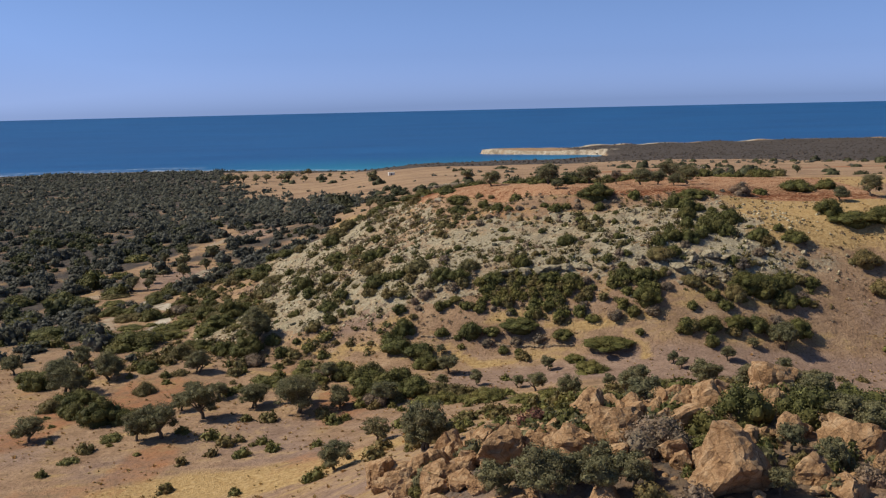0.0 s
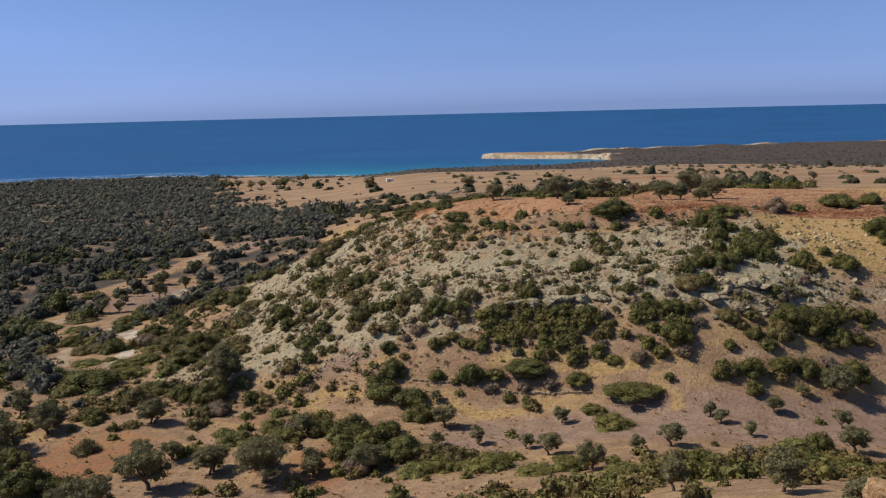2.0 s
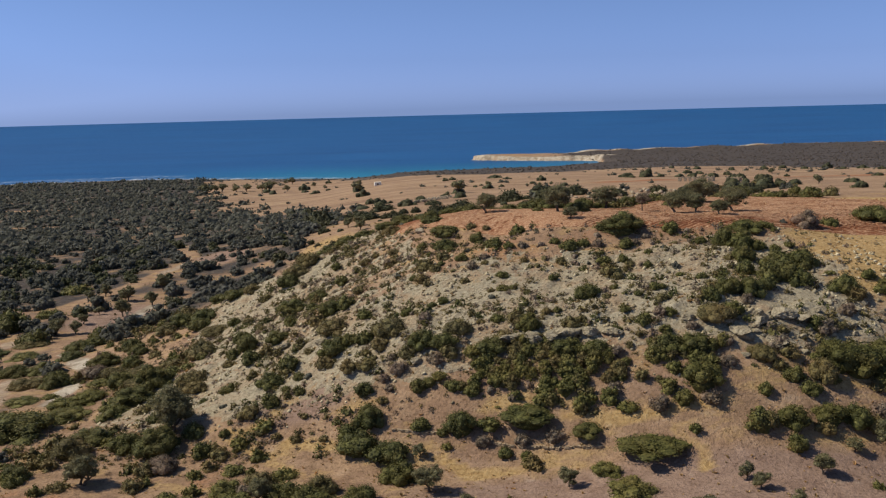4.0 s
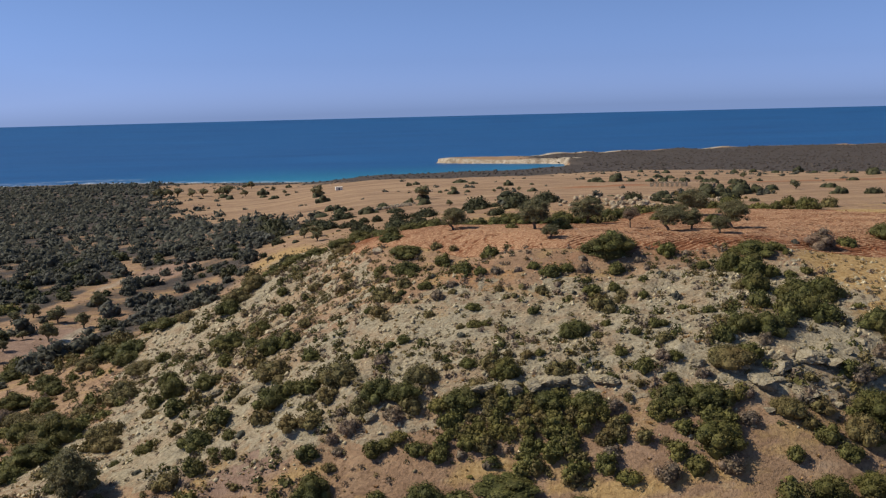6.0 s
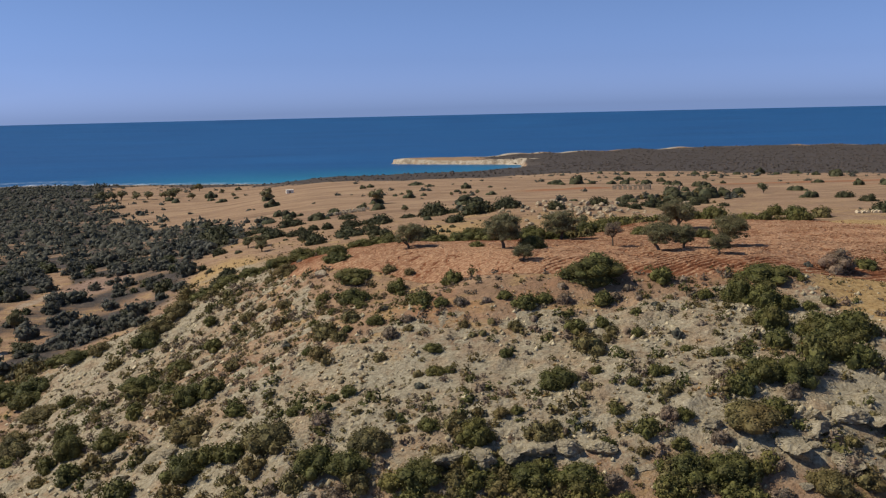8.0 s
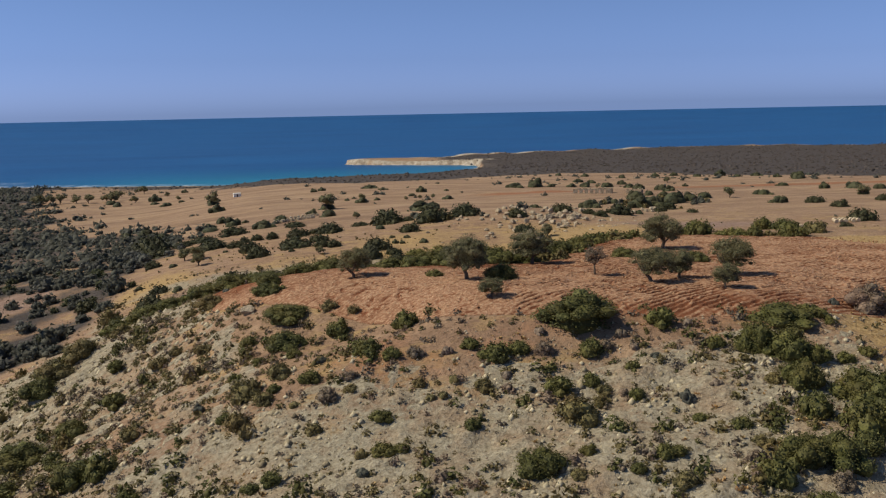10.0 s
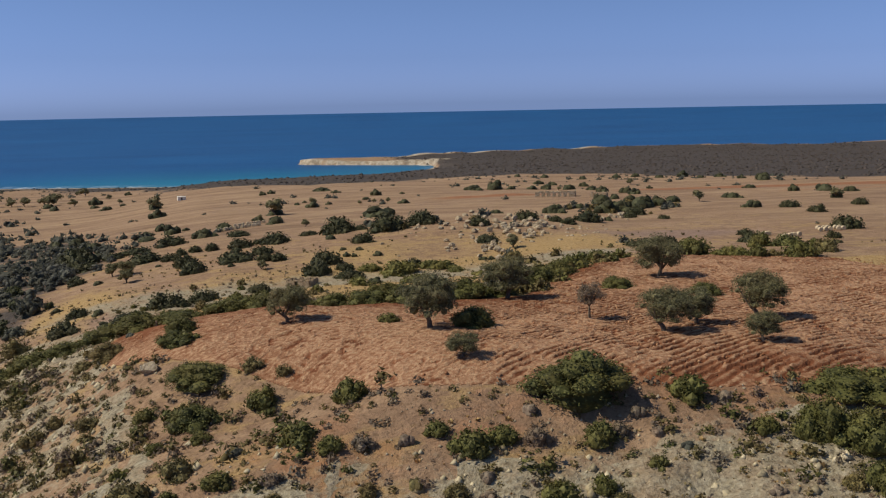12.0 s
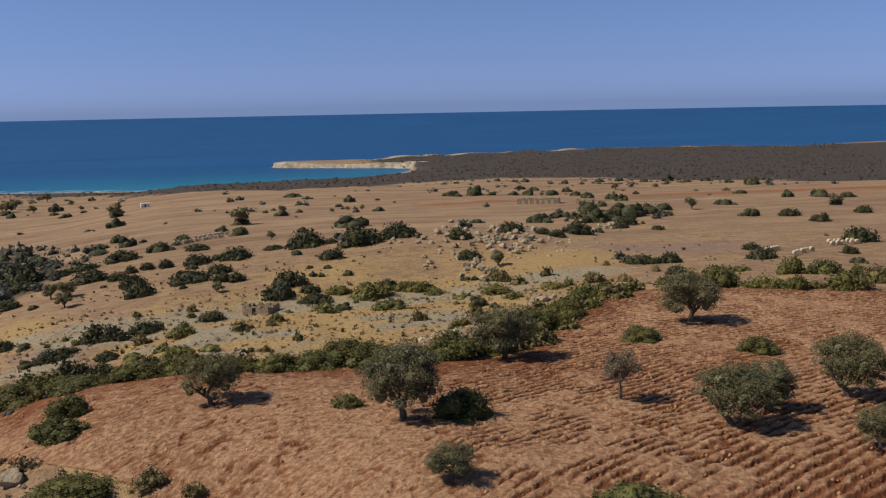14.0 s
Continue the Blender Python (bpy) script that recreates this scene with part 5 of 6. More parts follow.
def mound(rng, n, height, spread=0.34):
    """Lobes of a rounded shrub one metre across that sits flat on the ground; a large one has many heads."""
    wide = 0.38 if n < 8 else 0.33
    out = [(np.array([0, 0, 0.0]), wide, height * 0.92 / wide)]
    for i in range(n):
        a, q = i * 2.4 + 0.9 * rng.random(), spread * math.sqrt((i + 0.6) / n) * (0.85 + 0.25 * rng.random())
        r = (0.15 + 0.09 * rng.random()) * (1.0 if n < 8 else 0.85 if n < 13 else 0.68)
        top = height * (1 - 1.05 * (q / 0.5) ** 2) * (0.82 + 0.36 * rng.random())
        mid = max(0.0, top - r * 1.1)
        out.append((np.array([q * math.cos(a), q * math.sin(a), mid]), r, min(1.2, max(0.5, (top - mid) / r))))
    return out


def crown(rng, n):
    """Lobes of an olive crown one metre across, low to the ground."""
    out = [(np.array([0, 0, 0.44]), 0.30, 0.95)]
    for i in range(n):
        a, q = rng.random() * 2 * math.pi, 0.35 * math.sqrt(rng.random())
        out.append((np.array([q * math.cos(a), q * math.sin(a), 0.22 + 0.56 * rng.random() * (1 - q)]), (0.13 + 0.10 * rng.random()) * (1 if n < 12 else 0.66), 0.85))
    return out


def tube(path, radii, sides=7):
    V, F = [], []
    for k, (p, r) in enumerate(zip(path, radii)):
        q = Vector(path[min(k + 1, len(path) - 1)]) - Vector(path[max(k - 1, 0)])
        t = q.to_track_quat("Z", "Y").to_matrix()
        for j in range(sides):
            a = 2 * math.pi * j / sides
            V.append(np.array(Vector(p) + t @ Vector((r * math.cos(a), r * math.sin(a), 0))))
        if k:
            b = (k - 1) * sides
            F += [(b + j, b + (j + 1) % sides, b + sides + (j + 1) % sides, b + sides + j) for j in range(sides)]
    F.append(tuple(range(len(V) - sides, len(V))))
    return np.array(V), F


def olive_trunk(rng):
    """A leaning, forked trunk of a tree one metre across."""
    V, F, base = [], [], 0
    lean = rng.normal(size=2) * 0.05
    fork = np.array([lean[0], lean[1], 0.18])
    stems = [([(0, 0, -0.06), (lean[0] * 0.4 + 0.015, lean[1] * 0.4, 0.1), fork, fork + (0, 0, 0.1)], (0.048, 0.034, 0.030, 0.022))]
    for i in range(4):
        a = i * 1.57 + rng.random()
        tip = fork + np.array([math.cos(a) * 0.24, math.sin(a) * 0.24, 0.20 + 0.18 * rng.random()])
        stems.append(([fork - (0, 0, 0.03), fork * 0.5 + tip * 0.5 + (0, 0, -0.03), tip], (0.022, 0.016, 0.007)))
    for path, radii in stems:
        v, f = tube(path, radii, 6)
        V.append(v)
        F += [tuple(i + base for i in q) for q in f]
        base += len(v)
    return np.concatenate(V), F


def slim_trunk(rng):
    """One straight stem that fans out into thin limbs, for a crown one metre across."""
    V, F, base = [], [], 0
    stems = [([(0, 0, -0.06), (0.01, 0, 0.16), (0.0, 0.01, 0.36)], (0.036, 0.028, 0.024))]
    for i in range(7):
        a = i * 0.9 + rng.random() * 0.4
        tip = np.array([math.cos(a) * 0.28, math.sin(a) * 0.28, 0.72 + 0.2 * rng.random()])
        stems.append(([(0, 0.01, 0.32), tuple(tip * 0.5 + np.array([0, 0, 0.14])), tuple(tip)], (0.018, 0.012, 0.005)))
    for path, radii in stems:
        v, f = tube(path, radii, 6)
        V.append(v)
        F += [tuple(i + base for i in q) for q in f]
        base += len(v)
    return np.concatenate(V), F


def bush_meshes(name, mat, height, sizes, n=4, far=None):
    """For each level of detail some shapes of a shrub one metre across."""
    out = []
    for level, (lobes, count, leaf) in enumerate(sizes):
        row = []
        for k in range(n):
            rng = np.random.default_rng(900 + 31 * k + 7 * level + len(name))
            v, f = foliage(rng, mound(rng, lobes, height * (0.85 + 0.3 * rng.random())), count, leaf, (2, 1, 2, 2)[level], (0.92, 0.8, 0.74, 0.74)[level])
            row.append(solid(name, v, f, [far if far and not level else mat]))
        out.append(row)
    return out


DETAIL = ((4, 130, 0.042), (7, 620, 0.042), (12, 2600, 0.0215), (20, 5200, 0.0161))
BUSH = bush_meshes("bush", LEAF_DARK, 0.50, DETAIL, 5, LEAF_FAR_HAZED)
BROWN_BUSH = bush_meshes("shrub", LEAF_BROWN, 0.43, DETAIL)
FRESH_BUSH = bush_meshes("green_shrub", LEAF_FRESH, 0.43, DETAIL, 3)
GREY_BUSH = bush_meshes("dry_shrub", LEAF_GREY, 0.55, DETAIL, 2)
RED_BUSH = bush_meshes("red_shrub", LEAF_RED, 0.6, DETAIL, 1)
OLIVE = []
for level, (lobes, count, leaf) in enumerate(((6, 200, 0.075), (20, 2400, 0.0225), (34, 5200, 0.0165), (44, 11500, 0.012))):
    row = []
    for k in range(4):
        rng = np.random.default_rng(50 + k * 13 + level)
        v, f = foliage(rng, crown(rng, lobes), count, leaf, 1, (0.74, 0.7, 0.62, 0.5)[level])
        row.append((solid("crown", v, f, [LEAF_OLIVE]), solid("trunk", *olive_trunk(rng), [BARK], True)))
    OLIVE.append(row)
BARE_TREE = []
for k in range(4):
    rng = np.random.default_rng(880 + k)
    v, f = foliage(rng, [(c * np.array([0.85, 0.85, 1]) + np.array([0, 0, 0.16]), r * 0.85, s) for c, r, s in crown(rng, 26)], 6000, 0.0125, 1, 0.45)
    BARE_TREE.append((solid("crown", v, f, [LEAF_GREY]), solid("trunk", *slim_trunk(rng), [BARK], True)))


def stand(x, y, w, spin, sink=0.03, tall=1.0):
    z = float(ground(x, y)) + 0.24 * float(field_mask(x, y))
    return Matrix.LocRotScale((x, y, z - sink * w), Euler((0, 0, spin)), (w, w, w * tall))


def level_of(x, y, w):
    """Detail by size and by how far up the valley a plant stands."""
    if y > 340:
        return 1 if w > 4 and y < 540 else 0
    return 3 if w > 7 and y < 300 else 2 if w > 4.2 and y < 300 else 1 if w > 1.6 else 0


def plant(kind, meshes, spots, label, category, group, tall=1.0):
    rng = np.random.default_rng(len(spots) + 3)
    for x, y, w in spots:
        lv = level_of(x, y, w)
        pool = (FAR_BUSH if meshes is BUSH and y > 340 else meshes)[lv]
        me = pool[rng.integers(len(pool))]
        ob = new(kind)
        new("foliage", me).parent = ob
        if lv:
            new("stem", STEMS).parent = ob
        ob.matrix_world = stand(x, y, w * (1.3 if y > 300 else 1.12 if w < 4.2 else 1.22), rng.random() * 6.28, 0.04, tall * (0.8 + 0.35 * rng.random()) * ((1.0 if y > 300 or w < 4 else 0.8 if w < 7 else 0.55) if y > 240 else 1.0 if w < 5 else 0.84 if w < 8 else 0.5))
        size = "large " if w > 6 else "small " if w < 2.2 else ""
        tagged(ob, size + label, category, group)


def olive_tree(x, y, w, rng, label, kinds=OLIVE, name="olive_tree"):
    lv = level_of(x, y, w)
    if 230 < y < 296 and x > 0:
        lv = 3
    cr, tr = kinds[min(lv, len(kinds) - 1)][rng.integers(4)]
    tree = new(name)
    tree.matrix_world = stand(x, y, w * (1.4 if 230 < y < 296 and x > 0 else 1.2), rng.random() * 6.28, 0.0, 0.85 + 0.2 * rng.random())
    for name, me in (("trunk", tr), ("crown", cr)):
        new(name, me).parent = tree
    return tagged(tree, label, "tree", "olive trees")


def stem_mesh():
    """A handful of thin stems rising from one root."""
    V, F, base = [], [], 0
    for i in range(5):
        a = i * 1.257
        v, f = tube([(0.02 * math.cos(a), 0.02 * math.sin(a), -0.05), (0.10 * math.cos(a), 0.10 * math.sin(a), 0.10), (0.24 * math.cos(a + 0.3), 0.24 * math.sin(a + 0.3), 0.22)], (0.018, 0.013, 0.006), 5)
        V.append(v)
        F += [tuple(k + base for k in q) for q in f]
        base += len(v)
    return solid("stem", np.concatenate(V), F, [BARK], True)


STEMS = stem_mesh()
FAR_BUSH = bush_meshes("bush", LEAF_DUSK, 0.42, DETAIL[:2], 5)
plant("bush", BUSH, [q for q in BUSHES if q[1] < 340], "dark green lentisk bush on dry ground", "bush", "evergreen bushes")
plant("rounded_bush", BUSH, [q for q in BUSHES if q[1] >= 340], "dark rounded bush on the open tan plain", "rounded bush", "bushes of the plain")
plant("tall_bush", BUSH, TALL_BUSHES, "tall dark green bush in a dense clump", "bush", "clump of tall bushes", 1.2)
plant("hedge_bush", BUSH, [(x, y, w * 1.25) for x, y, w in HEDGE], "dark green bush in the hedge along the ploughed field", "bush", "field hedge", 0.8)
plant("spreading_bush", BUSH, LOW_BUSHES, "low spreading dark green bush on dry ground", "bush", "evergreen bushes", 0.6)
plant("shrub", FRESH_BUSH, FRESH_SHRUBS, "low yellow-green shrub in dry grass", "shrub", "yellow-green shrubs", 0.7)
plant("shrub", BROWN_BUSH, BROWN, "olive-brown dry shrub among rocks and grass", "shrub", "dry shrubs")
plant("dry_shrub", GREY_BUSH, GREY, "leafless grey twiggy shrub on dry ground", "shrub", "leafless shrubs")
plant("red_shrub", RED_BUSH, RED, "reddish-brown leafy shrub between boulders", "shrub", "reddish shrubs")
rng = np.random.default_rng(8)
for x, y, w in OLIVES:
    olive_tree(x, y, max(w, 2.2), rng, ("large " if w > 6 else "") + "grey-green olive tree with a short forked trunk")

for x, y, w in BARE:
    olive_tree(x, y, w * 1.4, rng, "small grey half-bare tree in the ploughed field", [BARE_TREE], "bare_tree")

# a grove on the low point beyond the wood
for k in range(9):
    a = rng.random() * 6.28
    olive_tree(-192 + 26 * rng.normal(), 1000 + 9 * rng.normal(), 8 + 4 * rng.random(), rng, "dark tree of a grove near the shore")


# ---- what nobody could count ----
def scatter(seed, count, box, density):
    """Random places in a box (x0, x1, y0, y1), thinned by a density of 0 to 1."""
    r = np.random.default_rng(seed)
    x, y = r.uniform(box[0], box[1], count), r.uniform(box[2], box[3], count)
    keep = r.random(count) < density(x, y)
    return x[keep], y[keep], r


def merged(name, templates, mat, x, y, width, tall, r, label, category, sink=0.05):
    """One mesh of many turned and scaled copies of the templates."""
    z = ground(x, y)
    V, L, S, base = [], [], [], 0
    pick, spin = r.integers(len(templates), size=len(x)), r.random(len(x)) * 6.28
    for i in range(len(x)):
        v, sizes, loop = templates[pick[i]]
        c, s, w = math.cos(spin[i]), math.sin(spin[i]), width[i]
        V.append(np.stack([(v[:, 0] * c - v[:, 1] * s) * w + x[i], (v[:, 0] * s + v[:, 1] * c) * w + y[i], v[:, 2] * w * tall[i] + z[i] - sink * w], -1))
        L.append(loop + base)
        S.append(sizes)
        base += len(v)
    V, L, S = np.concatenate(V), np.concatenate(L), np.concatenate(S)
    me = bpy.data.meshes.new(name)
    me.vertices.add(len(V))
    me.vertices.foreach_set("co", V.astype(np.float32).ravel())
    me.loops.add(len(L))
    me.loops.foreach_set("vertex_index", L.astype(np.int32))
    me.polygons.add(len(S))
    me.polygons.foreach_set("loop_start", np.concatenate([[0], np.cumsum(S)[:-1]]).astype(np.int32))
    me.update(calc_edges=True)
    me.validate()
    me.materials.append(mat)
    return tagged(new(name, me), label, category, kind="stuff")


def template(v, f):
    return np.asarray(v, float), np.array([len(q) for q in f]), np.concatenate([np.array(q) for q in f])


def leaf_templates(seed, n, lobes, count, leaf, height, size=0.74):
    out = []
    for k in range(n):
        r = np.random.default_rng(seed + k)
        out.append(template(*foliage(r, mound(r, lobes, height), count, leaf, 1, size)))
    return out


def near_listed(x, y, room):
    """False where one of the single plants already stands."""
    free = np.ones(len(x), bool)
    for bx, by, bw in BUSHES + TALL_BUSHES + HEDGE + LOW_BUSHES + FRESH_SHRUBS + OLIVES + BROWN:
        free &= np.hypot(x - bx, y - by) > bw * room
    return free


# woodland in the west
x, y, r = scatter(1, 27000, (-560, -40, 185, 1330), lambda x, y: forest_mask(x, y) * np.clip(1.15 - (y - 300) / 1500, 0.3, 1) * 0.62 * (np.abs(x) < 0.62 * y + 30))
ok = near_listed(x, y, 0.55)
x, y = x[ok], y[ok]
w = 3.6 + 6.4 * r.random(len(x)) ** 2
near = y < 520
WOOD_NEAR, WOOD_FAR = leaf_templates(300, 8, 6, 84, 0.086, 0.60), leaf_templates(320, 8, 1, 12, 0.172, 0.60)
sort = vnoise(x, y, 16, 35) + 0.5 * r.random(len(x))
for name, mat, lo, hi, label in (("woodland", LEAF_FAR_HAZED, 0.58, 0.98, "dense dark green evergreen scrub woodland on low ground"), ("grey_woodland", LEAF_HAZE, 0, 0.58, "grey-green trees mixed into the evergreen woodland"), ("green_woodland", LEAF_WOOD, 0.98, 9, "fresher green trees mixed into the evergreen woodland")):
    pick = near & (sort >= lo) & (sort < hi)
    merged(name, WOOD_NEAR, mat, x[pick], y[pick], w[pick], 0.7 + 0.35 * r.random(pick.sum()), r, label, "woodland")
merged("distant_woodland", WOOD_FAR, LEAF_FAR_HAZED, x[~near], y[~near], w[~near] * 1.15, 0.65 + 0.3 * r.random((~near).sum()), r, "dark green woodland reaching to the shore", "woodland")
# heath on the headland
x, y, r = scatter(2, 24000, (-300, 1150, 680, 1900), lambda x, y: heath_mask(x, y) * 0.55 * (x < 0.6 * y + 40))
merged("heath", leaf_templates(340, 6, 0, 8, 0.18, 0.6, 0.9), LEAF_SCRUB, x, y, 2.2 + 3.8 * r.random(len(x)) ** 1.5, 0.35 + 0.35 * r.random(len(x)), r, "dark brown-green heath covering the flat headland", "heath")
# low shrubs of the scarp and the valley
def shrub_density(x, y):
    scarp = band(y, 188, 240, 4) * band(x, -70, 95, 8)
    flank = band(x + 0.25 * (y - 230), -62, 6, 5) * band(y, 195, 330, 8)
    below = band(y, 216, 240, 2) * band(x, -20, 110, 6) * 0.5
    return np.clip(np.maximum(np.maximum(scarp, flank) * 0.8, below) + 0.5 * spot(x, y, -14, 250, 18, 26), 0, 1) * np.clip(2.8 * vnoise(x, y, 8, 61) - 1.1, 0, 1) * (1 - field_mask(x, y)) * (1 - 0.95 * ease((x - 64) / 2) * ease((y - 204) / 2))


x, y, r = scatter(3, 15500, (-90, 100, 185, 335), shrub_density)
ok = near_listed(x, y, 0.42)
x, y = x[ok], y[ok]
w = 0.55 + 1.7 * r.random(len(x)) ** 2.0
TUFT = leaf_templates(360, 8, 1, 46, 0.125, 0.6, 0.5)
third = len(x) // 3
merged("grey_dwarf_shrubs", TUFT, LEAF_GREY, x[:third], y[:third], w[:third], 0.7 + 0.5 * r.random(third), r, "grey twiggy dwarf shrubs dotted over the rocky slope", "shrubs")
merged("brown_dwarf_shrubs", TUFT, LEAF_BROWN, x[third:2 * third], y[third:2 * third], w[third:2 * third] * 1.2, 0.7 + 0.5 * r.random(third), r, "brownish dwarf shrubs dotted over the rocky slope", "shrubs")
merged("green_dwarf_shrubs", TUFT, LEAF_DARK, x[2 * third:], y[2 * third:], w[2 * third:] * 1.2, 0.7 + 0.5 * r.random(len(x) - 2 * third), r, "small dark green shrubs dotted over the rocky slope", "shrubs")
# shrubs on the brow west of the field
x, y, r = scatter(36, 2600, (-40, 10, 226, 296), lambda x, y: spot(x, y, -13, 258, 15, 26) * np.clip(0.25 + 1.2 * vnoise(x, y, 5, 77), 0, 1) * (field_mask(x, y) < 0.1))
ok = near_listed(x, y, 0.42)
x, y = x[ok], y[ok]
half = len(x) // 2
merged("grey_brow_shrubs", TUFT, LEAF_GREY, x[:half], y[:half], 0.5 + 1.2 * r.random(half) ** 1.5, 0.7 + 0.5 * r.random(half), r, "grey twiggy shrubs crowding the stony brow", "shrubs")
merged("brown_brow_shrubs", TUFT, LEAF_BROWN, x[half:], y[half:], 0.5 + 1.4 * r.random(len(x) - half) ** 1.5, 0.7 + 0.5 * r.random(len(x) - half), r, "olive-brown shrubs crowding the stony brow", "shrubs")
# knee-high cushions on the stony slope
def cushions(x, y):
    a = band(y, 192, 246, 4) * band(x, -64, 90, 6) + band(x + 0.25 * (y - 230), -60, 6, 5) * band(y, 195, 330, 8) + 0.6 * band(y, 318, 430, 8) * band(x, -60, 90, 8) + spot(x, y, -14, 250, 18, 26) + 0.6 * band(y, 214, 238, 2) * band(x, 0, 66, 4)
    return np.clip(a, 0, 1) * np.clip(0.15 + 1.1 * vnoise(x, y, 5, 74), 0, 1) * (field_mask(x, y) < 0.1)


x, y, r = scatter(33, 18000, (-75, 100, 190, 430), cushions)
half, CUSHION = len(x) // 2, leaf_templates(365, 6, 0, 26, 0.17, 0.6, 0.42)
merged("grey_cushions", CUSHION, LEAF_GREY, x[:half], y[:half], 0.35 + 0.95 * r.random(half) ** 2, 0.7 + 0.4 * r.random(half), r, "low grey thorn cushions on the stony slope", "cushions")
merged("brown_cushions", CUSHION, LEAF_BROWN, x[half:], y[half:], 0.35 + 0.9 * r.random(len(x) - half) ** 2, 0.7 + 0.4 * r.random(len(x) - half), r, "low olive-brown thorn cushions on the stony slope", "cushions")
# thicket of the western flank and the valley floor
def hedges(x, y):
    n = np.clip(2.0 * vnoise(x, y, 11, 66) - 0.45, 0, 1)
    a = band(y, 146, 168, 4) * band(x, -38, 2, 4) * 0.75
    b = band(y - 0.1 * x, 114, 140, 4) * band(x, -14, 98, 5) * 1.1 + band(y, 104, 186, 5) * band(x, -110, 98, 5) * 0.06
    c = band(y, 186, 222, 6) * band(x, -110, -52, 5) * 0.6
    d = band(y, 345, 415, 10) * band(x, -45, 75, 10) * 0.10
    f = np.clip(1.8 - off_line(x, y, ((-24, 300), (-10, 291), (10, 288), (27, 281), (43, 286), (55, 303), (72, 323), (86, 319))) / 2.6, 0, 1) * 0.9
    return np.maximum(np.maximum(np.maximum(a, b), np.maximum(c, d)) * n, f * np.clip(n * 1.6 + 0.12, 0, 1))


x, y, r = scatter(4, 9500, (-112, 100, 95, 415), lambda x, y: np.maximum(hedges(x, y), np.maximum(band(x + 0.25 * (y - 230), -66, -22, 5) * band(y, 195, 345, 8) * 0.45 * np.clip(2.8 * vnoise(x, y, 12, 62) - 1.0, 0, 1), 0.28 * band(y, 112, 190, 8) * band(x, -112, -18, 6) * np.clip(2.6 * vnoise(x, y, 14, 63) - 1.1, 0, 1))))
ok = near_listed(x, y, 0.5) & (off_line(x, y, STREAM) > 4)
x, y = x[ok], y[ok]
half = len(x) // 2
THICK = leaf_templates(380, 6, 5, 120, 0.088, 0.46)
merged("brown_thicket", THICK, LEAF_BROWN, x[:half], y[:half], 1.5 + 3.0 * r.random(half) ** 1.5, 0.8 + 0.45 * r.random(half), r, "olive-brown thicket on the rocky western flank", "thicket")
merged("green_thicket", THICK, LEAF_FRESH, x[half:], y[half:], 1.5 + 3.0 * r.random(len(x) - half) ** 1.5, 0.8 + 0.45 * r.random(len(x) - half), r, "dark green thicket on the rocky western flank", "thicket")
# scrub along the foot of the scarp
def foot_growth(x, y):
    low, high = np.interp(x, (4, 9, 14, 26, 31, 42), (194, 192.5, 190, 186.5, 187.5, 188.5)), np.interp(x, (4, 8, 13, 21, 29, 44), (198, 199.5, 199, 198, 195.5, 193))
    return ease((y - low) / 0.7) * ease((high - y) / 0.7) * band(x, 5, 44, 1.0) * np.clip(2.4 * vnoise(x, y, 4, 76) - 0.25, 0, 1)


x, y, r = scatter(35, 620, (2, 48, 186, 208), foot_growth)
cut = len(x) * 2 // 3
FOOT = leaf_templates(395, 6, 7, 420, 0.050, 0.62)
merged("green_scrub", FOOT, LEAF_FRESH, x[:cut], y[:cut], 1.6 + 2.0 * r.random(cut), 0.8 + 0.4 * r.random(cut), r, "dense green scrub along the foot of the scarp", "scrub")
merged("brown_scrub", FOOT, LEAF_BROWN, x[cut:], y[cut:], 1.5 + 1.8 * r.random(len(x) - cut), 0.8 + 0.4 * r.random(len(x) - cut), r, "olive-brown scrub along the foot of the scarp", "scrub")
# thicket behind the knoll
x, y, r = scatter(24, 2600, (40, 230, 395, 620), lambda x, y: (np.clip(1.3 - np.hypot((x - 168) / 28, (y - 568) / 26), 0, 1) + np.clip(1.2 - np.hypot((x - 72) / 18, (y - 492) / 12), 0, 1) * 0.7 + band(y - 0.35 * x, 382, 392, 2) * band(x, 30, 115, 6) * 0.8) * np.clip(2.2 * vnoise(x, y, 9, 73) - 0.55, 0, 1) * 0.6)
half = len(x) // 2
KNOLL_LEAVES = leaf_templates(390, 6, 2, 40, 0.16, 0.6)
merged("knoll_thicket", KNOLL_LEAVES, LEAF_BROWN, x[:half], y[:half], 2.2 + 3.4 * r.random(half), 0.8 + 0.4 * r.random(half), r, "grey-brown thicket along the stony knoll", "thicket")
merged("knoll_scrub", KNOLL_LEAVES, LEAF_FAR_HAZED, x[half:], y[half:], 2.5 + 4.0 * r.random(len(x) - half), 0.8 + 0.4 * r.random(len(x) - half), r, "dark green scrub along the stony knoll", "scrub")
# grey-green growth between the boulders of the crag
x, y, r = scatter(14, 1500, (-14, 48, 52, 100), lambda x, y: np.clip(1.5 * vnoise(x, y, 7, 65) - 0.3, 0, 1) * np.clip(1.5 - np.hypot((x - 26) / 26, (y - 75) / 20), 0, 1) * 0.7)
cut = len(x) // 2
merged("crag_undergrowth", THICK, LEAF_OLIVE, x[:cut], y[:cut], 1.0 + 2.2 * r.random(cut), 0.9 + 0.5 * r.random(cut), r, "grey-green undergrowth between the boulders of the crag", "undergrowth")
merged("crag_thicket", THICK, LEAF_DARK, x[cut:], y[cut:], 1.0 + 2.0 * r.random(len(x) - cut), 0.9 + 0.5 * r.random(len(x) - cut), r, "dark green thicket between the boulders of the crag", "thicket")
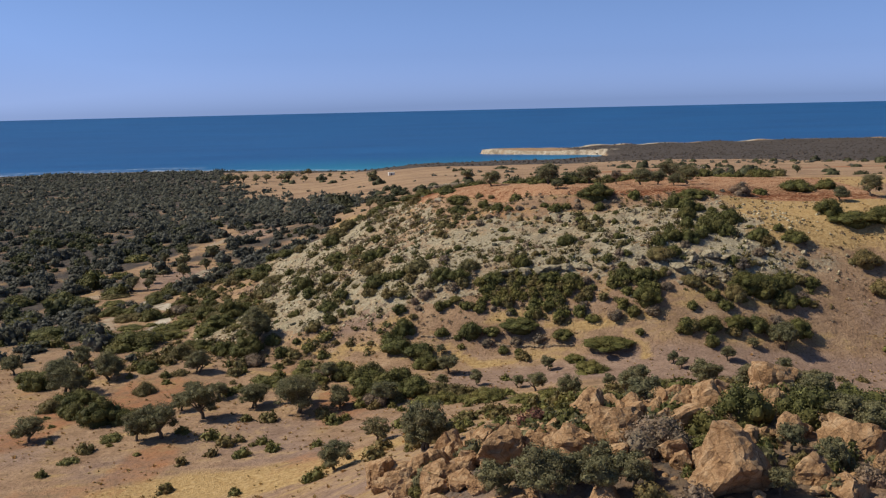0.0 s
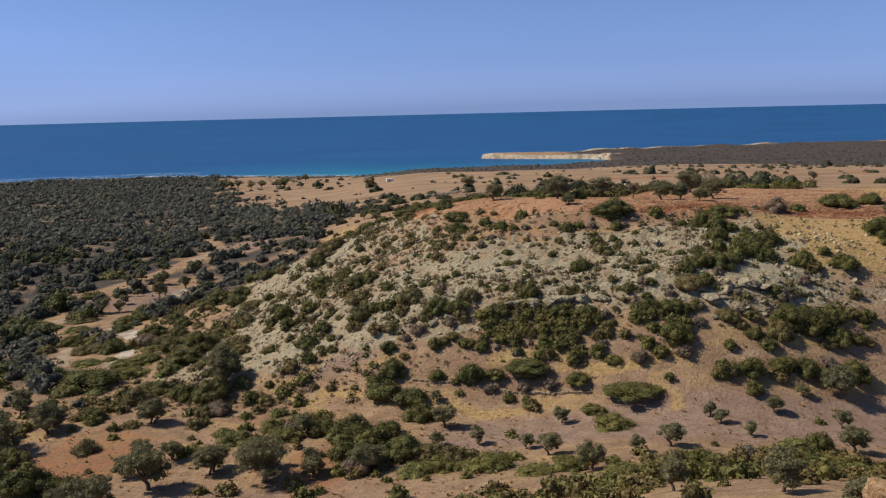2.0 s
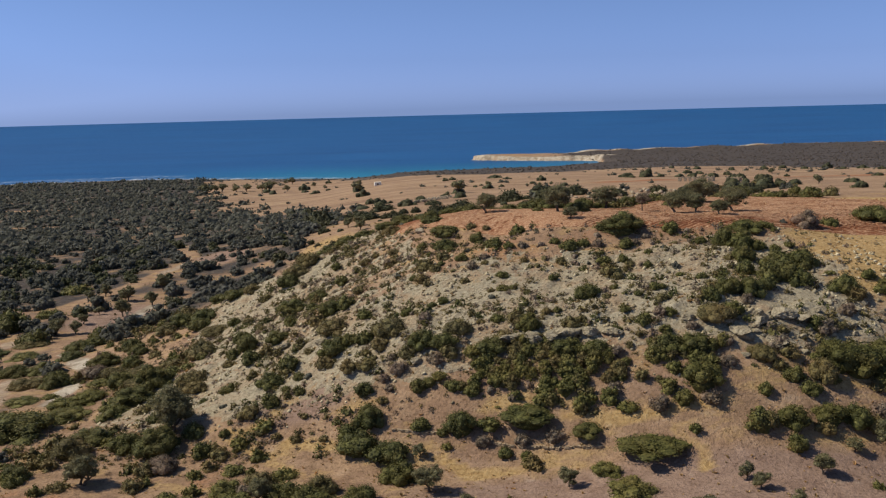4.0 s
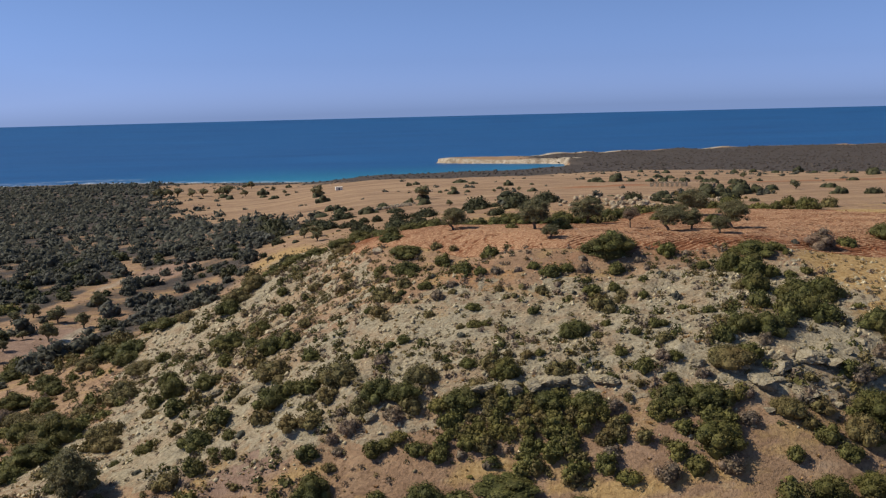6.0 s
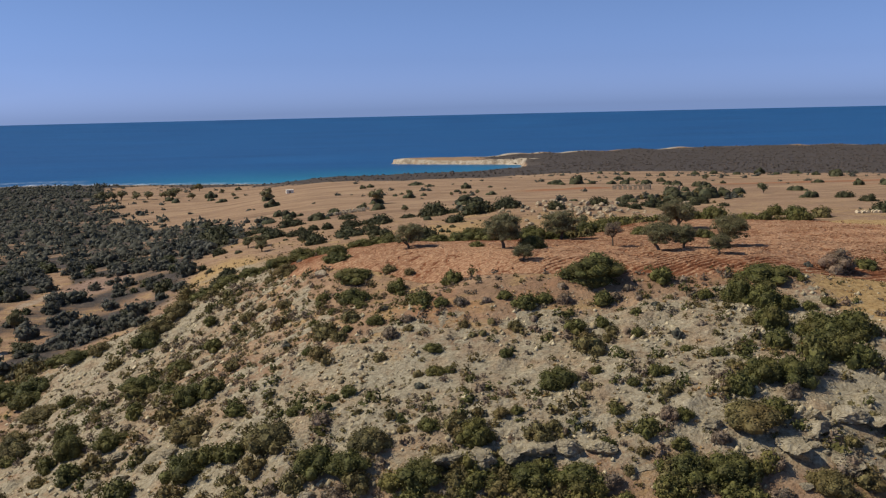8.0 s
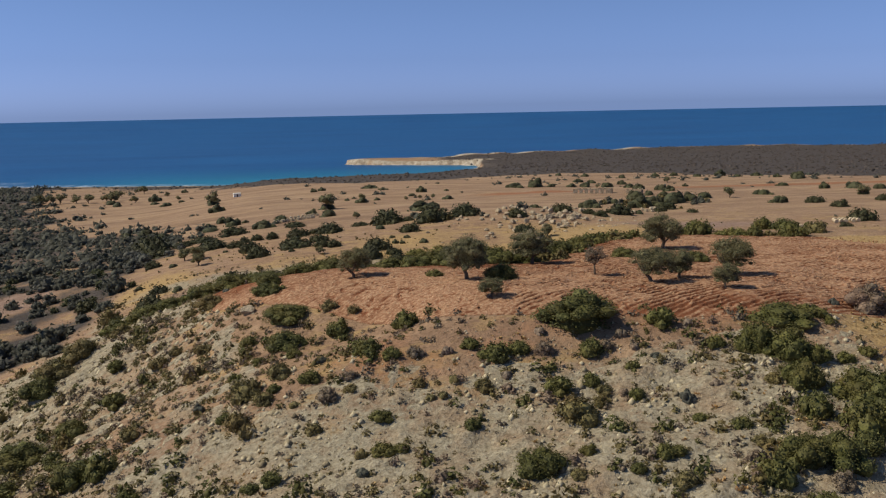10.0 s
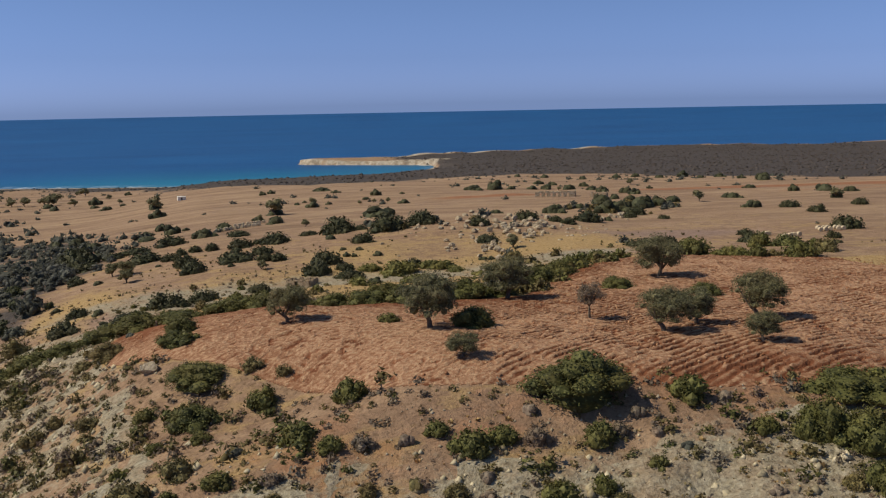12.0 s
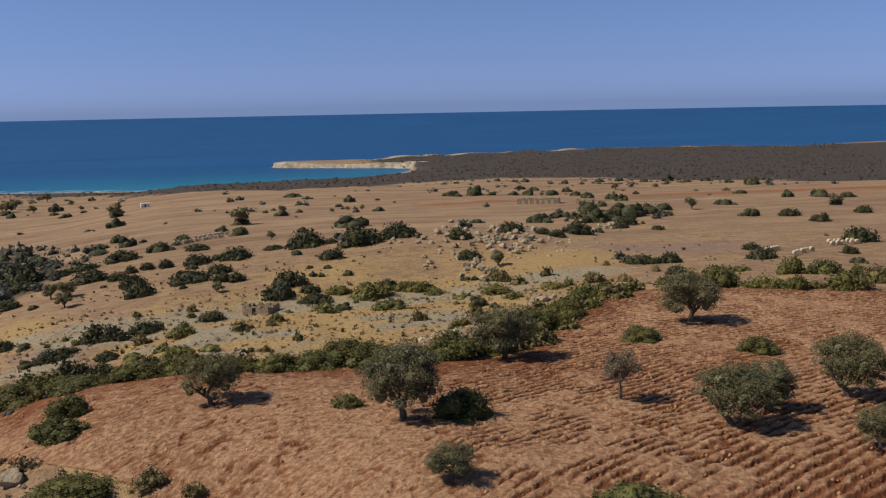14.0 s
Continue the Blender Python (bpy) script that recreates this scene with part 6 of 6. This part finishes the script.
# tufts of dry grass and thorn
def tuft_density(x, y):
    n = np.clip(1.9 * vnoise(x, y, 12, 67) - 0.4, 0, 1) * np.clip(0.3 + 1.2 * vnoise(x, y, 3, 68), 0, 1)
    return n * (1 - field_mask(x, y)) * (off_line(x, y, STREAM) > 3) * np.where(y < 240, 0.7, 1.0)


def blades(seed):
    r = np.random.default_rng(seed)
    V, F = [], []
    for k in range(9):
        a, q, h = r.random() * 6.28, 0.3 * r.random(), 0.35 + 0.4 * r.random()
        c, d = np.array([q * math.cos(a), q * math.sin(a), 0.0]), np.array([math.cos(a + 1.3), math.sin(a + 1.3), 0.0])
        tip = c * 1.9 + np.array([0, 0, h])
        V += [c - d * 0.16, c + d * 0.16, tip + d * 0.10, tip - d * 0.10]
        F.append((4 * k, 4 * k + 1, 4 * k + 2, 4 * k + 3))
    return template(np.array(V), F)


GRASS = [blades(700 + k) for k in range(6)]
x, y, r = scatter(17, 14000, (-110, 110, 95, 235), tuft_density)
merged("dry_grass", GRASS, DRY_GRASS, x, y, 0.35 + 0.5 * r.random(len(x)) ** 2, 0.35 + 0.35 * r.random(len(x)), r, "tufts of straw-coloured dry grass on the valley floor", "grass", 0.0)
x, y, r = scatter(18, 1300, (-120, 160, 330, 480), tuft_density)
merged("thorn_tufts", GRASS, LEAF_BROWN, x, y, 0.5 + 1.0 * r.random(len(x)) ** 2, 0.5 + 0.4 * r.random(len(x)), r, "low brown thorn tufts sprinkled over the plain", "tufts", 0.0)
# bushes dotted over the far plain
x, y, r = scatter(5, 2600, (-230, 640, 400, 1230), lambda x, y: (0.10 + 0.75 * (vnoise(x, y, 70, 64) > 0.66)) * (forest_mask(x, y) < 0.2) * (heath_mask(x, y) < 0.4) * np.clip((y - 560) / 400, 0.05, 0.7) + 0.25 * np.clip(1.3 - np.abs(y - 830) / 90, 0, 1) * band(x, 120, 420, 20) * (heath_mask(x, y) < 0.4))
ok = near_listed(x, y, 0.8)
x, y = x[ok], y[ok]
merged("distant_bushes", WOOD_FAR, LEAF_FAR_HAZED, x, y, 2.5 + 5.0 * r.random(len(x)) ** 2, 0.55 + 0.4 * r.random(len(x)), r, "dark bushes dotted over the distant tan plain", "bushes")


# ---- rocks ----
def boulder_mesh(name, seed, level, mat, squash=0.8, cuts=13):
    """A weathered boulder one metre across: a ball chopped by planes and roughened."""
    r = np.random.default_rng(seed)
    v, f = ICO[level]
    v = v.copy()
    for _ in range(cuts):
        d = r.normal(size=3)
        d /= np.linalg.norm(d)
        h = 0.48 + 0.32 * r.random()
        over = v @ d - h
        v -= np.outer(np.clip(over, 0, None) * 0.97, d)
    seeds = r.normal(size=(16, 3))
    seeds *= (0.55 + 0.35 * r.random((16, 1))) / np.linalg.norm(seeds, axis=1)[:, None]
    gap = np.sort(np.linalg.norm((v * (1 + 0.25 * (lumps(v * 4, 1.0, seed % 11)[:, None] - 0.5)))[:, None] - seeds[None], axis=2), axis=1)
    own = np.argmin(np.linalg.norm(v[:, None] - seeds[None], axis=2), axis=1)
    v = v * (0.88 + 0.12 * np.clip((gap[:, 1] - gap[:, 0]) / 0.10, 0, 1) + 0.16 * (r.random(16)[own] - 0.5))[:, None]
    s = 0.5 * (1 + 0.30 * (lumps(v * 2.2, 1.0, seed % 17) - 0.5) + 0.16 * (lumps(v * 7, 1.0, seed % 13 + 3) - 0.5) + 0.12 * (lumps(v * 18, 1.0, seed % 7 + 2) - 0.5))
    v = v * s[:, None] * np.array([1, 0.8 + 0.3 * r.random(), squash])
    return solid(name, v, f, [mat])


def rock(kind, me, x, y, w, spin, tall=1.0, sink=0.28, tilt=0.0, label="", group="", category="boulder"):
    ob = new(kind, me)
    z = float(ground(x, y))
    ob.matrix_world = Matrix.LocRotScale((x, y, z + w * tall * (0.36 - sink)), Euler((tilt, tilt * 0.5, spin)), (w, w, w * tall))
    return tagged(ob, label, category, group)


SMALL = [boulder_mesh("boulder", 170 + k, 3, ROCK_WARM) for k in range(6)]
WARM = [boulder_mesh("boulder", 70 + k, 4, ROCK_WARM) for k in range(6)]
PALE = [boulder_mesh("pale_boulder", 90 + k, 3, ROCK_PALE) for k in range(5)]
LEDGE = [boulder_mesh("rock_ledge", 120 + k, 4, ROCK_GREY, 0.36, 12) for k in range(3)]
rr = np.random.default_rng(77)
for k, (x, y, w) in enumerate(CRAG):
    rock("boulder", WARM[k % 6], x, y, w * (1.3 if w < 5 else 0.95), rr.random() * 6.28, 0.85 + 0.5 * rr.random(), 0.22, rr.normal() * 0.2, ("huge " if w > 3.5 else "") + "orange-tan weathered sandstone boulder on the crag", "crag boulders")
for k in range(150):
    x, y = 11 + rr.normal() * 12, 73 + rr.normal() * 7
    w = 0.8 + 2.4 * rr.random() ** 1.6
    rock("boulder", SMALL[k % 6], x, y, w, rr.random() * 6.28, 0.8 + 0.5 * rr.random(), 0.15, rr.normal() * 0.25, "orange-tan weathered sandstone boulder on the crag", "crag boulders")
for k, (x, y, w) in enumerate(KNOLL_ROCKS):
    rock("pale_boulder", PALE[k % 5], x, y, min(w * 1.15, 3.0), rr.random() * 6.28, 0.8 + 0.4 * rr.random(), 0.2, 0.0, "pale limestone boulder on the grassy knoll", "knoll boulders")
for k, (x, y, w) in enumerate(LEDGES):
    rock("rock_ledge", LEDGE[k % 3], x, y, w, rr.normal() * 0.5, 1.0 + 0.5 * rr.random(), 0.30, rr.normal() * 0.12, "grey-green limestone ledge jutting from the scarp", "rock ledges", "rock ledge")

BLOCK = [boulder_mesh("rock_block", 150 + k, 3, ROCK_GREY, 0.7, 14) for k in range(5)]
for k in range(90):
    i = rr.integers(len(ROCK_BAND) - 1)
    f = rr.random()
    x, y = (ROCK_BAND[i][j] * (1 - f) + ROCK_BAND[i + 1][j] * f for j in (0, 1))
    rock("rock_block", BLOCK[k % 5], x + rr.normal() * 1.6, y + rr.normal() * 1.8, 0.5 + 1.3 * rr.random() ** 2, rr.random() * 6.28, 0.8 + 0.5 * rr.random(), 0.2, rr.normal() * 0.2, "grey broken limestone block on the scarp", "scarp blocks", "rock")

CLUMP = []
for k in range(5):
    r = np.random.default_rng(540 + k)
    v = np.array([(1, 0, 0), (0, 1, 0), (-1, 0, 0), (0, -1, 0), (0, 0, 0.9), (0, 0, -0.6)]) * (0.35 + 0.3 * r.random((6, 1)))
    CLUMP.append(template(v, [(0, 1, 4), (1, 2, 4), (2, 3, 4), (3, 0, 4), (1, 0, 5), (2, 1, 5), (3, 2, 5), (0, 3, 5)]))
STONE = []
for k in range(6):
    r = np.random.default_rng(500 + k)
    v, f = ICO[1]
    STONE.append(template(v * (0.35 + 0.25 * r.random((len(v), 1))) * np.array([1, 0.8, 0.6]), f))
x, y, r = scatter(6, 42000, (-75, 95, 188, 345), lambda x, y: np.clip(rock_mask(x, y) * 1.2, 0, 1) * np.clip(1.6 * vnoise(x, y, 6, 71) - 0.2, 0, 1))
merged("scree", CLUMP, SCREE, x, y, 0.2 + 1.0 * r.random(len(x)) ** 3.5, 0.6 + 0.6 * r.random(len(x)), r, "grey-green limestone scree on the slope", "stones", 0.05)
x, y, r = scatter(16, 60000, (-8, 112, 228, 320), lambda x, y: (field_mask(x, y) > 0.6) * np.clip(1.5 - 1.3 * furrows(x, y), 0.1, 1) * np.clip((150 - x) / 120, 0.2, 1) * 0.7)
merged("earth_clods", CLUMP, CLOD, x, y, 0.14 + 0.30 * r.random(len(x)) ** 2, 0.7 + 0.6 * r.random(len(x)), r, "red earth clods turned up by the plough", "clods", -0.75)
x, y, r = scatter(7, 4200, (-20, 60, 50, 110), lambda x, y: np.clip(1.3 - np.hypot((x - 15) / 26, (y - 74) / 18), 0, 1) * 0.8)
merged("crag_rubble", STONE, ROCK_WARM, x, y, 0.25 + 1.2 * r.random(len(x)) ** 2.5, 0.7 + 0.6 * r.random(len(x)), r, "tan sandstone rubble between the boulders", "stones", 0.05)
x, y, r = scatter(8, 900, (40, 150, 425, 540), lambda x, y: np.clip(1.25 - np.hypot((x - 88) / 36, (y - 478) / 40), 0, 1) * np.clip(2 * vnoise(x, y, 10, 72) - 0.5, 0, 1))
merged("knoll_rubble", STONE, ROCK_PALE, x, y, 0.6 + 2.0 * r.random(len(x)) ** 2, 0.7 + 0.5 * r.random(len(x)), r, "pale limestone rubble strewn over the knoll", "stones", 0.05)
x, y, r = scatter(9, 2500, (-12, 110, 222, 238), lambda x, y: 0.35 * (1 - field_mask(x, y)))
merged("loose_stones", CLUMP, ROCK_PALE, x, y, 0.12 + 0.4 * r.random(len(x)) ** 2, 0.7 + 0.5 * r.random(len(x)), r, "loose tan stones on the earth below the field", "stones", 0.05)


# ---- bales, ruins and walls ----
def bale_mesh():
    """A round straw bale lying on its side, one metre long, with bulging ends and a rough skin."""
    r = np.random.default_rng(5)
    V, F, sides, rings = [], [], 18, ((-0.5, 0.30), (-0.5, 0.56), (-0.44, 0.62), (-0.15, 0.64), (0.15, 0.635), (0.44, 0.62), (0.5, 0.56), (0.5, 0.30))
    for k, (u, q) in enumerate(rings):
        for j in range(sides):
            a = 2 * math.pi * j / sides
            s = q * (1 + 0.04 * (r.random() - 0.5))
            V.append((u, s * math.cos(a), 0.62 + s * math.sin(a) * (0.96 if math.sin(a) < 0 else 1)))
        if k:
            b = (k - 1) * sides
            F += [(b + j, b + (j + 1) % sides, b + sides + (j + 1) % sides, b + sides + j) for j in range(sides)]
    F += [tuple(range(sides - 1, -1, -1)), tuple(range(len(V) - sides, len(V)))]
    return solid("straw_bale", V, F, [STRAW])


BALE = bale_mesh()
rb = np.random.default_rng(15)


def bale_row(a, b, n):
    for i in range(n):
        k = i / max(1, n - 1)
        x, y = a[0] + (b[0] - a[0]) * k + rb.normal() * 0.25, a[1] + (b[1] - a[1]) * k + rb.normal() * 0.4
        ob = new("straw_bale", BALE)
        ob.matrix_world = Matrix.LocRotScale((x, y, float(ground(x, y)) - 0.05), Euler((0, 0, 1.4 + rb.normal() * 0.15)), (1.2, 1.15, 1.15))
        tagged(ob, "pale round straw bale lying in a row on stubble", "bale", "straw bales")


bale_row((183.5, 437), (191, 436.3), 5)
bale_row((184.5, 440.5), (192, 440), 5)
bale_row((158.2, 416.4), (162.5, 419.5), 3)
bale_row((164.2, 421.5), (168.4, 424.8), 3)
bale_row((158.0, 430), (163, 432), 4)
bale_row((-13.2, 558), (3.8, 572), 13)
bale_row((-6.5, 577), (5.5, 585), 10)
bale_row((-101, 666), (-92, 665), 7)


def block(size, seed, rough=0.06):
    """A rough-hewn stone: a box with split, worn faces."""
    r = np.random.default_rng(seed)
    bm = bmesh.new()
    bmesh.ops.create_cube(bm, size=1)
    bmesh.ops.bevel(bm, geom=bm.edges[:], offset=0.12, segments=1, affect="EDGES")
    for v in bm.verts:
        v.co = Vector((v.co.x * size[0], v.co.y * size[1], v.co.z * size[2])) + Vector(r.normal(size=3) * rough * min(size))
    me = bpy.data.meshes.new("stone")
    bm.to_mesh(me)
    bm.free()
    me.materials.append(WALLSTONE)
    return me


STONES = [block((0.62, 0.45, 0.36), 40 + k, 0.12) for k in range(6)]


def stone_wall(pts, height, label, name="stone_wall", gaps=()):
    """A dry-stone wall along a line: courses of single stones."""
    wall = new(name)
    base = Vector((pts[0][0], pts[0][1], float(ground(*pts[0]))))
    wall.location = base
    tagged(wall, label, "wall")
    r = np.random.default_rng(int(abs(pts[0][0]) * 10))
    for (ax, ay), (bx, by) in zip(pts, pts[1:]):
        run = math.hypot(bx - ax, by - ay)
        for i in range(int(run / 0.62)):
            k = (i + 0.5) * 0.62 / run
            x, y = ax + (bx - ax) * k, ay + (by - ay) * k
            z = float(ground(x, y))
            rows = max(1, int(height / 0.34 * (0.55 + 0.8 * r.random())))
            for c in range(rows):
                if any(lo < k * run < hi and c * 0.34 < top for lo, hi, top in gaps):
                    continue
                ob = new("stone", STONES[r.integers(6)])
                ob.parent = wall
                m = Matrix.LocRotScale((x + r.normal() * 0.07, y + r.normal() * 0.07, z + 0.12 + c * 0.33), Euler((r.normal() * 0.08, r.normal() * 0.08, math.atan2(by - ay, bx - ax) + r.normal() * 0.12)), (1, 1, 1))
                ob.matrix_local = Matrix.Translation(-base) @ m
    return wall


stone_wall(((-6.3, 189.9), (-2, 188.6), (1.5, 188.0)), 0.5, "low tumbled dry-stone terrace wall in dry grass")
stone_wall(((8.5, 185.2), (12, 184.0), (17, 182.8), (24, 181.3)), 0.5, "low tumbled dry-stone terrace wall beside bushes")
stone_wall(((-59, 199.2), (-54, 198.3), (-49, 198.0)), 0.45, "low line of field stones beside the track")


def slab_wall(name, a, b, height, thick, openings, mat, label, seed=3):
    """A ruined wall with a ragged top and openings that go through it, built of upright pieces."""
    r = np.random.default_rng(seed)
    run, turn = math.hypot(b[0] - a[0], b[1] - a[1]), math.atan2(b[1] - a[1], b[0] - a[0])
    bm = bmesh.new()

    def piece(u0, u1, z0, z1):
        made = bmesh.ops.create_cube(bm, size=1)["verts"]
        for v in made:
            v.co = Vector(((u0 + u1) / 2 + v.co.x * (u1 - u0), v.co.y * thick, (z0 + z1) / 2 + v.co.z * (z1 - z0) + (r.normal() * 0.12 if v.co.z > 0 and z1 > height * 0.5 else 0)))
    u, n = 0.0, 0
    while u < run - 0.05:
        w = min(0.7 + 0.5 * r.random(), run - u)
        door = next((o for o in openings if o[0] - 0.01 <= u < o[1] - 0.05), None)
        nxt = min([o[0] for o in openings if o[0] > u + 0.01] + [run])
        if door:
            w = door[1] - u
            if door[2] > 0:
                piece(u, u + w, -0.4, door[2])
            piece(u, u + w, door[3], height * (0.9 + 0.15 * r.random()))
        else:
            w = min(w, nxt - u)
            piece(u, u + w, -0.4, height * (0.72 + 0.38 * r.random()))
        u += w
    me = bpy.data.meshes.new(name)
    bm.to_mesh(me)
    bm.free()
    me.materials.append(mat)
    ob = new(name, me)
    ob.matrix_world = Matrix.LocRotScale((a[0], a[1], float(ground((a[0] + b[0]) / 2, (a[1] + b[1]) / 2))), Euler((0, 0, turn)), None)
    return tagged(ob, label, "ruin") if label else ob


def ruin(name, corners, height, openings, mat, label):
    """Roofless walls between the corners; openings by wall."""
    base = new(name)
    base.location = (corners[0][0], corners[0][1], float(ground(*corners[0])))
    tagged(base, label, "ruin")
    for k, (a, b) in enumerate(zip(corners, corners[1:])):
        w = slab_wall("wall", a, b, height, 0.55, openings.get(k, ()), mat, "", 3 + k)
        w.parent = base
        w.matrix_parent_inverse = Matrix.Translation(base.location).inverted()
    return base


ruin("ruined_hut", ((13.0, 405.5), (18.6, 402.8), (21.0, 407.6), (15.4, 410.3), (13.0, 405.5)), 1.7, {0: ((2.2, 3.2, 0.0, 1.4),)}, WALLSTONE, "roofless tumbled stone hut in yellow grass")
ruin("ruined_farmstead", ((153, 668), (174, 662), (177, 670)), 3.2, {0: tuple((2.5 + 3.0 * i, 3.6 + 3.0 * i, 0.0, 2.2) for i in range(6))}, ROCK_PALE, "row of roofless tan stone walls with dark doorways")
ruin("ruined_barn", ((176, 641), (183, 637), (186, 643), (179, 647), (176, 641)), 2.6, {0: ((1.5, 2.6, 0.0, 1.9), (4.6, 5.6, 0.8, 1.9))}, WALLSTONE, "brown roofless stone barn among dark bushes")


def hut(name, x, y, size, label):
    """A small flat-roofed hut: four walls, a roof slab, a door and a window."""
    w, d, h = size
    base = new(name)
    base.matrix_world = pose(x, y, float(ground(x, y)) - 0.1, 0, 0, 12)
    tagged(base, label, "hut")

    def part_box(nm, lo, hi, mat, parent):
        bm = bmesh.new()
        bmesh.ops.create_cube(bm, size=1)
        for v in bm.verts:
            v.co = Vector([(lo[i] + hi[i]) / 2 + v.co[i] * (hi[i] - lo[i]) for i in range(3)])
        bmesh.ops.bevel(bm, geom=bm.edges[:], offset=0.03, segments=1, affect="EDGES")
        me = bpy.data.meshes.new(nm)
        bm.to_mesh(me)
        bm.free()
        me.materials.append(mat)
        ob = new(nm, me)
        ob.parent = parent
        return ob
    part_box("wall", (-w / 2, -d / 2, 0), (-0.5, -d / 2 + 0.3, h), PLASTER, base)
    part_box("wall", (0.5, -d / 2, 0), (w / 2, -d / 2 + 0.3, h), PLASTER, base)
    part_box("wall", (-0.497, -d / 2, 2.1), (0.497, -d / 2 + 0.3, h), PLASTER, base)
    part_box("wall", (-w / 2, d / 2 - 0.3, 0), (w / 2, d / 2, h), PLASTER, base)
    part_box("wall", (-w / 2, -d / 2 + 0.303, 0), (-w / 2 + 0.3, d / 2 - 0.303, h), PLASTER, base)
    part_box("wall", (w / 2 - 0.3, -d / 2 + 0.303, 0), (w / 2, d / 2 - 0.303, h), PLASTER, base)
    part_box("roof", (-w / 2 - 0.15, -d / 2 - 0.15, h + 0.003), (w / 2 + 0.15, d / 2 + 0.15, h + 0.22), PLASTER, base)
    part_box("door", (-0.49, -d / 2 + 0.1, 0), (0.49, -d / 2 + 0.16, 2.09), DARKWOOD, base)
    return base


hut("farm_hut", -53, 846, (5.5, 4, 2.6), "small whitewashed hut on the dry plain")
hut("beach_hut", -12, 1255, (7, 4, 2.8), "pale flat-roofed hut near the beach")
